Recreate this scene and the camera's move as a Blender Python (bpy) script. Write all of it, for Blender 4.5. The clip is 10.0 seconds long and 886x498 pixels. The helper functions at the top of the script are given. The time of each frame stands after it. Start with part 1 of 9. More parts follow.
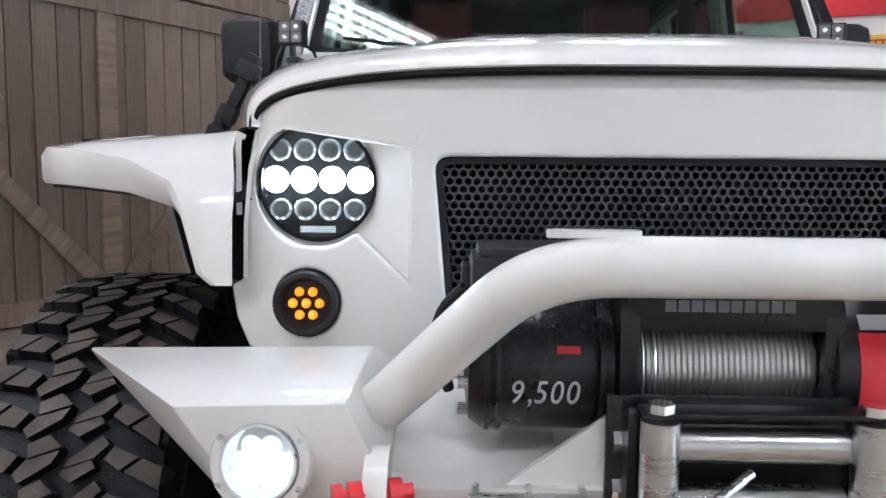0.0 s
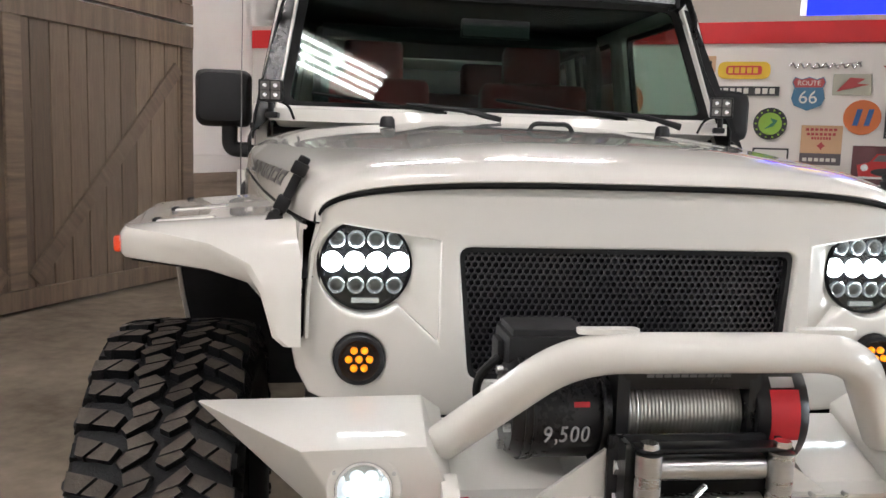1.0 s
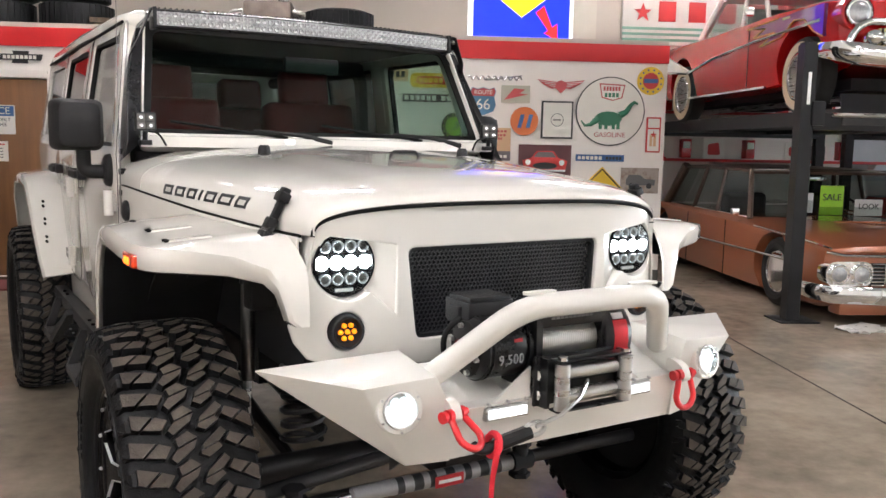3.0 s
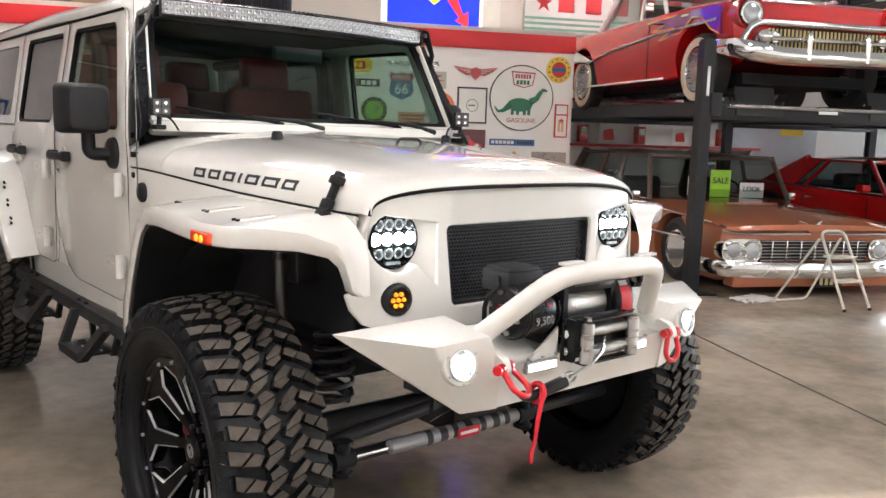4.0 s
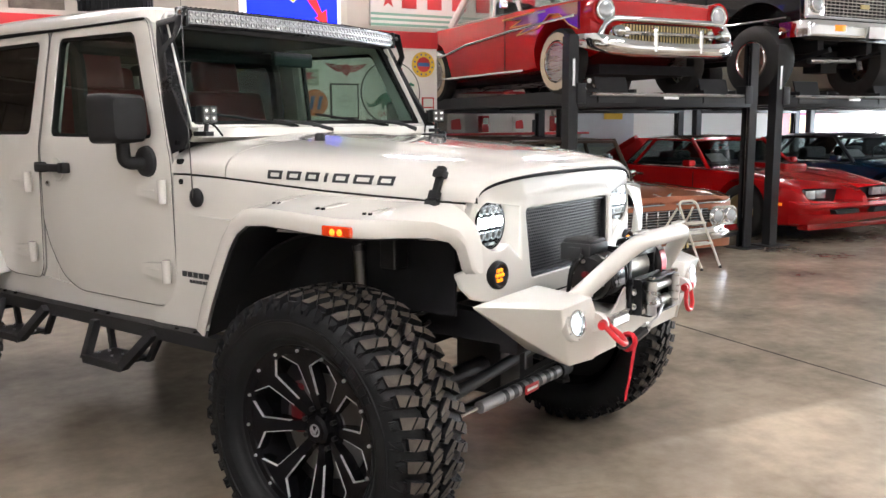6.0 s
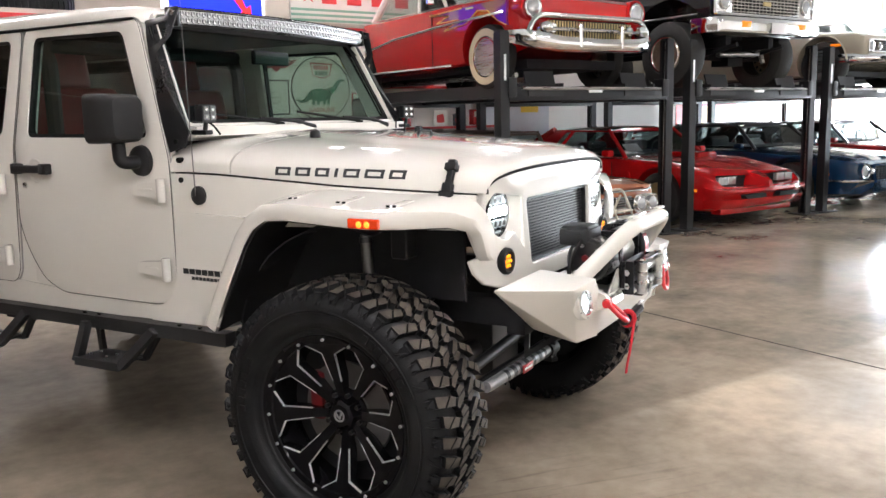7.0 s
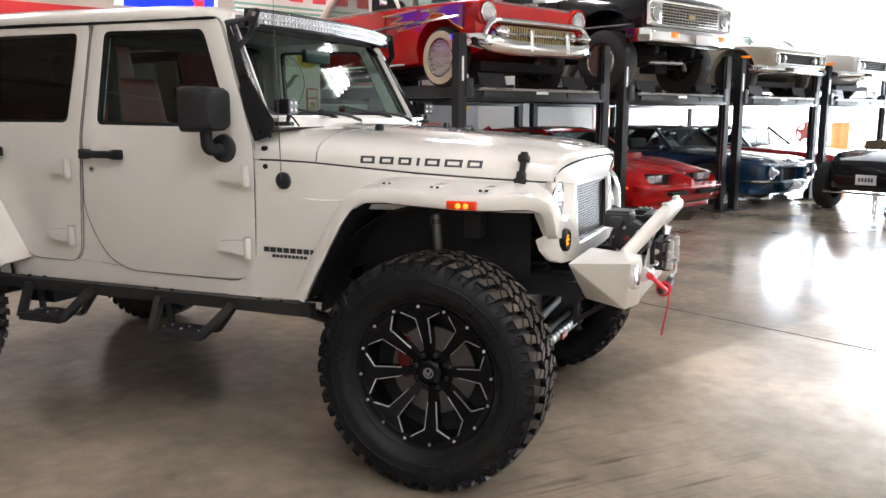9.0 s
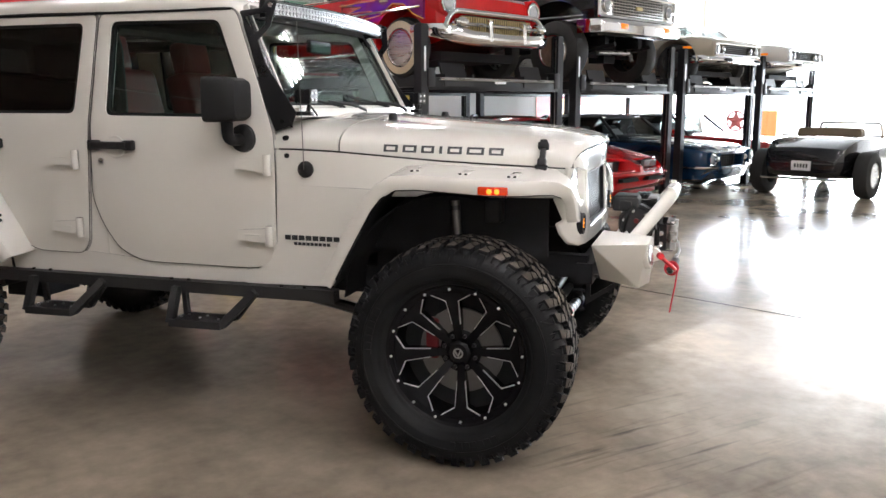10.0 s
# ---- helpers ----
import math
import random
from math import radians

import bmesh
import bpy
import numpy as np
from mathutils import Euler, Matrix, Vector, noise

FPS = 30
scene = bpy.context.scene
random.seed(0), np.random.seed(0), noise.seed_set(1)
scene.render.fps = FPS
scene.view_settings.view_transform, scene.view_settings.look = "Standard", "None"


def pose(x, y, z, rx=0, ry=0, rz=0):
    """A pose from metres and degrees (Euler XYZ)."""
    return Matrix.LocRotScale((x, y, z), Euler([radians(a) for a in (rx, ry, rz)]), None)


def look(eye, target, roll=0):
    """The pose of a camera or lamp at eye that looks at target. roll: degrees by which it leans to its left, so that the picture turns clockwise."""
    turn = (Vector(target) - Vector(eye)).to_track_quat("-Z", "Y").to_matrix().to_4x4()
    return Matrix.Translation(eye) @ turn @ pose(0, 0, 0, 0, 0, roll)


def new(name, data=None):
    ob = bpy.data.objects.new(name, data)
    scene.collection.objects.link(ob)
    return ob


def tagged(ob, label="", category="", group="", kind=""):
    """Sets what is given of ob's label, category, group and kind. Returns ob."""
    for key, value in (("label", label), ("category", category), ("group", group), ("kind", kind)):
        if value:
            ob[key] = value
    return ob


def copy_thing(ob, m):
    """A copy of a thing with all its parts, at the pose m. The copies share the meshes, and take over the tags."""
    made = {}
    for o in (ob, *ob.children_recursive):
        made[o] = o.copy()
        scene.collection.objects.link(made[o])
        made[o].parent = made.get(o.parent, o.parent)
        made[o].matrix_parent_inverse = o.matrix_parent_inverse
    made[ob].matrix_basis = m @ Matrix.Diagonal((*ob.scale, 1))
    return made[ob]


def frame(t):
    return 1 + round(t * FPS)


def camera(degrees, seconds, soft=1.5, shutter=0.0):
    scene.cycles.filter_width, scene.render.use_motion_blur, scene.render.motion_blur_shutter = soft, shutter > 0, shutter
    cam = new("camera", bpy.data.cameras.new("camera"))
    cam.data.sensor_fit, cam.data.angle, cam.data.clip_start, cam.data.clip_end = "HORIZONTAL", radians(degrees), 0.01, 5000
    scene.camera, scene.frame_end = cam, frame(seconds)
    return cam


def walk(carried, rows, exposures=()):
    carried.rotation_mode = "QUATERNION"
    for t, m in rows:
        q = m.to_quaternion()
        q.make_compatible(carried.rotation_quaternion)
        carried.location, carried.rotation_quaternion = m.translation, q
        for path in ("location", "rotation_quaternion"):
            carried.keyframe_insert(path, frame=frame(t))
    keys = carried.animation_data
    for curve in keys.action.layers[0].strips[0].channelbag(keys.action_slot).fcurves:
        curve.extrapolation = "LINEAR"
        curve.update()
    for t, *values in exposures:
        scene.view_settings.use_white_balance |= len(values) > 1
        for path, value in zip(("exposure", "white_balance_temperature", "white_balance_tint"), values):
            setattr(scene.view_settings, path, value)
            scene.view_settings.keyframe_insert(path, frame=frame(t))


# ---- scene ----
cam = camera(55.9, 10.0)
PATH = [
    (0, (-0.29, -1.527, 1.143), (-0.323, 0.461, 0.928), 0.5),
    (0.5, (-0.404, -1.671, 1.259), (-0.343, 0.31, 0.996), 0.8),
    (1, (-0.548, -1.849, 1.324), (-0.284, 0.119, 1.08), 1.8),
    (1.5, (-0.692, -2.041, 1.371), (-0.197, -0.116, 1.148), 1.5),
    (2, (-0.885, -2.156, 1.397), (-0.195, -0.294, 1.154), 1.4),
    (2.5, (-1.164, -2.2, 1.407), (-0.299, -0.415, 1.148), 1.2),
    (3, (-1.362, -2.272, 1.412), (-0.332, -0.576, 1.166), 1.1),
    (3.2, (-1.466, -2.303, 1.421), (-0.375, -0.644, 1.184), 1.2),
    (4.3, (-2.02, -2.239, 1.425), (-0.706, -0.76, 1.127), 1.4),
    (4.5, (-2.094, -2.225, 1.413), (-0.75, -0.774, 1.114), 0.8),
    (5, (-2.284, -2.079, 1.424), (-0.856, -0.711, 1.127), 0.6),
    (5.5, (-2.542, -1.964, 1.429), (-1.028, -0.691, 1.134), 0.7),
    (6.8, (-3.021, -1.647, 1.432), (-1.328, -0.628, 1.125), -1.6),
    (7, (-3.086, -1.616, 1.44), (-1.371, -0.635, 1.129), -1.2),
    (7.5, (-3.304, -1.552, 1.449), (-1.557, -0.627, 1.144), -1.1),
    (8, (-3.491, -1.479, 1.445), (-1.723, -0.597, 1.133), -0.7),
    (8.5, (-3.632, -1.334, 1.446), (-1.837, -0.509, 1.137), -0.5),
    (9, (-3.783, -1.21, 1.445), (-1.958, -0.455, 1.126), 0.2),
    (9.5, (-3.96, -1.063, 1.453), (-2.105, -0.392, 1.125), 0.4),
    (10, (-4.029, -0.89, 1.443), (-2.151, -0.295, 1.101), 0.0),
]
walk(cam, [(t, look(eye, target, roll)) for t, eye, target, roll in PATH], exposures=[(0, -0.25, 5700, 10), (0.3, -0.85, 6300, 10), (0.5, -0.98, 6600, 10), (1.0, -0.42, 6500, 10), (1.5, -0.34, 6500, 10), (2.5, -0.15, 6500, 10), (3.0, -0.04, 6500, 10), (4.5, 0.08, 6500, 10), (7.0, 0.08, 6500, 10), (8.5, 0.02, 6500, 10), (10, -0.18, 6500, 10)])

# ---------- light ----------
scene.view_settings.exposure = 0.0
world = bpy.data.worlds.new("world")
scene.world = world
world.use_nodes = True
wn = world.node_tree.nodes
bg = wn["Background"]
sky = wn.new("ShaderNodeTexSky")
sky.sky_type = "NISHITA"
sky.sun_disc = False
sky.sun_elevation, sky.sun_rotation = radians(48), radians(60)
world.node_tree.links.new(sky.outputs[0], bg.inputs[0])
bg.inputs[1].default_value = 0.12

ROOM_TURN = -26.6
ROOM = pose(0, 0, 0, 0, 0, ROOM_TURN)
CEIL = 5.2


def lamp_area(name, m, sx, sy, watts, color=(1, 1, 1)):
    d = bpy.data.lights.new(name, "AREA")
    d.shape, d.size, d.size_y, d.energy, d.color = "RECTANGLE", sx, sy, watts, color
    ob = new(name, d)
    ob.matrix_basis = m
    return ob


sun_data = bpy.data.lights.new("sun", "SUN")
sun_data.energy, sun_data.angle, sun_data.color = 4.0, radians(0.5), (1, 0.95, 0.88)
sun = new("sun", sun_data)
sun.matrix_basis = ROOM @ look((24, -10, 14), (22, 8, 0))

# daylight through the large open door at the far end
lamp_area("door_daylight", ROOM @ look((18.95, 5.55, 2.05), (0, 5.55, 2.05)), 6.2, 3.8, 4100, (0.82, 0.91, 1.0))

# ---------- helpers ----------


def thing(name, label, category, m=None, group="", kind=""):
    ob = new(name)
    ob.empty_display_size = 0.1
    if m is not None:
        ob.matrix_basis = m
    return tagged(ob, label, category, group, kind)


def mesh_of(name, bm, mats, sharp=35):
    bmesh.ops.recalc_face_normals(bm, faces=bm.faces)
    me = bpy.data.meshes.new(name)
    bm.to_mesh(me)
    bm.free()
    for m in (mats if isinstance(mats, (list, tuple)) else [mats]):
        me.materials.append(m)
    if sharp:
        me.shade_smooth()
        me.set_sharp_from_angle(angle=radians(sharp))
    return me


def part(name, bm, mats, parent, label="", m=None, sharp=35, kind=""):
    ob = new(name, mesh_of(name, bm, mats, sharp))
    ob.parent = parent
    if m is not None:
        ob.matrix_basis = m
    return tagged(ob, label, kind=kind)


def solid(name, bm, mats, label, category, m=None, group="", kind="", sharp=35):
    """A thing of one mesh."""
    ob = new(name, mesh_of(name, bm, mats, sharp))
    if m is not None:
        ob.matrix_basis = m
    return tagged(ob, label, category, group, kind)


def again(ob, parent, m, name=None):
    """One more part on the same mesh."""
    o = new(name or ob.name.split(".")[0], ob.data)
    o.parent = parent
    o.matrix_basis = m
    return o


def B():
    return bmesh.new()


def bev(bm, w, seg=2, angle=30):
    edges = [e for e in bm.edges if len(e.link_faces) == 2 and e.calc_face_angle(0) > radians(angle)]
    bmesh.ops.bevel(bm, geom=edges, offset=w, segments=seg, affect="EDGES", profile=0.6, clamp_overlap=True)
    return bm


def box(bm, c, s, m=None, mat=0):
    r = bmesh.ops.create_cube(bm, size=1.0)
    t = Matrix.Translation(c) @ Matrix.Diagonal((s[0], s[1], s[2], 1))
    bmesh.ops.transform(bm, matrix=(m @ t) if m is not None else t, verts=r["verts"])
    if mat:
        for f in {f for v in r["verts"] for f in v.link_faces}:
            f.material_index = mat
    return bm


def bbox(c, s, w=0.004, seg=2):
    return bev(box(B(), c, s), w, seg)


def ring_loft(bm, rings, close_ring=True, caps=True, mat=0):
    vs = [[bm.verts.new(p) for p in ring] for ring in rings]
    n = len(rings[0])
    out = []
    for a, b in zip(vs, vs[1:]):
        for i in range(n if close_ring else n - 1):
            j = (i + 1) % n
            try:
                out.append(bm.faces.new((a[i], a[j], b[j], b[i])))
            except ValueError:
                pass
    if caps and close_ring:
        out.append(bm.faces.new(vs[0][::-1]))
        out.append(bm.faces.new(vs[-1]))
    for f in out:
        f.material_index = mat
    return vs


def frame_of(d):
    d = Vector(d).normalized()
    up = Vector((0, 0, 1)) if abs(d.z) < 0.95 else Vector((1, 0, 0))
    a = d.cross(up).normalized()
    return a, a.cross(d).normalized()


def rod(bm, a, b, r, r2=None, n=14, caps=True, mat=0):
    a, b = Vector(a), Vector(b)
    p, q = frame_of(b - a)
    rings = []
    for c, rad in ((a, r), (b, r if r2 is None else r2)):
        rings.append([c + (p * math.cos(k * 2 * math.pi / n) + q * math.sin(k * 2 * math.pi / n)) * rad for k in range(n)])
    ring_loft(bm, rings, True, caps, mat)
    return bm


def tube(bm, pts, r, n=10, closed=False, mat=0):
    pts = [Vector(p) for p in pts]
    rings = []
    p = None
    for i, c in enumerate(pts):
        if closed:
            d = pts[(i + 1) % len(pts)] - pts[i - 1]
        else:
            d = pts[min(i + 1, len(pts) - 1)] - pts[max(i - 1, 0)]
        d.normalize()
        if p is None:
            p, _ = frame_of(d)
        p = (p - d * p.dot(d)).normalized()
        q = d.cross(p)
        rad = r[i] if isinstance(r, (list, tuple)) else r
        rings.append([c + (p * math.cos(k * 2 * math.pi / n) + q * math.sin(k * 2 * math.pi / n)) * rad for k in range(n)])
    if closed:
        rings.append(rings[0])
    ring_loft(bm, rings, True, not closed, mat)
    if closed:
        bmesh.ops.remove_doubles(bm, verts=bm.verts, dist=1e-6)
    return bm


def arc_path(pts, rad, steps=6):
    """A path of straight legs with rounded corners."""
    pts = [Vector(p) for p in pts]
    out = [pts[0]]
    for a, b, c in zip(pts, pts[1:], pts[2:]):
        u, w = (a - b).normalized(), (c - b).normalized()
        s = b + u * rad
        e = b + w * rad
        for k in range(steps + 1):
            f = k / steps
            out.append(s * (1 - f) ** 2 + b * 2 * f * (1 - f) + e * f ** 2)
    out.append(pts[-1])
    return out


AXES = {"x": lambda a, b, h: Vector((h, a, b)), "y": lambda a, b, h: Vector((a, h, b)), "z": lambda a, b, h: Vector((a, b, h))}


def prism(bm, poly, axis, lo, hi, mat=0):
    put = AXES[axis]
    ring_loft(bm, [[put(a, b, lo) for a, b in poly], [put(a, b, hi) for a, b in poly]], True, True, mat)
    return bm


def holed(bm, outer, holes, axis, lo, hi):
    """A plate with openings through it."""
    put = AXES[axis]
    es, loops = [], []
    for loop in [outer] + list(holes):
        vs = [bm.verts.new(put(a, b, lo)) for a, b in loop]
        loops.append(vs)
        es += [bm.edges.new((vs[i], vs[(i + 1) % len(vs)])) for i in range(len(vs))]
    r = bmesh.ops.triangle_fill(bm, use_beauty=True, use_dissolve=False, edges=es)
    faces = [g for g in r["geom"] if isinstance(g, bmesh.types.BMFace)]
    ex = bmesh.ops.extrude_face_region(bm, geom=faces)
    d = put(0, 0, hi - lo)
    bmesh.ops.translate(bm, vec=d, verts=[g for g in ex["geom"] if isinstance(g, bmesh.types.BMVert)])
    return bm


def revolve(bm, prof, axis="x", n=40, mat=0, full=True):
    """prof: (place along the axis, radius)."""
    rings = []
    for h, r in prof:
        ring = []
        for k in range(n):
            a = 2 * math.pi * k / n
            c, s = math.cos(a) * r, math.sin(a) * r
            ring.append({"x": (h, c, s), "y": (c, h, s), "z": (c, s, h)}[axis])
        rings.append(ring)
    ring_loft(bm, rings, True, True, mat)
    return bm


def grid(bm, rows, mat=0):
    return ring_loft(bm, rows, False, False, mat)


def rounded(poly, r, steps=4):
    """A polygon with rounded corners."""
    out = []
    n = len(poly)
    for i in range(n):
        a, b, c = Vector(poly[i - 1]), Vector(poly[i]), Vector(poly[(i + 1) % n])
        u, w = (a - b), (c - b)
        k = min(r, u.length * 0.45, w.length * 0.45)
        s, e = b + u.normalized() * k, b + w.normalized() * k
        for t in range(steps + 1):
            f = t / steps
            p = s * (1 - f) ** 2 + b * 2 * f * (1 - f) + e * f ** 2
            out.append((p.x, p.y))
    return out


def rect(a0, b0, a1, b1, r=0.0, steps=3):
    p = [(a0, b0), (a1, b0), (a1, b1), (a0, b1)]
    return rounded(p, r, steps) if r else p


def disc(a, b, r, n=24, start=0.0):
    return [(a + r * math.cos(start + 2 * math.pi * k / n), b + r * math.sin(start + 2 * math.pi * k / n)) for k in range(n)]


def flipped(ob, parent, name=None):
    """A part mirrored to the other side."""
    me = ob.data.copy()
    me.transform(Matrix.Diagonal((-1, 1, 1, 1)))
    me.flip_normals()
    o = new(name or ob.name.split(".")[0], me)
    o.parent = parent
    if ob.get("label"):
        o["label"] = ob["label"]
    return o


def solidify(bm, d):
    bmesh.ops.recalc_face_normals(bm, faces=bm.faces)
    bmesh.ops.solidify(bm, geom=bm.faces[:], thickness=d)
    return bm


def words(name, body, size, m, material, parent=None, label="", depth=0.002, align="CENTER", squeeze=1.0):
    """Raised lettering as a mesh."""
    cu = bpy.data.curves.new(name, "FONT")
    cu.body, cu.size, cu.extrude, cu.align_x, cu.align_y = body, size, depth, align, "CENTER"
    tmp = bpy.data.objects.new(name, cu)
    scene.collection.objects.link(tmp)
    me = bpy.data.meshes.new_from_object(tmp.evaluated_get(bpy.context.evaluated_depsgraph_get()))
    bpy.data.objects.remove(tmp)
    me.transform(Matrix.Diagonal((squeeze, 1, 1, 1)))
    me.materials.clear()
    me.materials.append(material)
    ob = new(name, me)
    ob.parent = parent
    ob.matrix_basis = m
    return tagged(ob, label)


# ---------- materials ----------
def mat(name, color, rough=0.5, metal=0.0, coat=0.0, var=0.08, scale=6.0, fine=120.0, bump=0.0, bump_scale=200.0, rvar=0.1,
        stain=None, stain_amount=0.0, stain_scale=2.0, stretch=(1, 1, 1), emit=None, power=0.0, random_var=0.0, spec=0.5):
    m = bpy.data.materials.new(name)
    m.use_nodes = True
    nt = m.node_tree
    n, l = nt.nodes, nt.links
    p = n["Principled BSDF"]
    tc = n.new("ShaderNodeTexCoord")
    mp = n.new("ShaderNodeMapping")
    mp.inputs["Scale"].default_value = stretch
    l.new(tc.outputs["Object"], mp.inputs[0])
    n1, n2 = n.new("ShaderNodeTexNoise"), n.new("ShaderNodeTexNoise")
    n1.inputs["Scale"].default_value, n1.inputs["Detail"].default_value = scale, 5
    n2.inputs["Scale"].default_value, n2.inputs["Detail"].default_value = fine, 3
    l.new(mp.outputs[0], n1.inputs[0])
    l.new(mp.outputs[0], n2.inputs[0])
    add = n.new("ShaderNodeMath")
    add.operation = "MULTIPLY_ADD"
    l.new(n2.outputs[0], add.inputs[0])
    add.inputs[1].default_value = 0.4
    l.new(n1.outputs[0], add.inputs[2])
    rng = n.new("ShaderNodeMapRange")
    rng.inputs["From Min"].default_value, rng.inputs["From Max"].default_value = 0.4, 1.0
    rng.inputs["To Min"].default_value, rng.inputs["To Max"].default_value = 1 - var, 1 + var
    l.new(add.outputs[0], rng.inputs[0])
    mul = n.new("ShaderNodeVectorMath")
    mul.operation = "SCALE"
    mul.inputs[0].default_value = color
    scale_out = rng.outputs[0]
    if random_var:
        oi = n.new("ShaderNodeObjectInfo")
        r2 = n.new("ShaderNodeMapRange")
        r2.inputs["To Min"].default_value, r2.inputs["To Max"].default_value = 1 - random_var, 1 + random_var
        l.new(oi.outputs["Random"], r2.inputs[0])
        mm = n.new("ShaderNodeMath")
        mm.operation = "MULTIPLY"
        l.new(rng.outputs[0], mm.inputs[0])
        l.new(r2.outputs[0], mm.inputs[1])
        scale_out = mm.outputs[0]
    l.new(scale_out, mul.inputs["Scale"])
    col = mul.outputs[0]
    if stain:
        n3 = n.new("ShaderNodeTexNoise")
        n3.inputs["Scale"].default_value, n3.inputs["Detail"].default_value, n3.inputs["Roughness"].default_value = stain_scale, 8, 0.65
        l.new(mp.outputs[0], n3.inputs[0])
        sr = n.new("ShaderNodeMapRange")
        sr.inputs["From Min"].default_value, sr.inputs["From Max"].default_value = 0.48, 0.68
        sr.inputs["To Max"].default_value = stain_amount
        l.new(n3.outputs[0], sr.inputs[0])
        mx = n.new("ShaderNodeMix")
        mx.data_type = "RGBA"
        mx.inputs["B"].default_value = (*stain, 1)
        l.new(sr.outputs[0], mx.inputs["Factor"])
        l.new(col, mx.inputs["A"])
        col = mx.outputs["Result"]
    l.new(col, p.inputs["Base Color"])
    rr = n.new("ShaderNodeMapRange")
    rr.inputs["From Min"].default_value, rr.inputs["From Max"].default_value = 0.4, 1.0
    rr.inputs["To Min"].default_value, rr.inputs["To Max"].default_value = max(0.02, rough * (1 - rvar)), min(1, rough * (1 + rvar))
    l.new(add.outputs[0], rr.inputs[0])
    l.new(rr.outputs[0], p.inputs["Roughness"])
    p.inputs["Metallic"].default_value = metal
    p.inputs["Coat Weight"].default_value = coat
    p.inputs["Coat Roughness"].default_value = 0.04
    p.inputs["Specular IOR Level"].default_value = spec
    if bump:
        n4 = n.new("ShaderNodeTexNoise")
        n4.inputs["Scale"].default_value, n4.inputs["Detail"].default_value = bump_scale, 4
        l.new(mp.outputs[0], n4.inputs[0])
        bp = n.new("ShaderNodeBump")
        bp.inputs["Strength"].default_value = bump
        bp.inputs["Distance"].default_value = 0.01
        l.new(n4.outputs[0], bp.inputs["Height"])
        l.new(bp.outputs[0], p.inputs["Normal"])
    if emit:
        p.inputs["Emission Color"].default_value = (*emit, 1)
        p.inputs["Emission Strength"].default_value = power
    return m


def glass_mat(name, tint, rough=0.0):
    """One face of a thin pane: clear, tinted, with a sharp reflection that grows at a slant."""
    m = bpy.data.materials.new(name)
    m.use_nodes = True
    nt = m.node_tree
    n, l = nt.nodes, nt.links
    n.remove(n["Principled BSDF"])
    tr, gl, mx, lw = n.new("ShaderNodeBsdfTransparent"), n.new("ShaderNodeBsdfGlossy"), n.new("ShaderNodeMixShader"), n.new("ShaderNodeLayerWeight")
    tr.inputs[0].default_value = (*tint, 1)
    gl.inputs["Roughness"].default_value = rough
    lw.inputs["Blend"].default_value = 0.5
    pw, ma = n.new("ShaderNodeMath"), n.new("ShaderNodeMath")
    pw.operation, ma.operation = "POWER", "MULTIPLY_ADD"
    pw.inputs[1].default_value = 5.0
    ma.inputs[1].default_value, ma.inputs[2].default_value = 0.9, 0.04
    l.new(lw.outputs["Facing"], pw.inputs[0])
    l.new(pw.outputs[0], ma.inputs[0])
    l.new(ma.outputs[0], mx.inputs[0])
    l.new(tr.outputs[0], mx.inputs[1])
    l.new(gl.outputs[0], mx.inputs[2])
    l.new(mx.outputs[0], n["Material Output"].inputs[0])
    return m


WHITE_PAINT = mat("white_paint", (0.74, 0.722, 0.672), 0.25, coat=1.0, var=0.015, scale=3, fine=900, rvar=0.15, spec=0.12)
BUMPER_PAINT = mat("bumper_powder_coat", (0.72, 0.703, 0.655), 0.34, coat=0.6, var=0.03, bump=0.05, bump_scale=500, spec=0.15)
DOOR_JAMB = mat("door_jamb_paint", (0.30, 0.29, 0.275), 0.5, var=0.1)
SEAM = mat("seam_black", (0.006, 0.006, 0.006), 0.7, spec=0.2)
BLACK_PLASTIC = mat("black_plastic", (0.016, 0.016, 0.017), 0.5, var=0.2, bump=0.12, bump_scale=900, spec=0.22)
BLACK_SATIN = mat("black_satin_steel", (0.010, 0.010, 0.011), 0.30, var=0.2, rvar=0.2, spec=0.32)
BLACK_GLOSS = mat("black_gloss", (0.005, 0.005, 0.006), 0.16, var=0.1, spec=0.14)
UNDER = mat("underbody_black", (0.013, 0.013, 0.015), 0.7, var=0.4, scale=9, spec=0.2)
RUBBER = mat("tyre_rubber", (0.0085, 0.009, 0.010), 0.46, var=0.4, scale=14, bump=0.2, bump_scale=200, spec=0.16)
TREAD = mat("tread_rubber_dusty", (0.050, 0.041, 0.033), 0.7, var=0.25, scale=20, bump=0.2, bump_scale=160, stain=(0.10, 0.085, 0.068), stain_amount=0.5, stain_scale=12, spec=0.3)
CHROME = mat("chrome", (0.80, 0.80, 0.80), 0.08, metal=1.0, var=0.03)
STEEL = mat("brushed_steel", (0.52, 0.52, 0.51), 0.28, metal=1.0, var=0.1, stretch=(1, 1, 12))
ALU = mat("milled_aluminium", (0.85, 0.85, 0.86), 0.34, metal=1.0, var=0.08)
MILLED = mat("milled_cut", (0.80, 0.80, 0.80), 0.5, metal=0.55, var=0.08)
ROPE = mat("steel_rope", (0.62, 0.61, 0.58), 0.36, metal=1.0, var=0.25, fine=500)
RED_PAINT = mat("red_powder_coat", (0.62, 0.012, 0.018), 0.3, coat=0.6, var=0.08)
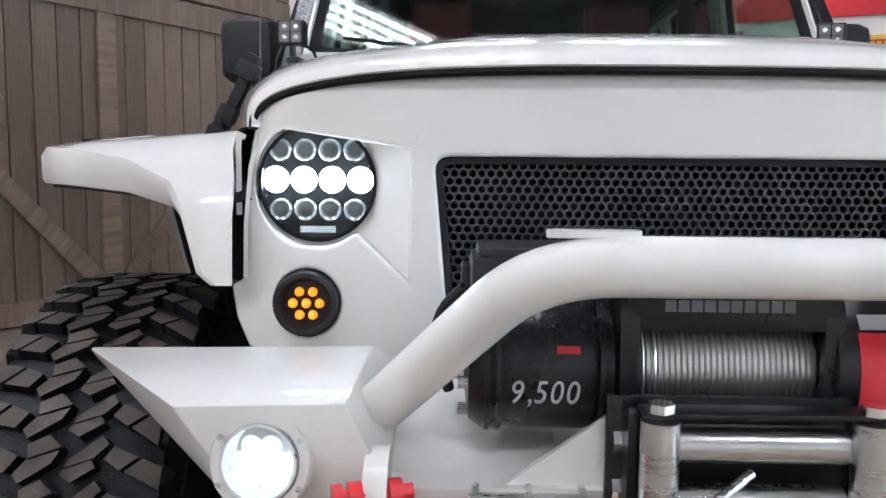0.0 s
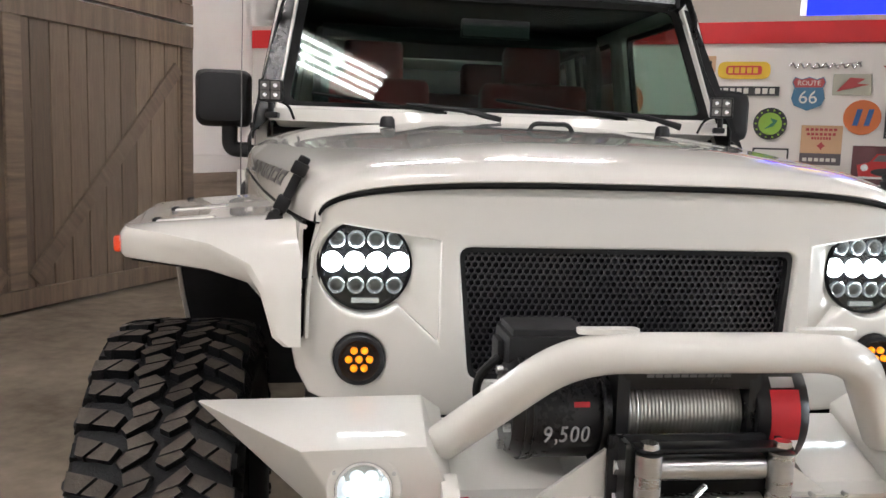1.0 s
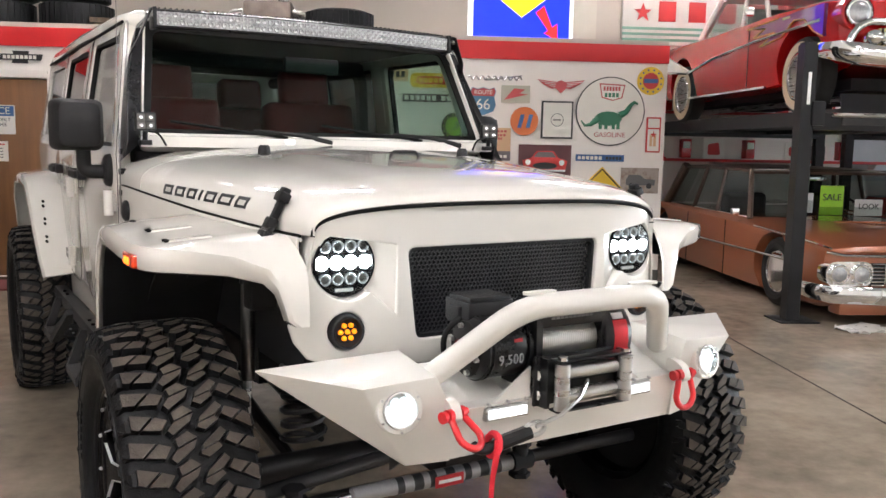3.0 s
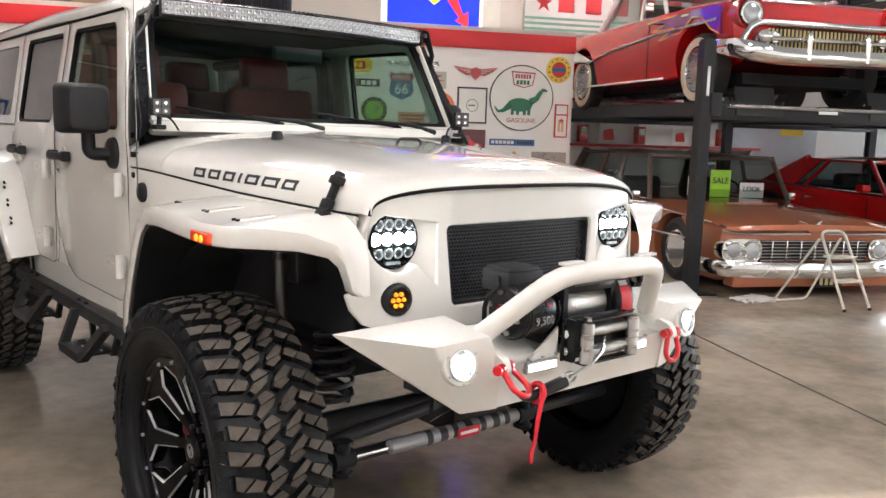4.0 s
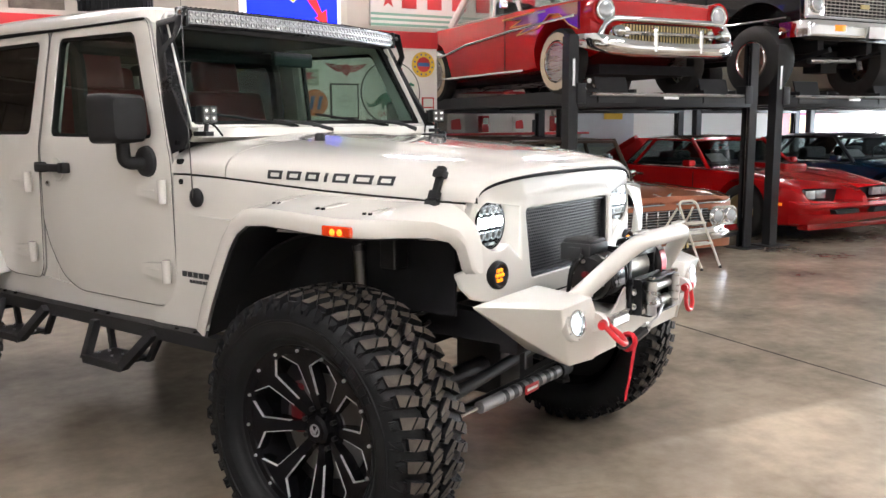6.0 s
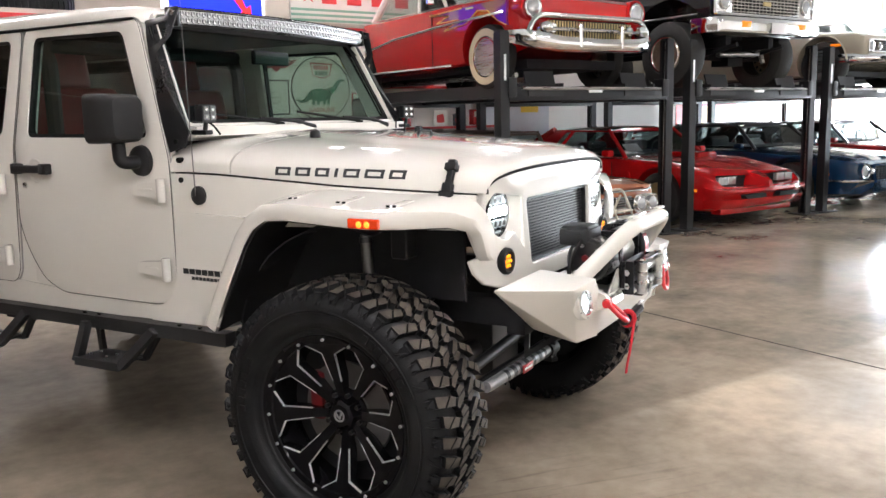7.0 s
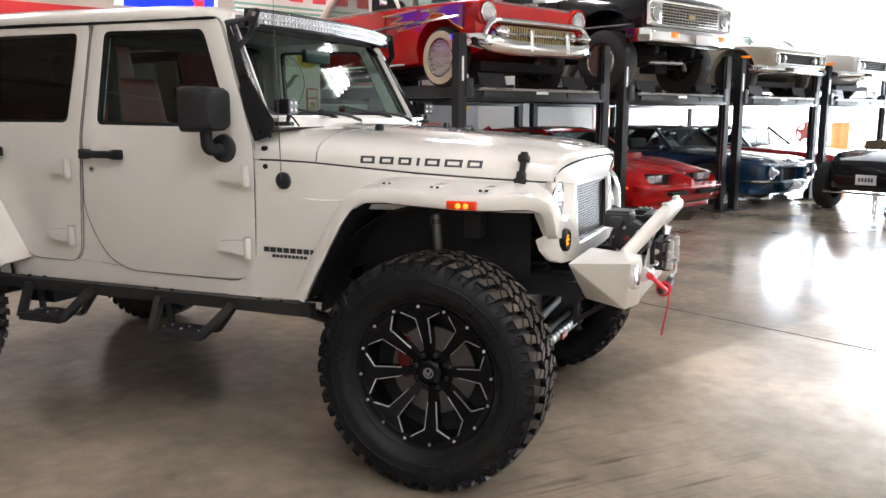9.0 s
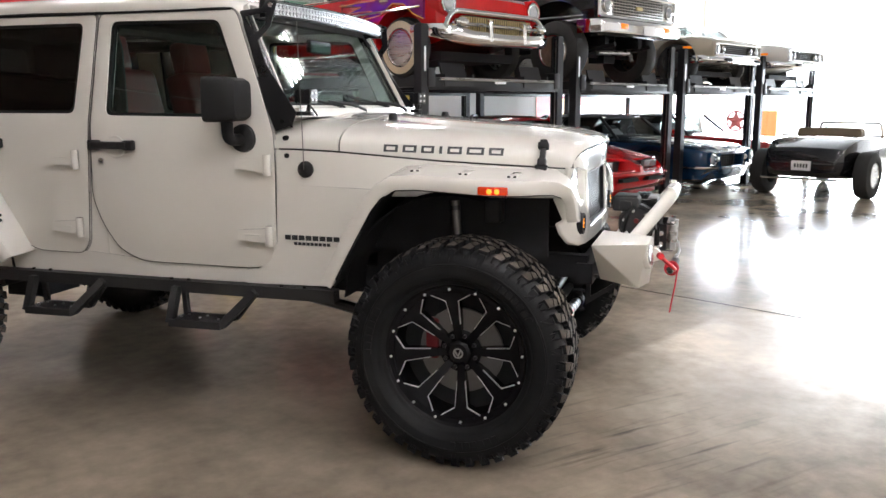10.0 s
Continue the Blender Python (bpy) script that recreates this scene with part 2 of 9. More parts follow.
RED_LEATHER = mat("red_leather", (0.20, 0.008, 0.010), 0.5, var=0.2, bump=0.2, bump_scale=300)
RED_STRAP = mat("red_webbing", (0.55, 0.015, 0.03), 0.8, var=0.15, bump=0.3, bump_scale=500)
DARK_CLOTH = mat("dark_interior", (0.010, 0.010, 0.011), 0.8, var=0.3, bump=0.2)
AMBER = mat("amber_lens", (0.75, 0.20, 0.01), 0.18, coat=1.0, var=0.15, scale=60, emit=(1.0, 0.26, 0.02), power=0.5)
AMBER_LED = mat("amber_led", (0.9, 0.4, 0.02), 0.2, emit=(1.0, 0.27, 0.008), power=1.1)
ORANGE_LED = mat("orange_marker_lit", (0.9, 0.25, 0.02), 0.2, emit=(1.0, 0.18, 0.02), power=2.5)
WHITE_LED = mat("white_led", (1, 1, 1), 0.2, emit=(0.90, 0.96, 1.0), power=45.0)
FOG_LED = mat("fog_led", (1, 1, 1), 0.2, emit=(0.88, 0.95, 1.0), power=1.1)
DIM_LED = mat("led_reflector", (0.8, 0.8, 0.8), 0.12, metal=1.0, emit=(0.9, 0.95, 1.0), power=0.2)
MARKER = mat("red_amber_lens", (0.65, 0.045, 0.01), 0.18, coat=1.0, var=0.15, scale=60, emit=(1.0, 0.09, 0.01), power=0.15)
GLASS = glass_mat("windscreen_glass", (0.76, 0.87, 0.82))
DOOR_GLASS = glass_mat("door_glass", (0.74, 0.80, 0.77))
TINTED = glass_mat("tinted_glass", (0.26, 0.27, 0.27))
CLEAR = glass_mat("clear_lens", (0.92, 0.95, 0.96))
LETTER = mat("dark_decal", (0.02, 0.022, 0.025), 0.35)

# ---------- the white off-road car ----------
GRILLE_BLACK = mat("grille_black", (0.028, 0.028, 0.032), 0.3, var=0.2, spec=0.6)
CAST = mat("grey_iron", (0.16, 0.155, 0.15), 0.45, metal=1.0, var=0.2)
car = thing("off_road_car", "white lifted four-door off-road car with black wheels and lit lamps", "car")


def lerp_table(t, rows):
    for a, b in zip(rows, rows[1:]):
        if t <= b[0]:
            f = max(0.0, (t - a[0]) / (b[0] - a[0]))
            return [p + (q - p) * f for p, q in zip(a[1:], b[1:])]
    return list(rows[-1][1:])


HOOD = [  # y, half width, seam height, crown height
    (-0.412, 0.575, 1.185, 1.268), (-0.402, 0.585, 1.185, 1.284), (-0.38, 0.592, 1.186, 1.297), (-0.33, 0.604, 1.187, 1.310),
    (-0.25, 0.622, 1.190, 1.322), (-0.05, 0.665, 1.200, 1.338), (0.17, 0.712, 1.213, 1.354), (0.40, 0.757, 1.232, 1.370), (0.62, 0.795, 1.250, 1.384), (0.78, 0.802, 1.256, 1.392)]
SHAPE = 3.1


def hood_point(y, a):
    w, zs, zc = lerp_table(y, HOOD)
    c, s = abs(math.cos(a)) ** (2 / SHAPE), abs(math.sin(a)) ** (2 / SHAPE)
    x = w * s * (1 if a > 0 else -1)
    front = max(0.0, min(1.0, (-0.2 - y) / 0.21))
    # raised middle of the hood
    bulge = 0.012 * max(0.0, 1 - (x / 0.36) ** 4) * (1 - front)
    return (x, y + 0.055 * front * abs(x / 0.6) ** 3, zs + (zc - zs) * c + bulge)


def hood_side(y, z, off=0.0):
    w, zs, zc = lerp_table(y, HOOD)
    c = max(0.0, (z - zs) / (zc - zs)) ** (SHAPE / 2)
    s = math.sqrt(max(0.0, 1 - min(1, c) ** 2))
    return (-(w * s ** (2 / SHAPE)) - off, y, z + off * 0.4)


def hood_patch(ys):
    n = 40
    angles = [-math.pi / 2 + math.pi * k / n for k in range(n + 1)]
    angles = [math.copysign(abs(a / (math.pi / 2)) ** 0.9 * math.pi / 2, a) for a in angles]
    bm = B()
    grid(bm, [[hood_point(y, a) for a in angles] for y in ys])
    solidify(bm, 0.012)
    return bm


part("hood", hood_patch([-0.412, -0.408, -0.402, -0.392, -0.38, -0.36, -0.33, -0.29, -0.25, -0.18, -0.05, 0.06, 0.17, 0.29, 0.40, 0.52, 0.592]), WHITE_PAINT, car, "white painted hood", sharp=50)
part("cowl", hood_patch([0.598, 0.66, 0.72, 0.78, 0.84, 0.895]), WHITE_PAINT, car, sharp=50)
bm = B()
box(bm, (0, 0.2, 1.19), (1.05, 1.1, 0.02))
part("engine_bay_cover", bm, UNDER, car)

# front panel round the lamps and the grille


def lean(bm):
    for v in bm.verts:
        x = abs(v.co.x)
        v.co.y += -0.405 + (v.co.z - 0.92) * 0.05 + 0.022 * (x / 0.6) ** 2 + (max(0.0, x - 0.50) / 0.1) ** 2 * 0.045
    return bm


half = [(x, 1.185 + 0.083 * (1 - (x / 0.577) ** SHAPE) ** (1 / SHAPE) - 0.010) for x in (0.0, 0.15, 0.3, 0.4, 0.46, 0.50, 0.53, 0.55, 0.565, 0.573)] + [(0.588, 1.13), (0.596, 1.05), (0.598, 0.968), (0.622, 0.955), (0.612, 0.91), (0.588, 0.872), (0.53, 0.852), (0.40, 0.842), (0.2, 0.838)]
outline = half + [(0, 0.837)] + [(-x, z) for x, z in half[:0:-1]]
HX, HZ = 0.487, 1.108


def lamp_hole(sign):
    arc = [(HX + 0.088 * math.cos(radians(a)), HZ + 0.088 * math.sin(radians(a))) for a in range(50, -131, -10)]
    p = [(0.355, 1.156)] + [(0.532, 1.182)] + arc + [(0.356, 0.974)]
    return [(sign * x, z) for x, z in (p if sign > 0 else p[::-1])]


mesh_hole = rounded([(-0.322, 1.146), (0.322, 1.146), (0.300, 0.905), (-0.300, 0.905)], 0.022, 4)
turn = [disc(s * 0.497, 0.943, 0.047, 24) for s in (-1, 1)]
bm = holed(B(), outline, [lamp_hole(1), lamp_hole(-1), mesh_hole] + turn, "y", 0.0, 0.055)
for v in bm.verts:
    if v.co.y > 0.03 and abs(v.co.x) > 0.55 and v.co.z < 0.985:
        v.co.y -= 0.036
bev(bm, 0.007, 3, 50)
part("front_panel", lean(bm), WHITE_PAINT, car, "white moulded grille surround with angry lamp brows", sharp=40)
# sides of the panel that run back to the wings
bm = B()
rows = []
for z in (0.972, 1.05, 1.13, 1.18, 1.205):
    xo = lerp_table(z, [(0.87, 0.588), (0.91, 0.612), (0.955, 0.622), (0.968, 0.598), (1.05, 0.596), (1.13, 0.588), (1.18, 0.572), (1.21, 0.555)])[0] - 0.004
    rows.append([(-xo, -0.352, z), (-xo - 0.003, -0.340, z), (-xo - 0.004, -0.328 + 0.07 * max(0.0, min(1.0, (z - 1.12) / 0.06)), z)])
grid(bm, rows)
solidify(bm, 0.006)
side = part("front_panel_side", bm, WHITE_PAINT, car)
flipped(side, car)

# honeycomb grille
bm = B()
cell, gap = 0.0128, 0.0031
nx, nz = 51, 21
for r in range(nz):
    for c in range(nx):
        x = (c - nx / 2 + (0.5 if r % 2 else 0)) * cell
        z = 0.912 + r * cell * 0.866
        if abs(x) < 0.300 + (z - 0.905) * 0.09:
            outer = [bm.verts.new((x + cell / 1.732 * math.sin(k * math.pi / 3), 0, z + cell / 1.732 * math.cos(k * math.pi / 3))) for k in range(6)]
            inner = [bm.verts.new((x + (cell - gap) / 1.732 * math.sin(k * math.pi / 3), 0.0, z + (cell - gap) / 1.732 * math.cos(k * math.pi / 3))) for k in range(6)]
            back = [bm.verts.new((v.co.x, 0.004, v.co.z)) for v in inner]
            for k in range(6):
                j = (k + 1) % 6
                bm.faces.new((outer[k], outer[j], inner[j], inner[k]))
                bm.faces.new((inner[k], inner[j], back[j], back[k]))
bmesh.ops.translate(bm, vec=(0, 0.028, 0), verts=bm.verts)
part("grille_mesh", lean(bm), GRILLE_BLACK, car, "black honeycomb grille mesh", sharp=0)
bm = B()
holed(bm, rounded([(-0.326, 1.15), (0.326, 1.15), (0.304, 0.9), (-0.304, 0.9)], 0.024, 4), [rounded([(-0.312, 1.136), (0.312, 1.136), (0.291, 0.915), (-0.291, 0.915)], 0.016, 4)], "y", 0.012, 0.03)
part("grille_frame", lean(bm), BLACK_PLASTIC, car)
bm = B()
box(bm, (0, 0.10, 1.02), (0.72, 0.02, 0.34))
part("radiator", lean(bm), UNDER, car)
for k in range(13):
    part("radiator_fin", lean(box(B(), (0, 0.085, 0.905 + k * 0.019), (0.62, 0.004, 0.004))), UNDER, car)


# head lamps: bucket, lens, rows of LEDs
def head_lamp(s):
    bm = holed(B(), [(s * a, b) for a, b in [(0.345, 0.965), (0.45, 0.985), (0.565, 1.03), (0.575, 1.19), (0.345, 1.175)]], [disc(s * HX, HZ, 0.083, 32)], "y", 0.0, 0.008)
    for v in bm.verts:
        x = abs(v.co.x)
        v.co.y += -0.346 - 0.040 * max(0.0, min(1.0, (0.412 - x) / 0.06))
    part("lamp_recess", bm, WHITE_PAINT, car)
    m = Matrix.Translation((s * HX, -0.342, HZ))
    bm = B()
    revolve(bm, [(0.0, 0.084), (-0.012, 0.084), (-0.012, 0.079), (0.0, 0.077), (0.035, 0.06), (0.04, 0.02)], "y", 32)
    lamp = part("head_lamp", bm, BLACK_GLOSS, car, "round black LED head lamp, lit", m)
    for row, (z, mt) in enumerate([(0.046, DIM_LED), (0.004, WHITE_LED), (-0.038, DIM_LED)]):
        for k in range(4):
            x = (k - 1.5) * (0.035 if row != 1 else 0.040)
            bm = B()
            if row == 1:
                revolve(bm, [(-0.004, 0.0188), (-0.009, 0.0165), (-0.011, 0.006)], "y", 16)
            else:
                revolve(bm, [(-0.002, 0.0158), (-0.010, 0.0158), (-0.0115, 0.0142), (-0.0105, 0.0120), (-0.004, 0.0112)], "y", 16)
            cell = part("led_lens", bm, mt, lamp, m=Matrix.Translation((x, 0, z)))
            if row != 1:
                part("led_dome", revolve(B(), [(-0.004, 0.0112), (-0.009, 0.009), (-0.0115, 0.003)], "y", 14), CAST, cell)
    bm = box(B(), (0, -0.006, -0.066), (0.05, 0.006, 0.009))
    part("led_strip", bm, DIM_LED, lamp)
    bm = B()
    revolve(bm, [(-0.013, 0.0785), (-0.017, 0.06), (-0.019, 0.03), (-0.0195, 0.003)], "y", 32)
    pane = part("lens", bm, CLEAR, lamp)
    pane.visible_shadow = False
    # round amber turn lamp
    m = Matrix.Translation((s * 0.497, -0.392, 0.943))
    bm = B()
    revolve(bm, [(0.03, 0.046), (-0.006, 0.046), (-0.010, 0.043), (-0.010, 0.037), (-0.004, 0.035), (0.004, 0.03)], "y", 28)
    tl = part("turn_lamp", bm, BLACK_PLASTIC, car, "round turn lamp with amber LEDs lit", m)
    spots = [(0, 0)] + [(0.0185 * math.cos(radians(a)), 0.0185 * math.sin(radians(a))) for a in range(0, 360, 60)]
    for a, b in spots:
        bm = B()
        revolve(bm, [(0.0, 0.0068), (-0.006, 0.0058), (-0.008, 0.002)], "y", 10)
        part("amber_led", bm, AMBER_LED, tl, m=Matrix.Translation((a, 0, b)))


for s in (-1, 1):
    head_lamp(s)

# ---------- wings and flares ----------
FLARE = [  # y, z of the lip, x of the lip, x at the body, outward direction (y, z)
    (-0.350, 0.962, 0.630, 0.600, -1.0, 0.10), (-0.348, 0.978, 0.650, 0.600, -1.0, 0.12), (-0.346, 1.005, 0.658, 0.600, -1.0, 0.20), (-0.343, 1.042, 0.672, 0.600, -0.95, 0.45), (-0.335, 1.070, 0.700, 0.600, -0.68, 0.78),
    (-0.312, 1.090, 0.775, 0.61, -0.38, 0.95), (-0.278, 1.098, 0.870, 0.615, -0.18, 0.98), (-0.235, 1.100, 0.935, 0.625, -0.06, 1.0), (-0.18, 1.099, 0.955, 0.64, 0.0, 1.0), (-0.10, 1.098, 0.962, 0.65, 0.0, 1.0), (0.05, 1.106, 0.966, 0.68, 0.0, 1.0),
    (0.20, 1.114, 0.968, 0.71, 0.05, 1.0), (0.29, 1.108, 0.966, 0.73, 0.25, 0.95), (0.345, 1.075, 0.963, 0.75, 0.6, 0.8), (0.39, 1.02, 0.96, 0.765, 0.80, 0.6),
    (0.46, 0.90, 0.955, 0.78, 0.86, 0.5), (0.53, 0.78, 0.945, 0.79, 0.87, 0.5), (0.585, 0.685, 0.93, 0.795, 0.87, 0.48)]


def flare_bm(rows, lip=0.042, rise=0.085):
    bm = B()
    rings = []
    for y, z, xo, xi, ny, nz in rows:
        k = math.hypot(ny, nz)
        ny, nz = ny / k, nz / k
        t = 0.010
        f = max(0.0, min(1.0, (xo - 0.64) / 0.25))
        rs, lp = 0.050 + (rise - 0.050) * f, lip
        xm = xo - min(0.06, (xo - xi) * 0.5)
        pts = [(-xo + 0.004, 0.0), (-xo, 0.006), (-xo, lp), (-xo + 0.010, lp + 0.008 + 0.006 * f), (-xm, lp + 0.008 + 0.014 * f), (-xi, rs), (-xi, rs - t), (-xm, lp - 0.002 + 0.012 * f), (-xo + 0.016, lp - 0.004), (-xo + 0.012, 0.004)]
        rings.append([(x, y + ny * d, z + nz * d) for x, d in pts])
    ring_loft(bm, rings)
    return bm


fl = part("front_flare", flare_bm(FLARE), WHITE_PAINT, car, "white wide front wheel-arch flare", sharp=38)
fr = flipped(fl, car)
bm = B()
grid(bm, [[(-(xo - 0.016), y - ny * 0.003, z - nz * 0.003), (-xi + 0.03, y + ny * 0.02, z + nz * 0.02), (-0.56, y + ny * 0.02, z + nz * 0.02)] for y, z, xo, xi, ny, nz in FLARE[4:]])
ln = part("flare_liner", solidify(bm, 0.003), UNDER, car, "black inner flare liner")
flipped(ln, car)
# slots with bolts on top of the flare
for s in (-1, 1):
    owner = fl if s < 0 else fr
    for y in (0.224, 0.024, -0.172):
        z = lerp_table(y, [(r[0], r[1]) for r in FLARE])[0] + 0.085
        bm = bbox((0, 0, 0), (0.11, 0.042, 0.012), 0.005)
        part("flare_slot", bm, WHITE_PAINT, owner, m=Matrix.Translation((s * 0.83, y, z - 0.018)) @ Matrix.Rotation(s * 0.093, 4, "Y"))
        bm = B()
        for dy in (-0.012, 0.012):
            rod(bm, (s * 0.885, y + dy, z - 0.03), (s * 0.887, y + dy, z - 0.0145), 0.0065, n=8)
        part("slot_bolts", bm, SEAM, owner)
    m = Matrix.Translation((s * 0.955, -0.115, 1.117))
    bm = bev(box(B(), (s * 0.004, 0, 0), (0.020, 0.118, 0.033)), 0.008, 3)
    mk = part("side_marker", bm, MARKER, car, "amber side marker lamp, lit", m)
    bm = B()
    for dy in (-0.018, 0.012):
        revolve(bm, [(0.0, 0.011), (0.004, 0.009), (0.006, 0.003)], "x", 12)
        bmesh.ops.translate(bm, vec=(0, dy, 0), verts=bm.verts[-36:])
    bmesh.ops.transform(bm, matrix=Matrix.Diagonal((s, 1, 1, 1)) @ Matrix.Translation((0.0135, 0, -0.002)), verts=bm.verts)
    part("marker_bulb", bm, ORANGE_LED, mk)

# upper wing side, under the hood seam, and the panel between flare and door
bm = B()
rows = []
for y in (-0.33, -0.25, -0.05, 0.17, 0.40, 0.62, 0.80, 0.886):
    w, zs, _ = lerp_table(y, HOOD)
    rows.append([(-w + 0.012, y, zs - 0.012), (-w - 0.002, y, zs - 0.007), (-w - 0.004, y, zs - 0.03), (-w - 0.004, y, 1.06)])
grid(bm, rows)
solidify(bm, 0.008)
wg = part("wing", bm, WHITE_PAINT, car, "white front wing")
flipped(wg, car)
bm = B()
prism(bm, [(0.42, 1.09), (0.80, 1.10), (0.884, 1.10), (0.892, 0.84), (0.93, 0.76), (0.99, 0.722), (1.05, 0.715), (1.05, 0.655), (0.665, 0.664), (0.52, 0.90)], "x", -0.8085, -0.78)
bev(bm, 0.004, 2)
cw = part("cowl_side", bm, WHITE_PAINT, car, "white panel behind the front wheel")
flipped(cw, car)
# seam line between hood and wing, and the hood's rear seam
bm = B()
for s in (-1, 1):
    pts = []
    for y in [-0.33 + 0.05 * k for k in range(25)]:
        w, zs, _ = lerp_table(y, HOOD)
        pts.append((s * (w - 0.006), y, zs - 0.006))
    tube(bm, pts, 0.004, 6)
tube(bm, [(hood_point(-0.408, a)[0] * 0.995, hood_point(-0.412, a)[1] + 0.008, hood_point(-0.412, a)[2] - 0.007) for a in [-math.pi / 2 * 0.995 + math.pi * 0.995 * k / 40 for k in range(41)]], 0.0065, 6)
part("hood_gap", bm, SEAM, car, "black rubber hood seal")
bm = B()
rows = [[(hood_point(y, a)[0] * 0.992, y, hood_point(y, a)[2] - 0.010) for a in [-1.54 + 3.08 * k / 30 for k in range(31)]] for y in (0.585, 0.605)]
grid(bm, rows)
part("hood_rear_gap", bm, SEAM, car)

# plain frames in place of the model lettering on the hood's sides
for s in (-1, 1):
    y0 = 0.407
    for k, wd in enumerate((0.059, 0.057, 0.053, 0.015, 0.059, 0.070, 0.059)):
        bm = B()

        def patch(fa, fb, ha, hb):
            rows = []
            for f in (fa, fb):
                y = y0 - wd * f
                zb = 1.262 - (0.415 - y) * 0.030
                rows.append([tuple(c * (-s if i == 0 else 1) for i, c in enumerate(hood_side(y, zb + ha + (hb - ha) * q / 2, 0.0016))) for q in range(3)])
            grid(bm, rows)

        k_ = 0.0115 / wd
        if wd < 0.03:
            patch(0.1, 0.9, -0.015, 0.015)
        else:
            patch(0.0, k_, -0.015, 0.015)
            patch(1 - k_, 1.0, -0.015, 0.015)
            patch(k_, 1 - k_, 0.0070, 0.015)
            patch(k_, 1 - k_, -0.015, -0.0070)
        solidify(bm, 0.001)
        part("lettering_bar", bm, LETTER, car, "dark decal frame" if k == 0 else "")
        y0 -= wd + 0.0195
    bm = B()
    for k in range(8):
        box(bm, (s * 0.8100, 0.853 - k * 0.033 - 0.015, 0.872), (0.002, 0.027, 0.021))
    part("badge_bars", bm, LETTER, car, "dark badge bars")
    bm = B()
    for k in range(9):
        box(bm, (s * 0.8100, 0.81 - k * 0.0195 - 0.009, 0.846), (0.002, 0.015, 0.013))
    part("badge_bars_small", bm, LETTER, car)

# hood latches, stops, washer nozzles
for s in (-1, 1):
    m = Matrix.Translation((s * 0.631, -0.241, 1.226)) @ Matrix.Rotation(s * radians(-26), 4, "Y")
    latch = part("hood_latch", bev(box(B(), (0, 0, 0), (0.018, 0.024, 0.100)), 0.004), BLACK_PLASTIC, car, "black rubber hood latch", m)
    for nm, z, size in (("latch_head", 0.052, (0.030, 0.044, 0.026)), ("latch_grip", 0.070, (0.022, 0.030, 0.016)), ("latch_buckle", -0.022, (0.027, 0.036, 0.030)), ("latch_foot", -0.056, (0.030, 0.046, 0.026))):
        part(nm, bev(box(B(), (s * 0.002, 0, z), size), 0.005), BLACK_PLASTIC, latch)
    part("latch_pin", rod(B(), (s * 0.004, -0.026, -0.040), (s * 0.004, 0.026, -0.040), 0.007, n=10), BLACK_SATIN, latch)
    bm = B()
    revolve(bm, [(0, 0.022), (0.022, 0.020), (0.030, 0.014)], "z", 14)
    part("hood_stop", bm, BLACK_PLASTIC, car, m=Matrix.Translation((s * 0.40, 0.50, 1.372)))
tube_pts = arc_path([(-0.064, 0.222, 1.364), (-0.052, 0.222, 1.388), (0.040, 0.222, 1.388), (0.052, 0.222, 1.364)], 0.014)
part("hood_loop", tube(B(), tube_pts, 0.006, 8), BLACK_PLASTIC, car, "black hood loop")

# ---------- windscreen ----------
WB, WT = (0.875, 1.405), (1.095, 1.845)  # base and top (y, z)


def ws_m():
    d = Vector((0, WT[0] - WB[0], WT[1] - WB[1]))
    L = d.length
    d.normalize()
    nrm = Vector((0, -d.z, d.y))
    m = Matrix(((1, 0, 0, 0), (0, nrm.y, d.y, WB[0]), (0, nrm.z, d.z, WB[1]), (0, 0, 0, 1)))
    return m, L


WM, WL = ws_m()
outer = [(-0.735, -0.03), (0.735, -0.03), (0.668, WL + 0.03), (-0.668, WL + 0.03)]
inner = rounded([(-0.722, 0.022), (0.722, 0.022), (0.659, WL + 0.018), (-0.659, WL + 0.018)], 0.03)
bm = holed(B(), rounded(outer, 0.03), [inner], "y", -0.02, 0.03)
bev(bm, 0.006, 2, 50)
wf = part("windscreen_frame", bm, WHITE_PAINT, car, "white windscreen frame", WM)
bm = holed(B(), rounded([(-0.724, 0.020), (0.724, 0.020), (0.661, WL + 0.020), (-0.661, WL + 0.020)], 0.03), [rounded([(-0.690, 0.050), (0.690, 0.050), (0.634, WL - 0.028), (-0.634, WL - 0.028)], 0.035)], "y", 0.002, 0.008)
part("windscreen_seal", bm, SEAM, wf)
bm = B()
prism(bm, rounded([(-0.723, 0.021), (0.723, 0.021), (0.660, WL + 0.019), (-0.660, WL + 0.019)], 0.03), "y", -0.003, 0.001)
wg = part("windscreen", bm, GLASS, wf, "clear windscreen glass")
# cowl lip under the glass
bm = B()
grid(bm, [[(x, 0.78 + 0.03 * abs(x), 1.388) for x in (-0.745, -0.4, 0, 0.4, 0.745)], [(x, 0.80, 1.425) for x in (-0.742, -0.4, 0, 0.4, 0.742)], [(x, 0.865, 1.43) for x in (-0.738, -0.4, 0, 0.4, 0.738)]])
solidify(bm, 0.01)
part("cowl_lip", bm, WHITE_PAINT, car)
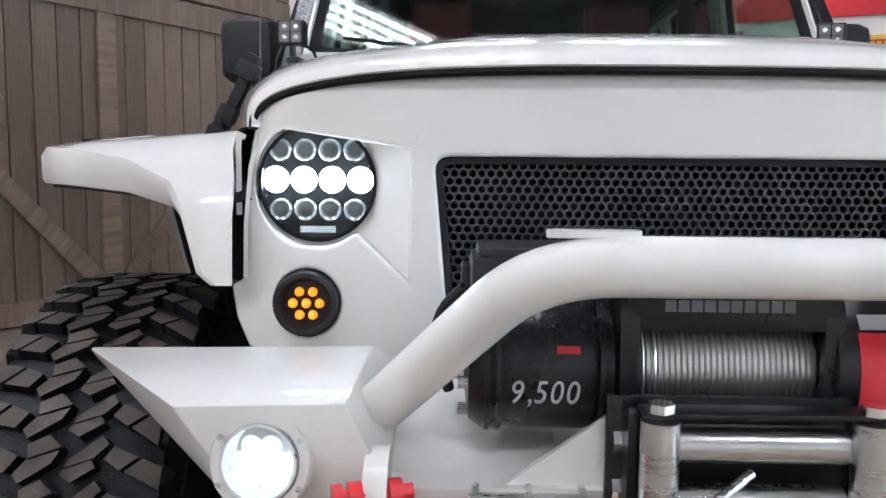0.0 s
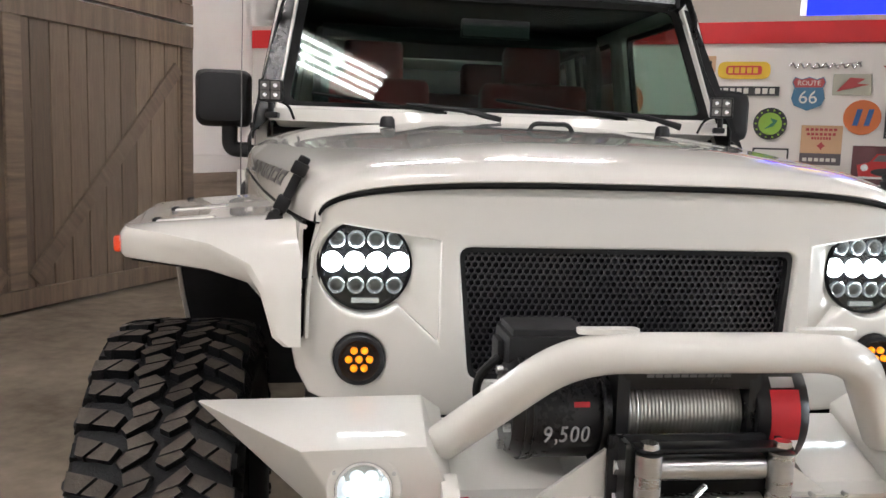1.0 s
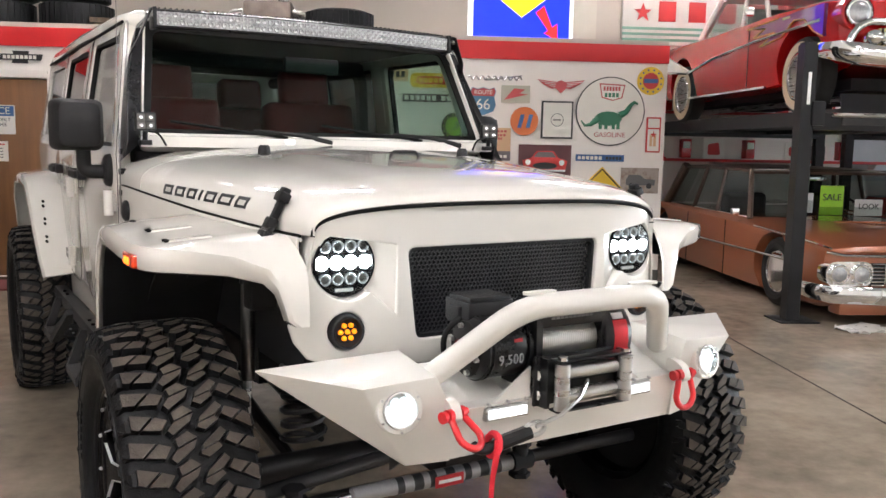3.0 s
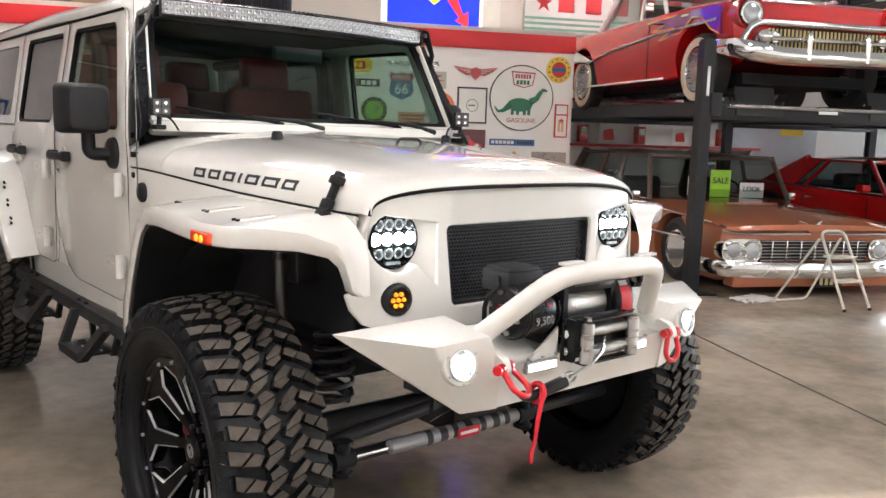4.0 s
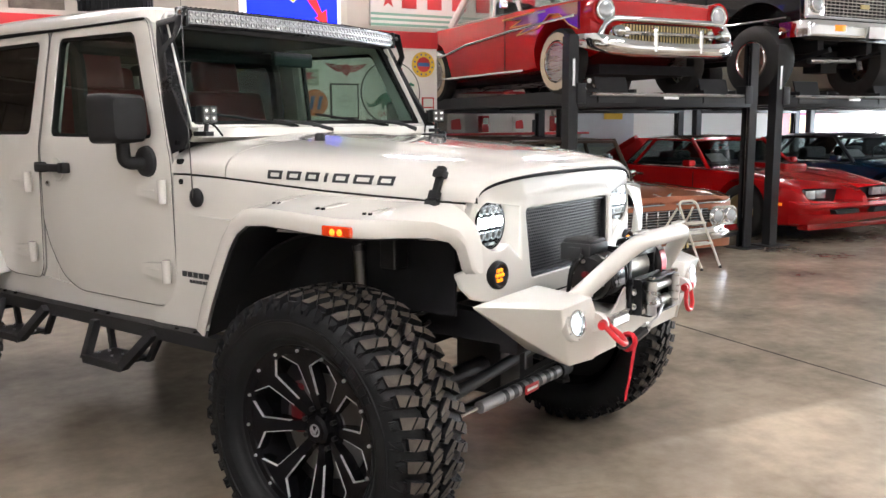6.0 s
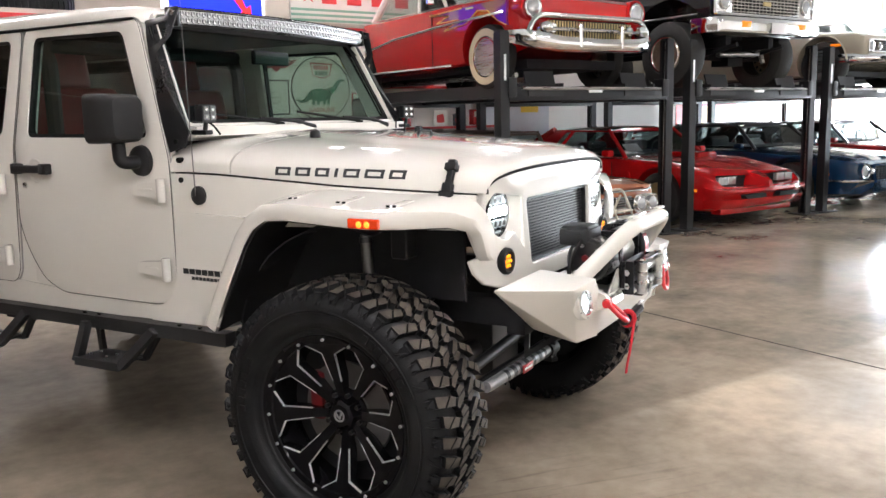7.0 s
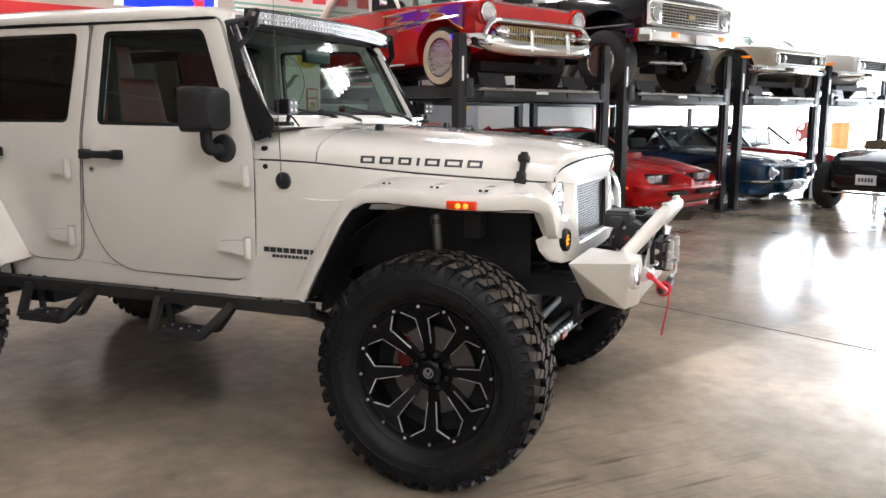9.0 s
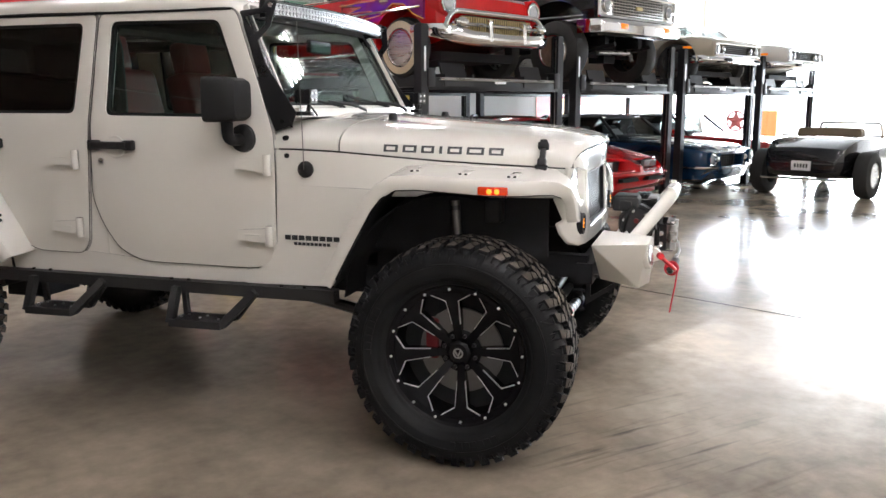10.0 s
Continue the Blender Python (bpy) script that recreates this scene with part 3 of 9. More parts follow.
# wipers
for x0 in (-0.42, 0.18):
    base = Vector((x0 + 0.40, 0.80, 1.41))
    tip = Vector((x0 - 0.08, 0.893, 1.482))
    bm = B()
    tube(bm, [base, base.lerp(tip, 0.25) + Vector((0, -0.012, 0.012)), base.lerp(tip, 0.62)], [0.013, 0.009, 0.006], 8)
    wp = part("wiper", bm, BLACK_PLASTIC, car, "black windscreen wiper")
    a, b = base.lerp(tip, 0.35) + Vector((0, 0.004, -0.006)), tip + Vector((-0.12, 0.004, 0.0))
    part("wiper_blade", rod(B(), a, b, 0.006, n=6), SEAM, wp)
# black pillar brackets that carry the light bar
for s in (-1, 1):
    bm = holed(B(), [(0.886, 1.328), (0.807, 1.352), (0.789, 1.407), (0.948, 1.614), (0.990, 1.714), (0.940, 1.774), (0.930, 1.885), (0.985, 1.896), (1.0, 1.858), (1.118, 1.846), (1.118, 1.815), (1.027, 1.607)], [[(1.074, 1.818), (0.978, 1.838), (0.972, 1.780), (1.012, 1.742)]], "x", -0.003, 0.003)
    for v in bm.verts:
        v.co.x += s * ((0.802 if s < 0 else 0.765) - (v.co.z - 1.33) * 0.17 - max(0.0, v.co.z - 1.72) * 0.25)
    br = part("pillar_bracket", bev(bm, 0.002, 1), BLACK_SATIN, car, "black steel light-bar bracket")
    part("bracket_bolt", rod(B(), (-0.660 if s < 0 else 0.624, 0.957, 1.868), (-0.684 if s < 0 else 0.640, 0.957, 1.868), 0.011, n=8), STEEL, br)
    part("bracket_bolt", rod(B(), (s * 0.78, 0.85, 1.37), (s * 0.808, 0.85, 1.37), 0.010, n=8), SEAM, br)
    bm = B()
    ring_loft(bm, [[(s * 0.804, 0.800, 1.345), (s * 0.738, 0.842, 1.400), (s * 0.738, 0.848, 1.400), (s * 0.804, 0.812, 1.345)],
                   [(s * 0.752, 0.950, 1.615), (s * 0.706, 0.955, 1.620), (s * 0.706, 0.961, 1.620), (s * 0.752, 0.962, 1.615)],
                   [(s * 0.700, 1.050, 1.825), (s * 0.672, 1.055, 1.830), (s * 0.672, 1.061, 1.830), (s * 0.700, 1.062, 1.825)]])
    part("pillar_flange", bm, BLACK_SATIN, br)

# curved LED light bar over the windscreen
lb = thing("light_bar", "long curved LED light bar with clear lens on the roof edge", "light bar")
rows_h = []
bm = B()
N = 48
BAR_X = -0.020


def bar_y(x):
    return 0.903 + 0.068 * ((x - BAR_X) / 0.625) ** 2


for k in range(N + 1):
    x = BAR_X - 0.625 + 1.25 * k / N
    y = bar_y(x)
    rows_h.append([(x, y, 1.826), (x, y - 0.004, 1.886), (x, y + 0.012, 1.893), (x, y + 0.060, 1.882), (x, y + 0.064, 1.838), (x, y + 0.012, 1.821)])
ring_loft(bm, rows_h)
body = part("housing", bm, BLACK_SATIN, lb)
LED_CLEAR = mat("led_bar_reflector", (0.48, 0.49, 0.50), 0.32, metal=0.75, var=0.6, scale=70, fine=300)
bm = B()
grid(bm, [[(p[0][0], p[0][1] - 0.0055, 1.831) for p in rows_h], [(p[0][0], p[0][1] - 0.0075, 1.881) for p in rows_h]])
part("reflector_panel", bm, LED_CLEAR, lb, "silvery moulded reflector panel")
cell = None
for row in range(2):
    for k in range(50):
        x = BAR_X - 0.608 + 1.216 * k / 49
        mm = Matrix.Translation((x, bar_y(x) - 0.008, 1.8435 + row * 0.0255))
        if cell is None:
            cell = part("reflector", revolve(B(), [(0.0, 0.0112), (-0.006, 0.0108), (-0.006, 0.0088), (-0.001, 0.004)], "y", 10), LED_CLEAR, lb, "clear LED reflector", mm)
        else:
            again(cell, lb, mm)
fin = None
for k in range(60):  # screws and fins along the top edge
    x = BAR_X - 0.61 + 1.22 * k / 59
    mm = Matrix.Translation((x, bar_y(x) + 0.034, 1.892))
    fin = part("cooling_fin", box(B(), (0, 0, 0), (0.004, 0.044, 0.012)), BLACK_SATIN, lb, m=mm) if fin is None else again(fin, lb, mm)
for s in (-1, 1):
    part("end_cap", bbox((BAR_X + s * 0.631, 0.988, 1.857), (0.014, 0.07, 0.078), 0.004), BLACK_SATIN, lb)

# ---------- doors, roof, sills ----------
SIDE_X = -0.81


def tumble(bm, x0=SIDE_X):
    for v in bm.verts:
        if v.co.z > 1.36:
            v.co.x += (v.co.z - 1.36) * 0.16 * (1 if v.co.x < 0 else -1)
        v.co.x += 0.02 * max(0, 0.95 - v.co.z) / 0.25 * (1 if v.co.x < 0 else -1) * 0.5
    return bm


def put_door(outline, window, name, label):
    bm = holed(B(), rounded(outline, 0.05, 4), [rounded(window, 0.035, 4)], "x", SIDE_X, SIDE_X + 0.05)
    bev(bm, 0.006, 2, 50)
    d = part(name, tumble(bm), WHITE_PAINT, car, label, sharp=38)
    seal = holed(B(), rounded([(a, b) for a, b in window], 0.035, 4), [rounded([(a + (0.014 if a < (window[0][0] + window[2][0]) / 2 else -0.014), b + (0.014 if b < 1.55 else -0.014)) for a, b in window], 0.03, 4)], "x", SIDE_X + 0.006, SIDE_X + 0.03)
    part("window_seal", tumble(seal), SEAM, d)
    bm = prism(B(), rounded(window, 0.035, 4), "x", SIDE_X + 0.016, SIDE_X + 0.020)
    g = part("window_pane", tumble(bm), DOOR_GLASS if name == "front_door" else TINTED, d, "tinted window glass")
    return d


F_OUT = [(1.104, 1.856), (0.898, 1.335), (0.892, 1.23), (0.898, 0.80), (0.93, 0.745), (1.02, 0.724), (1.60, 0.724), (1.72, 0.775), (1.80, 0.89), (1.850, 1.02), (1.838, 1.30), (1.807, 1.856)]
F_WIN = [(1.182, 1.808), (1.003, 1.385), (1.756, 1.392), (1.742, 1.815)]
R_OUT = [(1.823, 1.856), (1.856, 1.30), (1.895, 0.80), (1.935, 0.745), (2.20, 0.745), (2.42, 0.85), (2.56, 1.05), (2.64, 1.25), (2.62, 1.856)]
R_WIN = [(1.895, 1.812), (1.930, 1.400), (2.55, 1.40), (2.54, 1.812)]
fd = put_door(F_OUT, F_WIN, "front_door", "white front door, closed")
rd = put_door(R_OUT, R_WIN, "rear_door", "white rear door, closed")


def door_bits(d, handle_y, hinge_y, hinge_z):
    # handle and its recess
    bm = bev(box(B(), (-0.845, handle_y, 1.258), (0.026, 0.20, 0.034)), 0.011, 3)
    h = part("door_handle", bm, BLACK_PLASTIC, d, "black door handle")
    for dy in (-0.095, 0.095):
        part("handle_foot", bev(box(B(), (-0.828, handle_y + dy, 1.258), (0.036, 0.05, 0.046)), 0.008, 2), BLACK_PLASTIC, d)
    bm = B()
    revolve(bm, [(-0.811, 0.052), (-0.8135, 0.050), (-0.8125, 0.044), (-0.806, 0.02)], "x", 28)
    bmesh.ops.translate(bm, vec=(0, handle_y - 0.01, 1.25), verts=bm.verts)
    part("handle_cup", bm, WHITE_PAINT, d)
    bm = B()
    revolve(bm, [(-0.80, 0.013), (-0.815, 0.013), (-0.817, 0.009)], "x", 16)
    bmesh.ops.translate(bm, vec=(0, handle_y + 0.075, 1.185), verts=bm.verts)
    part("key_lock", bm, STEEL, d)
    for z in hinge_z:
        bm = B()
        prism(bm, [(hinge_y - 0.03, z - 0.032), (hinge_y - 0.03, z + 0.032), (hinge_y + 0.105, z + 0.022), (hinge_y + 0.112, z - 0.018)], "x", -0.846, -0.806)
        bev(bm, 0.005, 2)
        hg = part("hinge", bm, WHITE_PAINT, d, "white exposed hinge")
        part("hinge_pin", rod(B(), (-0.838, hinge_y - 0.042, z - 0.045), (-0.838, hinge_y - 0.042, z + 0.045), 0.017, n=14), WHITE_PAINT, hg)
        part("hinge_slot", bbox((-0.8465, hinge_y + 0.035, z + 0.004), (0.003, 0.075, 0.008), 0.001), WHITE_PAINT, hg)


door_bits(fd, 1.715, 0.955, (1.185, 0.876))
door_bits(rd, 2.47, 1.955, (1.19, 0.872))
for d, outl in ((fd, F_OUT), (rd, R_OUT)):
    cy, cz = sum(a for a, _ in outl) / len(outl), sum(b for _, b in outl) / len(outl)
    ring = rounded([(a + (0.003 if a > cy else -0.003), b + (0.003 if b > cz else -0.003)) for a, b in outl], 0.05, 4)
    part("door_seam", tumble(tube(B(), [(SIDE_X + 0.0012, a, b) for a, b in ring], 0.0013, 6, closed=True)), SEAM, d)
# far side, mirrored
for d in (fd, rd):
    o = flipped(d, car)
    for c in d.children:
        k = flipped(c, o)
        k.visible_shadow = c.visible_shadow
        for c2 in c.children:
            flipped(c2, k)


def shell(name, poly, x0, x1, label="", holes=()):
    bm = holed(B(), poly, holes, "x", x0, x1) if holes else prism(B(), poly, "x", x0, x1)
    o = part(name, tumble(bm), WHITE_PAINT, car, label)
    return o, flipped(o, car)


for nm, outl in (("door_seal", F_OUT), ("door_seal", R_OUT)):
    cy, cz = sum(a for a, _ in outl) / len(outl), sum(b for _, b in outl) / len(outl)
    grow = [(a + (0.006 if a > cy else -0.006), b + (0.006 if b > cz else -0.006)) for a, b in outl]
    bm = holed(B(), rounded(grow, 0.05, 4), [rounded([(a + (-0.03 if a > cy else 0.03), b + (-0.03 if b > cz else 0.03)) for a, b in outl], 0.05, 4)], "x", SIDE_X + 0.012, SIDE_X + 0.016)
    o = part(nm, tumble(bm), DOOR_JAMB, car)
    flipped(o, car)
shell("door_frame", [(0.90, 0.67), (2.45, 0.64), (2.62, 1.05), (2.66, 1.375), (0.91, 1.345), (0.90, 1.2)], -0.793, -0.77)
# door frames: pillar skin set back behind the door gaps
shell("pillar", [(1.80, 0.70), (1.96, 0.70), (1.93, 1.0), (1.885, 1.40), (1.84, 1.86), (1.79, 1.86), (1.80, 1.30), (1.80, 1.0)], -0.795, -0.76)
shell("sill", [(0.64, 0.664), (2.46, 0.618), (2.46, 0.735), (2.30, 0.748), (1.90, 0.75), (1.66, 0.735), (0.9, 0.735), (0.70, 0.72)], -0.800, -0.74, "white sill under the doors")
shell("rear_quarter", [(2.63, 1.25), (2.57, 1.06), (2.60, 1.10), (2.75, 1.22), (3.10, 1.24), (3.42, 1.20), (3.50, 0.75), (3.52, 1.38), (2.63, 1.38)], -0.806, -0.77)
shell("roof_side", [(2.64, 1.385), (3.50, 1.385), (3.44, 1.86), (2.63, 1.86)], -0.806, -0.78, holes=[rounded([(2.72, 1.43), (3.38, 1.43), (3.34, 1.80), (2.72, 1.80)], 0.04)])
bm = prism(B(), rounded([(2.71, 1.42), (3.39, 1.42), (3.35, 1.81), (2.71, 1.81)], 0.04), "x", -0.795, -0.791)
qg = part("quarter_window", tumble(bm), TINTED, car)
flipped(qg, car)
# roof: rounded hard top
bm = B()
rows = []
for y, w, z, e in [(1.095, 0.655, 1.862, 0.010), (1.11, 0.69, 1.872, 0.022), (1.16, 0.712, 1.888, 0.03), (1.4, 0.722, 1.900, 0.035), (2.2, 0.730, 1.908, 0.035), (3.2, 0.728, 1.900, 0.035), (3.42, 0.715, 1.880, 0.03), (3.47, 0.69, 1.855, 0.02)]:
    ring = [(-w - 0.012, y, z - 0.045), (-w - 0.014, y, z - 0.02), (-w, y, z), (-w * 0.94, y, z + e * 0.6), (-w * 0.6, y, z + e), (0, y, z + e * 1.2)]
    ring += [(-x, yy, zz) for x, yy, zz in ring[-2::-1]]
    rows.append(ring)
grid(bm, rows)
solidify(bm, 0.02)
part("roof", bm, WHITE_PAINT, car, "white hard-top roof", sharp=40)
for s in (-1, 1):
    part("drip_rail", tube(B(), [(s * 0.735, y, 1.852) for y in (1.12, 1.5, 2.2, 2.8, 3.4)], 0.006, 6), SEAM, car)
# tail
bm = B()
holed(bm, [(-0.79, 0.72), (0.79, 0.72), (0.79, 1.38), (0.72, 1.86), (-0.72, 1.86), (-0.79, 1.38)], [rounded([(-0.6, 1.42), (0.6, 1.42), (0.56, 1.80), (-0.56, 1.80)], 0.05)], "y", 3.47, 3.52)
part("tailgate", bm, WHITE_PAINT, car)
bm = prism(B(), rounded([(-0.62, 1.40), (0.62, 1.40), (0.58, 1.82), (-0.58, 1.82)], 0.05), "y", 3.49, 3.494)
g = part("rear_window", bm, TINTED, car)
g.visible_shadow = False

# rear flare
RF = [(2.30, 0.70, 0.93, 0.79, -0.86, 0.5), (2.36, 0.80, 0.945, 0.795, -0.86, 0.5), (2.44, 0.93, 0.958, 0.80, -0.85, 0.55), (2.52, 1.05, 0.966, 0.80, -0.72, 0.7), (2.60, 1.12, 0.97, 0.80, -0.4, 0.92), (2.72, 1.15, 0.97, 0.80, 0, 1), (3.05, 1.16, 0.97, 0.80, 0, 1), (3.28, 1.13, 0.97, 0.80, 0.3, 0.95), (3.40, 1.05, 0.966, 0.80, 0.75, 0.66), (3.48, 0.90, 0.95, 0.79, 0.95, 0.3), (3.50, 0.76, 0.93, 0.79, 1, 0.1)]
rf = part("rear_flare", flare_bm(RF), WHITE_PAINT, car, "white wide rear wheel-arch flare", sharp=38)
rf2 = flipped(rf, car)
for s, owner in ((-1, rf), (1, rf2)):
    for y, z in ((2.395, 0.86), (2.45, 0.945), (2.505, 1.03)):
        for d in (-0.012, 0.012):
            part("flare_bolt", rod(B(), (s * 0.90, y - 0.075, z + 0.045 + d), (s * 0.905, y - 0.085, z + 0.052 + d), 0.006, n=8), SEAM, owner)

# ---------- mirrors, cube lamps, aerial ----------
for s in (-1, 1):
    bm = B()
    rings = []
    for y, sx, sz in ((-0.105, 0.05, 0.06), (-0.098, 0.068, 0.077), (-0.07, 0.082, 0.089), (0.0, 0.088, 0.094), (0.045, 0.088, 0.094)):
        rings.append([(a, y, b) for a, b in rounded([(-sx, -sz), (sx, -sz), (sx, sz), (-sx, sz)], 0.03, 4)])
    ring_loft(bm, rings)
    mir = part("mirror", bm, BLACK_PLASTIC, car, "black door mirror", Matrix.Translation((-0.915 if s < 0 else 0.845, 1.07 if s < 0 else 1.10, 1.462)) @ Matrix.Rotation(0.0 if s < 0 else radians(70), 4, "Z"))
    bm = prism(B(), rounded([(-0.078, -0.082), (0.078, -0.082), (0.078, 0.082), (-0.078, 0.082)], 0.025), "y", 0.046, 0.049)
    part("mirror_glass", bm, CHROME, mir)
    arm = tube(B(), arc_path([(-s * 0.02, -0.005, -0.08), (-s * 0.02, -0.01, -0.17), (-s * 0.10, -0.03, -0.17)], 0.03), 0.026, 12)
    part("mirror_arm", arm, BLACK_PLASTIC, mir)
    bm = B()
    revolve(bm, [(0, 0.062), (s * 0.016, 0.058), (s * 0.024, 0.045)], "x", 24)
    part("mirror_base", bm, BLACK_PLASTIC, mir, m=Matrix.Translation((-s * 0.108, -0.03, -0.165)))
    # cube lamp on the windscreen hinge
    m = Matrix.Translation((-0.738 if s < 0 else 0.690, 0.738, 1.475)) @ Matrix.Rotation(radians(-3 if s < 0 else -22), 4, "Z") @ Matrix.Scale(0.82, 4)
    bm = bev(box(B(), (0, 0.02, 0), (0.086, 0.05, 0.078)), 0.005)
    cl = part("cube_lamp", bm, BLACK_SATIN, car, "black square LED lamp", m)
    for k in range(4):
        part("cooling_fin", box(B(), (0, 0.055 + k * 0.009, 0), (0.074, 0.003, 0.07)), BLACK_SATIN, cl)
    for a in (-1, 1):
        for b in (-1, 1):
            bm = prism(B(), rect(a * 0.019 - 0.0165, b * 0.017 - 0.0155, a * 0.019 + 0.0165, b * 0.017 + 0.0155, 0.003), "y", -0.010, -0.004)
            part("reflector", bm, CAST, cl)
            bm = B()
            revolve(bm, [(-0.0105, 0.008), (-0.013, 0.005)], "y", 10)
            part("led", bm, DIM_LED, cl, m=Matrix.Translation((a * 0.019, 0, b * 0.017)))
    part("lamp_foot", rod(B(), (0, 0.02, -0.04), (0, 0.03, -0.085), 0.011, n=10), BLACK_SATIN, cl)
    part("lamp_bracket", bbox((s * -0.004, 0.055, -0.088), (0.045, 0.10, 0.022), 0.005), BLACK_SATIN, cl)
    part("lamp_cable", tube(B(), arc_path([(-s * 0.0, 0.06, -0.03), (-s * 0.06, 0.05, -0.045), (-s * 0.085, 0.02, -0.10)], 0.03), 0.005, 6), SEAM, cl)
bm = B()
revolve(bm, [(0, 0.036), (-0.010, 0.036), (-0.018, 0.026), (-0.022, 0.012)], "x", 20)
ab = part("aerial_base", bm, BLACK_PLASTIC, car, "black aerial base", Matrix.Translation((-0.803, 0.745, 1.168)))
part("aerial", tube(B(), [(-0.02, 0, 0.0), (-0.022, 0.0, 0.05), (-0.02, 0.01, 0.4), (-0.016, 0.02, 0.78)], [0.003, 0.0022, 0.0016, 0.0012], 6), CAST, ab)
for y, z in ((0.868, 1.30), (0.862, 1.225)):
    part("cowl_bolt", rod(B(), (-0.79, y - 0.03, z), (-0.812, y - 0.03, z), 0.011, n=10), SEAM, car)

# ---------- side steps ----------
STEP_BLACK = mat("textured_black_steel", (0.020, 0.020, 0.021), 0.55, var=0.2, bump=0.25, bump_scale=500, spec=0.3)


def bar(bm, p, q, w, h):
    """A square bar from p to q, w across in x and h in its own plane."""
    p, q = Vector(p), Vector(q)
    n = Vector((1, 0, 0)).cross(q - p).normalized() * h / 2
    e = Vector((w / 2, 0, 0))
    ring_loft(bm, [[c + e + n, c + e - n, c - e - n, c - e + n] for c in (p, q)])
    return bm


for s in (-1, 1):
    rail = bar(B(), (s * 0.835, 0.60, 0.632), (s * 0.835, 2.44, 0.624), 0.055, 0.052)
    st = part("side_step", bev(rail, 0.008, 2), STEP_BLACK, car, "black textured steel side step with hoops")
    for y0, y1 in ((0.985, 1.375), (1.785, 2.172)):
        hoop = B()
        pts = [(s * 0.870, y0 - 0.012, 0.632), (s * 0.925, y0 + 0.130, 0.482), (s * 0.925, y1 + 0.004, 0.478), (s * 0.870, y1, 0.632)]
        for p, q in zip(pts, pts[1:]):
            bar(hoop, p, q, 0.036, 0.034)
        part("step_hoop", bev(hoop, 0.004, 1), STEP_BLACK, st)
        inner = B()
        pts = [(s * 0.812, y0 + 0.02, 0.615), (s * 0.800, y0 + 0.13, 0.486), (s * 0.800, y1, 0.482), (s * 0.812, y1, 0.615)]
        for p, q in zip(pts, pts[1:]):
            bar(inner, p, q, 0.022, 0.024)
        part("inner_hoop", inner, STEP_BLACK, st)
        part("tread_plate", bbox((s * 0.860, (y0 + y1) / 2 + 0.066, 0.490), (0.115, y1 - y0 - 0.135, 0.010), 0.003), STEP_BLACK, st)
        for k in range(3):
            for q in range(2):
                c = (s * (0.842 + 0.042 * q), y0 + 0.16 + k * 0.095 + 0.012 * q, 0.494)
                part("tread_stud", rod(B(), c, (c[0], c[1], 0.500), 0.0055, n=8), ALU, st)
    for y in (0.75, 0.86, 1.33, 1.42, 2.10, 2.20):
        part("rail_bolt", rod(B(), (s * 0.842, y, 0.655), (s * 0.842, y, 0.664), 0.008, n=8), SEAM, st)

# ---------- inside ----------
bm = B()
box(bm, (0, 1.9, 0.80), (1.5, 2.7, 0.06))
part("cabin_floor", bm, DARK_CLOTH, car)
bm = B()
prism(bm, [(0.90, 0.85), (0.90, 1.37), (0.98, 1.40), (1.16, 1.36), (1.20, 1.20), (1.10, 0.85)], "x", -0.74, 0.74)
bev(bm, 0.02, 3)
part("dashboard", bm, DARK_CLOTH, car, "black dashboard")
bm = B()
c, ax = Vector((0.37, 1.30, 1.22)), Vector((0, 0.9, 0.42)).normalized()
p, q = frame_of(ax)
tube(bm, [c + (p * math.cos(a) + q * math.sin(a)) * 0.19 for a in [2 * math.pi * k / 28 for k in range(28)]], 0.015, 8, closed=True)
for a in (0.2, 2.9, 4.7):
    rod(bm, c, c + (p * math.cos(a) + q * math.sin(a)) * 0.18, 0.018, n=8)
part("steering_wheel", bm, DARK_CLOTH, car)
part("inner_mirror", bbox((0, 1.06, 1.73), (0.24, 0.03, 0.065), 0.012, 3), BLACK_PLASTIC, car)
part("headliner", bbox((0, 2.25, 1.865), (1.36, 2.2, 0.02), 0.005), DARK_CLOTH, car)


def seat(x, y, w, name, split=1):
    bm = bev(box(B(), (x, y, 1.02), (w, 0.52, 0.18)), 0.05, 3)
    st = part(name, bm, RED_LEATHER, car, "red leather seat")
    bm = bev(box(B(), (0, 0, 0.30), (w, 0.15, 0.62)), 0.05, 4)
    part("backrest", bm, RED_LEATHER, st, m=Matrix.Translation((x, y + 0.27, 1.02)) @ Matrix.Rotation(radians(-14), 4, "X"))
    for k in range(split):
        xx = x + (k - (split - 1) / 2) * 0.62
        bm = bev(box(B(), (0, 0, 0.0), (0.27, 0.11, 0.20)), 0.045, 4)
        part("headrest", bm, RED_LEATHER, st, m=Matrix.Translation((xx, y + 0.46, 1.70)) @ Matrix.Rotation(radians(-10), 4, "X"))
        part("headrest_post", rod(B(), (xx, y + 0.43, 1.56), (xx, y + 0.45, 1.66), 0.02, n=8), STEEL, st)


seat(-0.37, 1.62, 0.50, "front_seat")
seat(0.37, 1.62, 0.50, "front_seat")
seat(0, 2.55, 1.2, "rear_seat", 2)
bm = B()
for s in (-1, 1):
    tube(bm, arc_path([(s * 0.62, 1.80, 0.85), (s * 0.60, 1.84, 1.80), (s * 0.60, 3.2, 1.80)], 0.12), 0.035, 8)
tube(bm, [(-0.6, 1.84, 1.80), (0.6, 1.84, 1.80)], 0.035, 8)
part("roll_bar", bm, DARK_CLOTH, car)

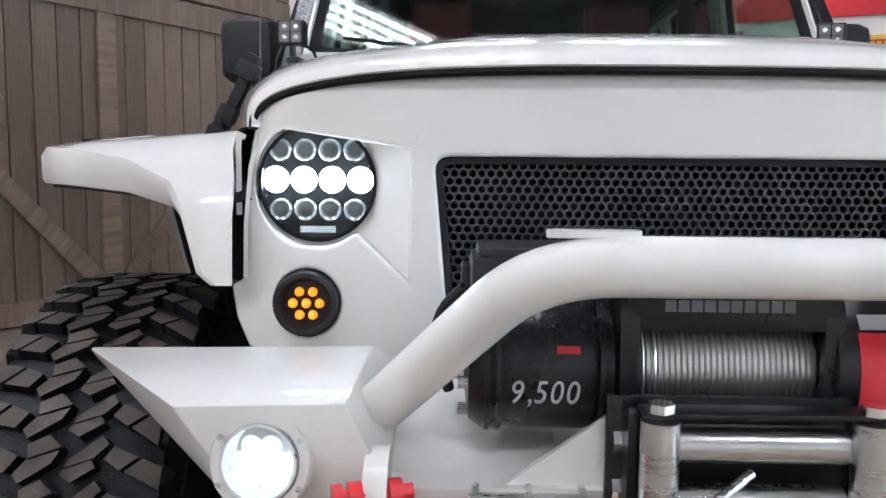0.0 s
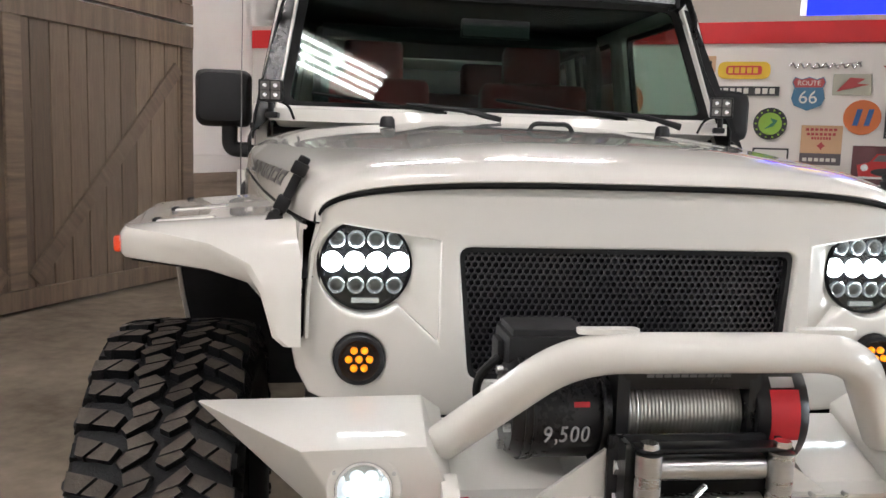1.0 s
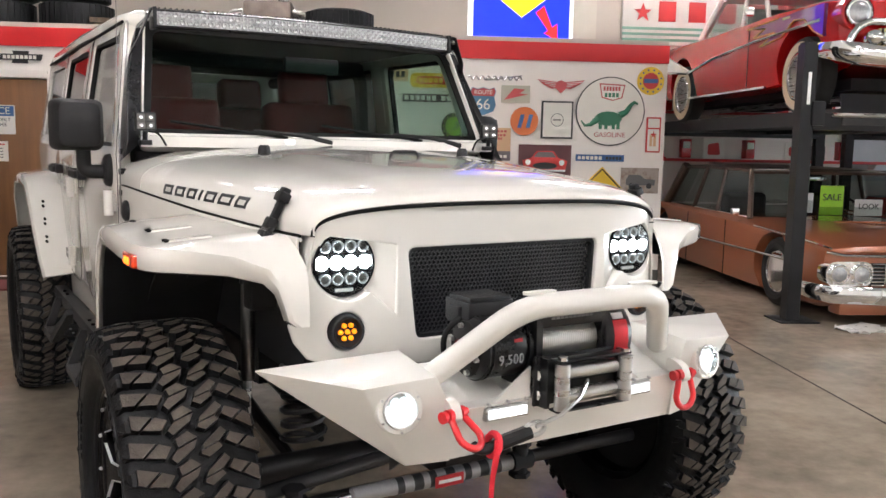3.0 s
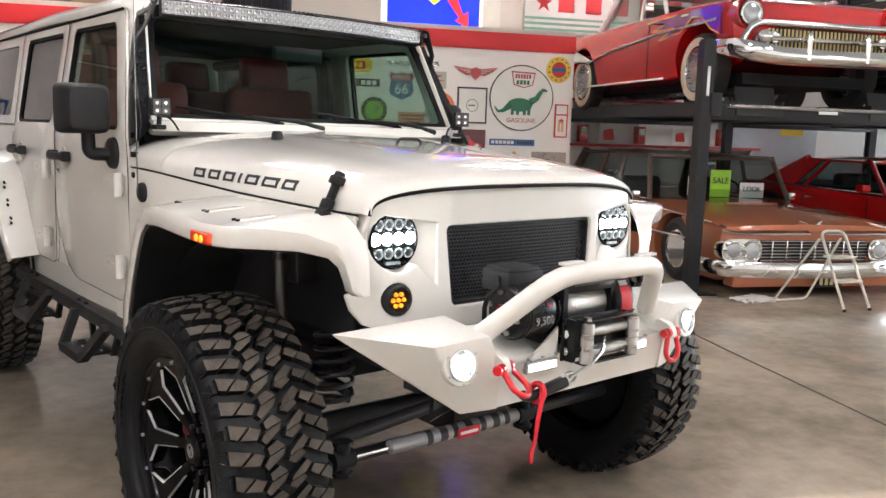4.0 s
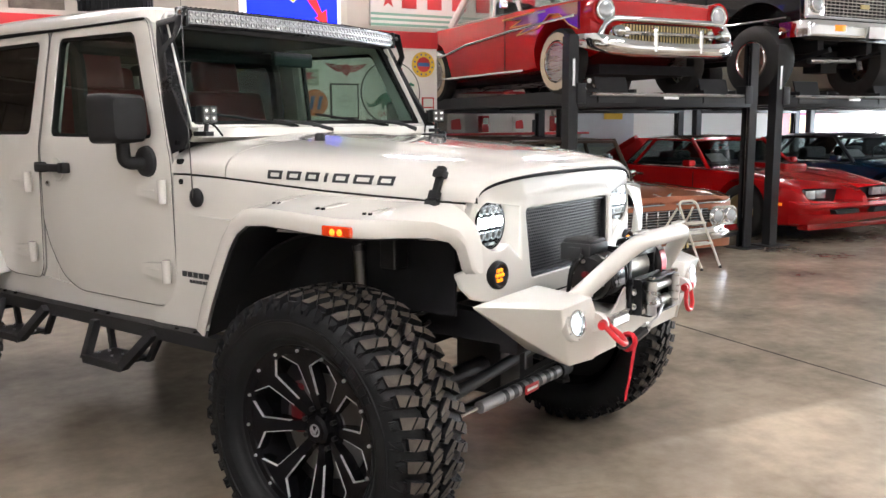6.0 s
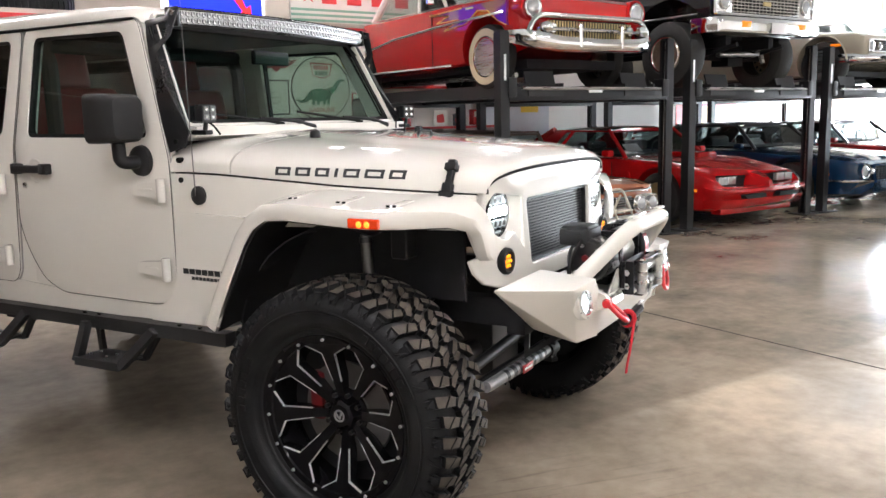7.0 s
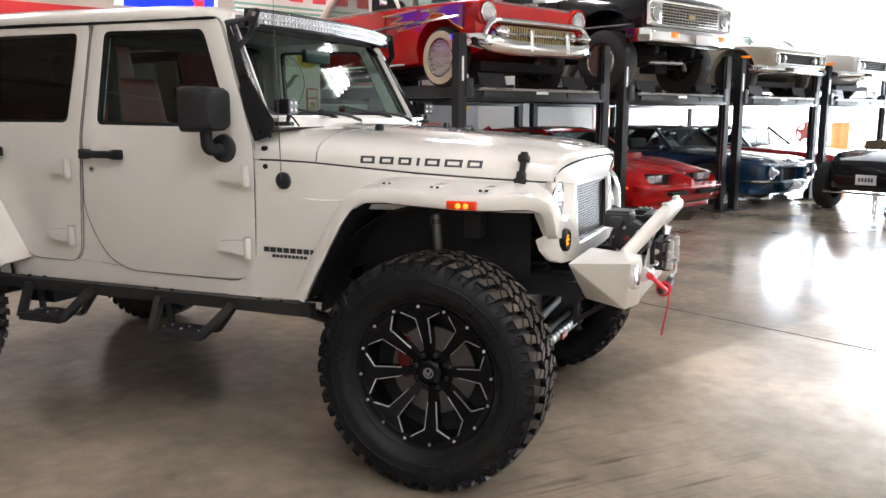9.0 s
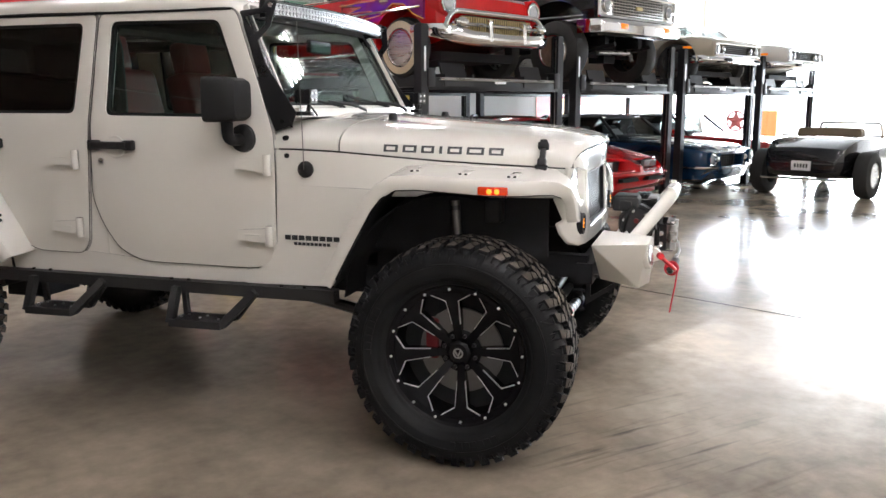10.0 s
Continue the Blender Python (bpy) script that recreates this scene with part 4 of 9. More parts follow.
# ---------- wheels ----------
DEEP_RED = mat("dark_red_caliper", (0.11, 0.004, 0.006), 0.45, var=0.1, spec=0.3)
PLATE_SILVER = mat("dull_silver_print", (0.30, 0.30, 0.30), 0.45, metal=0.6)
TYRE_R, TREAD_HALF = 0.461, 0.150
PITCHES = 44
# one pitch of the tread: across the tyre (0 outer edge to 1), along it in pitches; each block is cut in two by a sipe
TREAD_BLOCKS = [
    [(0.000, 0.45), (0.195, 0.20), (0.088, -0.23), (0.000, -0.12)],
    [(0.212, 0.18), (0.306, 0.00), (0.252, -0.38), (0.106, -0.25)],
    [(0.336, 0.25), (0.438, 0.49), (0.512, 0.21), (0.352, -0.07)],
    [(0.345, -0.11), (0.506, 0.14), (0.476, -0.16), (0.326, -0.62), (0.290, -0.42)],
    [(0.548, -0.08), (0.702, 0.49), (0.742, 0.29), (0.676, -0.03), (0.536, -0.26)],
    [(0.530, -0.30), (0.668, -0.07), (0.695, -0.24), (0.580, -0.57), (0.520, -0.42)],
    [(0.764, 0.25), (0.890, 0.02), (0.806, -0.30), (0.724, -0.05)],
    [(0.906, 0.00), (1.000, -0.16), (1.000, -0.70), (0.824, -0.32)]]


def crown(x):
    return 0.016 * (abs(x) / TREAD_HALF) ** 5


def wheel(name, m, spin=0.0):
    """Outer face towards -x."""
    bm = B()
    prof = [(-0.112, 0.284), (-0.124, 0.292), (-0.128, 0.298), (-0.129, 0.304), (-0.138, 0.314), (-0.142, 0.316), (-0.147, 0.322), (-0.156, 0.338), (-0.157, 0.344), (-0.1605, 0.372), (-0.1630, 0.374), (-0.1630, 0.379), (-0.160, 0.381), (-0.157, 0.408), (-0.143, 0.425), (-0.10, 0.4385), (0.10, 0.4385), (0.143, 0.425), (0.154, 0.405), (0.158, 0.37), (0.151, 0.335), (0.13, 0.298), (0.112, 0.284)]
    rings = [[(h, r * math.cos(2 * math.pi * k / 88), r * math.sin(2 * math.pi * k / 88)) for k in range(88)] for h, r in prof]
    ring_loft(bm, rings, True, False)
    w = part(name, bm, RUBBER, car, "large mud-terrain tyre on a black wheel", m)
    bm = B()
    P = 2 * math.pi / PITCHES
    for k in range(PITCHES):
        for poly in TREAD_BLOCKS:
            cx, cs = sum(q for q, _ in poly) / len(poly), sum(q for _, q in poly) / len(poly)
            rings = []
            for deep, f in ((0.030, 1.06), (0.0, 0.965)):
                ring = []
                for fx, fs in poly:
                    x = (2 * (cx + (fx - cx) * f) - 1) * TREAD_HALF
                    if fx in (0.0, 1.0):
                        x = (2 * fx - 1) * (TREAD_HALF - 0.001 - (0.010 if k % 2 else 0.0))
                    c = math.pi - (k + cs + (fs - cs) * f) * P
                    r = TYRE_R - deep - crown(x)
                    ring.append((x, r * math.cos(c), r * math.sin(c)))
                rings.append(ring)
            ring_loft(bm, rings, True, True, 1)
            bm.faces.ensure_lookup_table()
            bm.faces[-1].material_index = 0
        # lugs on the upper sidewall
        for sgn, mid in ((-1, 0.10), (1, -0.32)):
            lo = 0.392 if k % 2 else 0.407
            rings = []
            for h, f in ((0.145, 1.0), (0.1605, 0.86)):
                ring = []
                for r, q in ((lo, -0.30), (0.437, -0.26), (0.437, 0.26), (lo, 0.30), (lo, 0.12), (lo + 0.014, 0.10), (lo + 0.014, -0.10), (lo, -0.12)):
                    c = math.pi - (k + mid + q * f) * P
                    ring.append((sgn * (h - (0.011 if r > 0.43 else 0.0)), r * math.cos(c), r * math.sin(c)))
                rings.append(ring)
            ring_loft(bm, rings, True, True, 1)
    part("tread", bm, [TREAD, RUBBER], w, "chunky tread blocks", sharp=20)
    # raised sidewall bars in place of lettering
    sb = None
    for k in range(3):
        for q in range(7):
            r = Matrix.Rotation(k * 2 * math.pi / 3 + q * 0.085, 4, "X")
            if sb is None:
                b2 = B()
                ring_loft(b2, [[(h, rr * math.cos(cc), rr * math.sin(cc)) for rr, cc in ((0.340, -0.030 * f), (0.366, -0.030 * f), (0.366, 0.030 * f), (0.340, 0.030 * f))] for h, f in ((-0.154, 1.0), (-0.1618, 0.94))])
                sb = part("sidewall_bar", b2, RUBBER, w, m=r)
            else:
                again(sb, w, r)
    # rim
    bm = B()
    prof = [(-0.116, 0.280), (-0.122, 0.289), (-0.116, 0.294), (-0.106, 0.288), (-0.09, 0.272), (-0.02, 0.256), (0.09, 0.260), (0.112, 0.288)]
    ring_loft(bm, [[(h, r * math.cos(2 * math.pi * k / 64), r * math.sin(2 * math.pi * k / 64)) for k in range(64)] for h, r in prof], True, False)
    rim = part("rim", bm, BLACK_GLOSS, w, "gloss black rim")
    bm = B()
    prof = [(-0.104, 0.258), (-0.110, 0.262), (-0.114, 0.280), (-0.100, 0.282), (-0.096, 0.258), (-0.104, 0.258)]
    ring_loft(bm, [[(h, r * math.cos(2 * math.pi * k / 64), r * math.sin(2 * math.pi * k / 64)) for k in range(64)] for h, r in prof], True, False)
    part("outer_ring", bm, BLACK_GLOSS, w)
    dot = None
    for k in range(16):
        c = math.pi / 2 + spin + k * 2 * math.pi / 16
        mm = Matrix.Translation((-0.113, 0.2715 * math.cos(c), 0.2715 * math.sin(c)))
        if dot is None:
            b2 = B()
            revolve(b2, [(0.0, 0.0060), (-0.006, 0.0054), (-0.008, 0.002)], "x", 8)
            dot = part("rim_bolt", b2, ALU, w, m=mm)
        else:
            again(dot, w, mm)
    # forked spokes, sunk towards the hub, with milled edges
    spoke = mill = None
    dish = lambda z: 0.078 * (1 - min(z, 0.262) / 0.262) ** 0.9
    for k in range(8):
        r = Matrix.Rotation(spin + k * math.pi / 4, 4, "X")
        if spoke is None:
            b2 = B()
            edge = [(0.014, 0.055), (0.0175, 0.115), (0.0225, 0.170), (0.0272, 0.219), (0.0965, 0.2530), (0.091, 0.264)]
            poly = edge + [(0.0, 0.272)] + [(-y, z) for y, z in edge[::-1]]
            ring_loft(b2, [[(x + dish(math.hypot(y, z)), y, z) for y, z in poly] for x in (-0.108, -0.062)])
            bev(b2, 0.003, 1)
            spoke = part("spoke", b2, BLACK_GLOSS, w, m=r)
            b2 = B()
            for sg in (-1, 1):
                pts = [(0.0178, 0.118), (0.0225, 0.170), (0.0270, 0.2195), (0.0960, 0.2530)]
                ring_loft(b2, [[(-0.1100 + dish(math.hypot(y, z)), sg * (y - 0.0018), z + 0.0010), (-0.1100 + dish(math.hypot(y, z)), sg * (y - 0.0006), z - 0.0006), (-0.1025 + dish(math.hypot(y, z)), sg * (y + 0.0008), z - 0.0012), (-0.102 + dish(math.hypot(y, z)), sg * (y - 0.0030), z + 0.0015)] for y, z in pts])
            mill = part("milled_edge", b2, MILLED, w, "milled bright edge", m=r, sharp=20)
        else:
            again(spoke, w, r)
            again(mill, w, r)
    bm = B()
    revolve(bm, [(-0.015, 0.088), (-0.036, 0.086), (-0.040, 0.078), (-0.040, 0.056)], "x", 32)
    revolve(bm, [(-0.036, 0.060), (-0.064, 0.052), (-0.072, 0.040), (-0.072, 0.004)], "x", 8)
    part("hub_cap", bm, BLACK_GLOSS, w, "black hub cap")
    bm = B()
    revolve(bm, [(-0.0715, 0.022), (-0.0745, 0.021), (-0.0745, 0.016), (-0.0715, 0.015), (-0.0715, 0.022)], "x", 20)
    box(bm, (-0.0735, -0.005, 0.002), (0.004, 0.006, 0.024), Matrix.Rotation(0.4, 4, "X"))
    box(bm, (-0.0735, 0.006, 0.004), (0.004, 0.006, 0.020), Matrix.Rotation(-0.6, 4, "X"))
    part("cap_emblem", bm, PLATE_SILVER, w)
    nut = None
    for k in range(8):
        c = spin + (k + 0.5) * math.pi / 4
        mm = Matrix.Translation((-0.038, 0.068 * math.cos(c), 0.068 * math.sin(c)))
        if nut is None:
            b2 = B()
            rod(b2, (0, 0, 0), (-0.020, 0, 0), 0.0085, n=6)
            nut = part("wheel_nut", b2, BLACK_SATIN, w, m=mm)
        else:
            again(nut, w, mm)
    bm = B()
    revolve(bm, [(-0.01, 0.175), (-0.022, 0.175), (-0.022, 0.09), (-0.035, 0.08), (-0.035, 0.01)], "x", 40)
    part("brake_disc", bm, CAST, w)
    # black disc added behind the spokes to keep the wheel openings dark
    bm = B()
    revolve(bm, [(0.02, 0.258), (0.03, 0.258), (0.032, 0.02)], "x", 40)
    part("dust_shield", bm, UNDER, w)
    return w


FW, WY = 0.867, 0.026
SINK = 0.459
w1 = wheel("wheel", Matrix.Translation((-FW, WY, SINK)), radians(-5))


def wheel_copy(m):
    o = again(w1, car, m, "wheel")
    o["label"] = w1["label"]
    for c in w1.children:
        k = again(c, o, c.matrix_basis.copy())
        if c.get("label"):
            k["label"] = c["label"]
    return o


wheel_copy(Matrix.Translation((FW, WY, SINK)) @ pose(0, 0, 0, 20, 0, 180))
wheel_copy(Matrix.Translation((-FW, 2.946, SINK)) @ pose(0, 0, 0, 35))
wheel_copy(Matrix.Translation((FW, 2.946, SINK)) @ pose(0, 0, 0, 10, 0, 180))
for s in (-1, 1):
    for y in (0, 2.946):
        part("brake_caliper", bev(box(B(), (s * 0.880, y + 0.148, 0.50), (0.05, 0.055, 0.17)), 0.015), DEEP_RED, car, "red brake caliper")

# ---------- front bumper ----------
A, Bi = (-0.771, -0.467, 0.896), (-0.395, -0.470, 0.903)
D, C = (-0.590, -0.672, 0.880), (-0.405, -0.680, 0.888)
E = (-0.459, -0.632, 0.667)


def wing_bm():
    bm = B()
    v = [bm.verts.new(p) for p in (A, Bi, C, D, E, (-0.36, -0.672, 0.675), (-0.36, -0.47, 0.70), (-0.46, -0.47, 0.70), (-0.36, -0.685, 0.80), (-0.36, -0.47, 0.88))]
    a, bi, c, d, e, g, h, i, k, l = v
    for f in ((a, d, c, bi), (a, e, d), (d, e, g, k, c), (a, i, e), (e, i, h, g), (bi, c, k, l), (a, bi, l, h, i), (l, k, g, h)):
        bm.faces.new(f)
    bmesh.ops.recalc_face_normals(bm, faces=bm.faces)
    bev(bm, 0.005, 2, 20)
    return bm


bumper = thing("front_bumper", "white steel off-road bumper with tube hoop, winch tray and lamps", "bumper")
bw = part("bumper_wing", wing_bm(), BUMPER_PAINT, bumper, "white angular bumper end")
flipped(bw, bumper)
# centre: front face and sunken winch tray
bm = B()
prism(bm, [(-0.685, 0.80), (-0.66, 0.675), (-0.60, 0.665), (-0.46, 0.70), (-0.46, 0.80), (-0.64, 0.80)], "x", -0.362, 0.362)
bev(bm, 0.005, 2, 25)
part("bumper_centre", bm, BUMPER_PAINT, bumper)
for s in (-1, 1):
    bm = prism(B(), [(s * 0.130, 0.80), (s * 0.235, 0.80), (s * 0.130, 0.876)], "y", -0.672, -0.664)
    part("gusset", bev(bm, 0.002, 1), BUMPER_PAINT, bumper)
    # tray floor rising towards the grille
    bm = prism(B(), [(-0.64, 0.798), (-0.475, 0.798), (-0.475, 0.862), (-0.483, 0.862)], "x", -0.361 if s < 0 else 0.228, -0.175 if s < 0 else 0.361)
    part("tray_slope", bev(bm, 0.002, 1), BUMPER_PAINT, bumper)
hoop_pts = arc_path([(-0.372, -0.60, 0.865), (-0.212, -0.742, 1.043), (0.218, -0.742, 1.043), (0.372, -0.60, 0.865)], 0.075, 8)
part("hoop", tube(B(), hoop_pts, 0.0295, 20), BUMPER_PAINT, bumper, "white tube hoop over the winch")
for s in (-1, 1):
    bm = prism(B(), rounded([(-0.04, -0.012), (0.05, -0.012), (0.05, 0.012), (-0.04, 0.012)], 0.01), "z", 0.0, 0.007)
    part("hoop_tab", bm, BUMPER_PAINT, bumper, m=Matrix.Translation((s * 0.165, -0.735, 1.070)))
    # round fog lamp
    m = Matrix.Translation((s * 0.496, -0.670, 0.820)) @ Matrix.Rotation(s * radians(5), 4, "Z") @ Matrix.Rotation(radians(-9), 4, "X") @ Matrix.Scale(0.77, 4)
    bm = B()
    revolve(bm, [(0.03, 0.0555), (-0.014, 0.0555), (-0.016, 0.054), (-0.016, 0.050), (-0.008, 0.047), (0.012, 0.03), (0.014, 0.004)], "y", 32)
    fg = part("fog_lamp", bm, CHROME, bumper, "round LED fog lamp with chrome reflector, lit", m)
    cell = None
    for k in range(7):
        a = radians(k * 60)
        mm = Matrix.Translation((0, 0, 0)) if k == 6 else Matrix.Translation((0.0275 * math.cos(a), 0.004, 0.0275 * math.sin(a)))
        cell = part("led_cell", revolve(B(), [(0.0, 0.0150), (-0.010, 0.0135), (-0.014, 0.003)], "y", 12), FOG_LED, fg, m=mm) if cell is None else again(cell, fg, mm)
    bm = B()
    revolve(bm, [(-0.018, 0.049), (-0.024, 0.03), (-0.026, 0.004)], "y", 24)
    ln = part("lens", bm, CLEAR, fg)
    ln.visible_shadow = False
    bm = B()
    revolve(bm, [(0.020, 0.073), (-0.004, 0.073), (-0.009, 0.070), (-0.009, 0.0565), (0.020, 0.0565), (0.020, 0.073)], "y", 32)
    part("fog_bezel", bm, BUMPER_PAINT, fg)
    for k in range(6):
        c = radians(k * 60 + 30)
        part("bezel_screw", rod(B(), (0.0655 * math.cos(c), -0.004, 0.0655 * math.sin(c)), (0.0655 * math.cos(c), -0.013, 0.0655 * math.sin(c)), 0.0042, n=8), STEEL, fg)
    # LED strip lamp
    m = Matrix.Translation((s * 0.205 - 0.008, -0.685, 0.779))
    ls = part("strip_lamp", bev(box(B(), (0, 0, 0), (0.125, 0.02, 0.034)), 0.004), STEEL, bumper, "small LED strip lamp, lit", m)
    for k in range(4):
        part("led_cell", bev(box(B(), ((k - 1.5) * 0.029, -0.011, 0), (0.026, 0.006, 0.023)), 0.002, 1), FOG_LED, ls)
    for k in range(3):
        part("lamp_screw", rod(B(), ((k - 1) * 0.055, -0.004, 0.026), ((k - 1) * 0.055, -0.014, 0.026), 0.004, n=8), STEEL, ls)
    # shackle mount
    bm = prism(B(), rounded([(-0.726, 0.786), (-0.65, 0.763), (-0.65, 0.843), (-0.710, 0.826)], 0.024, 5), "x", s * 0.371 - 0.0125, s * 0.371 + 0.0125)
    part("tow_lug", bev(bm, 0.004, 2), BUMPER_PAINT, bumper, "white tow lug")


def shackle(name_m):
    sh = thing("shackle", "red bow shackle hanging from the bumper's tow lug", "shackle", name_m, "bumper shackles")
    pts = [(-0.024, 0, 0.0), (-0.026, 0, -0.02)]
    for k in range(13):
        a = math.pi + math.pi * k / 12
        pts.append((0.038 * math.cos(a), 0, -0.068 + 0.040 * math.sin(a)))
    pts += [(0.026, 0, -0.02), (0.024, 0, 0.0)]
    part("bow", tube(B(), pts, 0.0098, 12), RED_PAINT, sh)
    part("pin", rod(B(), (-0.045, 0, 0), (0.046, 0, 0), 0.0098, n=14), RED_PAINT, sh)
    for a, r, w, nm in ((-0.024, 0.0175, 0.008, "ear"), (0.024, 0.0175, 0.008, "ear"), (-0.045, 0.016, 0.006, "pin_head")):
        part(nm, bev(rod(B(), (a - w, 0, 0), (a + w, 0, 0), r, n=16), 0.003, 2, 50), RED_PAINT, sh)
    return sh


shackle(Matrix.Translation((-0.371, -0.708, 0.802)) @ pose(0, 0, 0, -48, 0, 16) @ Matrix.Scale(0.86, 4))
shackle(Matrix.Translation((0.371, -0.708, 0.802)) @ pose(0, 0, 0, -6, 0, 0) @ Matrix.Scale(0.86, 4))

# ---------- winch ----------
win = thing("winch", "black electric winch with wound steel rope behind the bumper hoop", "winch", Matrix.Translation((-0.0195, 0, 0.006)) @ Matrix.Diagonal((0.87, 1, 1, 1)))
part("winch_base", bbox((0.065, -0.575, 0.815), (0.35, 0.10, 0.03), 0.004), BLACK_SATIN, win)
bm = B()
revolve(bm, [(-0.30, 0.03), (-0.295, 0.068), (-0.28, 0.078), (-0.15, 0.078), (-0.14, 0.074), (-0.12, 0.074)], "x", 32)
part("motor", bm, BLACK_SATIN, win, "black winch motor", Matrix.Translation((0, -0.60, 0.915)))
bm = B()
revolve(bm, [(0.14, 0.088), (0.155, 0.098), (0.215, 0.098), (0.235, 0.09), (0.24, 0.03)], "x", 32)
gb = part("gearbox", bm, BLACK_SATIN, win, "black gear housing", Matrix.Translation((0, -0.60, 0.915)))
bm = B()
for k in range(24):
    c = 2 * math.pi * k / 24
    if 2.0 < c < 4.1:
        continue
    box(bm, (0.205, 0.096 * math.cos(c), 0.096 * math.sin(c)), (0.05, 0.010, 0.010))
part("gear_ribs", bm, BLACK_SATIN, win, m=Matrix.Translation((0, -0.60, 0.915)))
bm = B()
turns, seg = 30, 18
pts = []
for k in range(turns * seg + 1):
    c = 2 * math.pi * k / seg
    pts.append((-0.088 + 0.213 * k / (turns * seg), -0.60 + 0.062 * math.cos(c), 0.915 + 0.062 * math.sin(c)))
tube(bm, pts, 0.0040, 6)
part("rope_drum", bm, ROPE, win, "grey steel rope in even turns")
bm = B()
revolve(bm, [(-0.11, 0.058), (0.13, 0.058)], "x", 24)
part("drum_core", bm, ROPE, win, m=Matrix.Translation((0, -0.60, 0.915)))
part("tie_bar", bev(box(B(), (0.018, -0.655, 0.987), (0.25, 0.045, 0.050)), 0.006), BLACK_SATIN, win)
for x in (-0.104, 0.137):
    part("drum_flange", bev(prism(B(), rounded([(-0.678, 0.835), (-0.530, 0.835), (-0.530, 1.005), (-0.678, 1.005)], 0.03, 4), "x", x - 0.011, x + 0.011), 0.003, 1, 50), BLACK_SATIN, win)
BRAND_GREY = mat("grey_print", (0.15, 0.15, 0.155), 0.4, metal=0.5)
for k in range(10):
    part("brand_bar", box(B(), (-0.058 + k * 0.0155, -0.6785, 0.989), (0.0125, 0.002, 0.012)), BRAND_GREY, win)
bm = bev(box(B(), (-0.214, -0.550, 0.998), (0.158, 0.115, 0.062)), 0.012, 2)
cb = part("control_box", bm, BLACK_PLASTIC, win, "black winch control box")
part("box_lid", bev(box(B(), (-0.214, -0.550, 1.030), (0.140, 0.100, 0.018)), 0.007, 2), BLACK_PLASTIC, cb)
for dx in (-0.06, 0.035):
    part("box_screw", rod(B(), (-0.200 + dx, -0.604, 0.985), (-0.200 + dx, -0.612, 0.985), 0.006, n=8), STEEL, cb)
part("plug_cover", bev(box(B(), (-0.298, -0.55, 0.995), (0.014, 0.05, 0.040)), 0.004), BLACK_PLASTIC, cb)
bolt = None
for k in range(6):
    a = radians(k * 60 + 15)
    mm = Matrix.Translation((-0.296, -0.60 + 0.058 * math.cos(a), 0.915 + 0.058 * math.sin(a)))
    bolt = part("motor_bolt", rod(B(), (0, 0, 0), (-0.012, 0, 0), 0.007, n=6), STEEL, win, m=mm) if bolt is None else again(bolt, win, mm)
for x in (-0.272, -0.258, -0.135):
    bm = B()
    revolve(bm, [(x - 0.003, 0.0765), (x - 0.003, 0.0812), (x + 0.003, 0.0812), (x + 0.003, 0.0765), (x - 0.003, 0.0765)], "x", 32)
    part("motor_rib", bm, BLACK_SATIN, win, m=Matrix.Translation((0, -0.60, 0.915)))
# labels
RED_LABEL = mat("red_label", (0.44, 0.014, 0.022), 0.3)
WHITE_LABEL = mat("white_label", (0.8, 0.8, 0.8), 0.4)
YELLOW_LABEL = mat("yellow_label", (0.75, 0.62, 0.05), 0.4)


def curved_label(name, x0, x1, a0, a1, r, material, parent):
    bm = B()
    grid(bm, [[(x, -0.60 + r * math.cos(radians(a)), 0.915 + r * math.sin(radians(a))) for a in [a0 + (a1 - a0) * k / 6 for k in range(7)]] for x in (x0, x1)])
    return part(name, solidify(bm, 0.001), material, parent)


curved_label("warning_label", 0.158, 0.212, 150, 196, 0.0995, RED_LABEL, win)
curved_label("label_strip", 0.158, 0.212, 196, 208, 0.0995, WHITE_LABEL, win)
curved_label("label_bar", 0.162, 0.205, 138, 148, 0.0995, ALU, win)
curved_label("model_bar", -0.190, -0.162, 158, 164, 0.0792, RED_LABEL, win)
part("yellow_label", box(B(), (0.03, -0.679, 0.842), (0.09, 0.002, 0.012)), YELLOW_LABEL, win)
SLANT = Matrix(((1, 0.22, 0, 0), (0, 1, 0, 0), (0, 0, 1, 0), (0, 0, 0, 1)))
for k, (ch, dx) in enumerate(zip("9,500", (0.0, 0.0165, 0.0285, 0.0475, 0.0665))):
    dg = words("digit", ch, 0.033, Matrix.Translation((-0.237 + dx, -0.6815, 0.896)) @ pose(0, 0, 0, 90 - 12), PLATE_SILVER, win, "silver raised digit" if k == 0 else "")
    dg.data.transform(SLANT)
part("winch_cable", tube(B(), arc_path([(-0.30, -0.58, 0.99), (-0.345, -0.56, 0.95), (-0.32, -0.54, 0.86)], 0.04), 0.008, 8), SEAM, win)
part("terminal", rod(B(), (-0.31, -0.60, 0.93), (-0.325, -0.60, 0.93), 0.011, n=10), DEEP_RED, win)
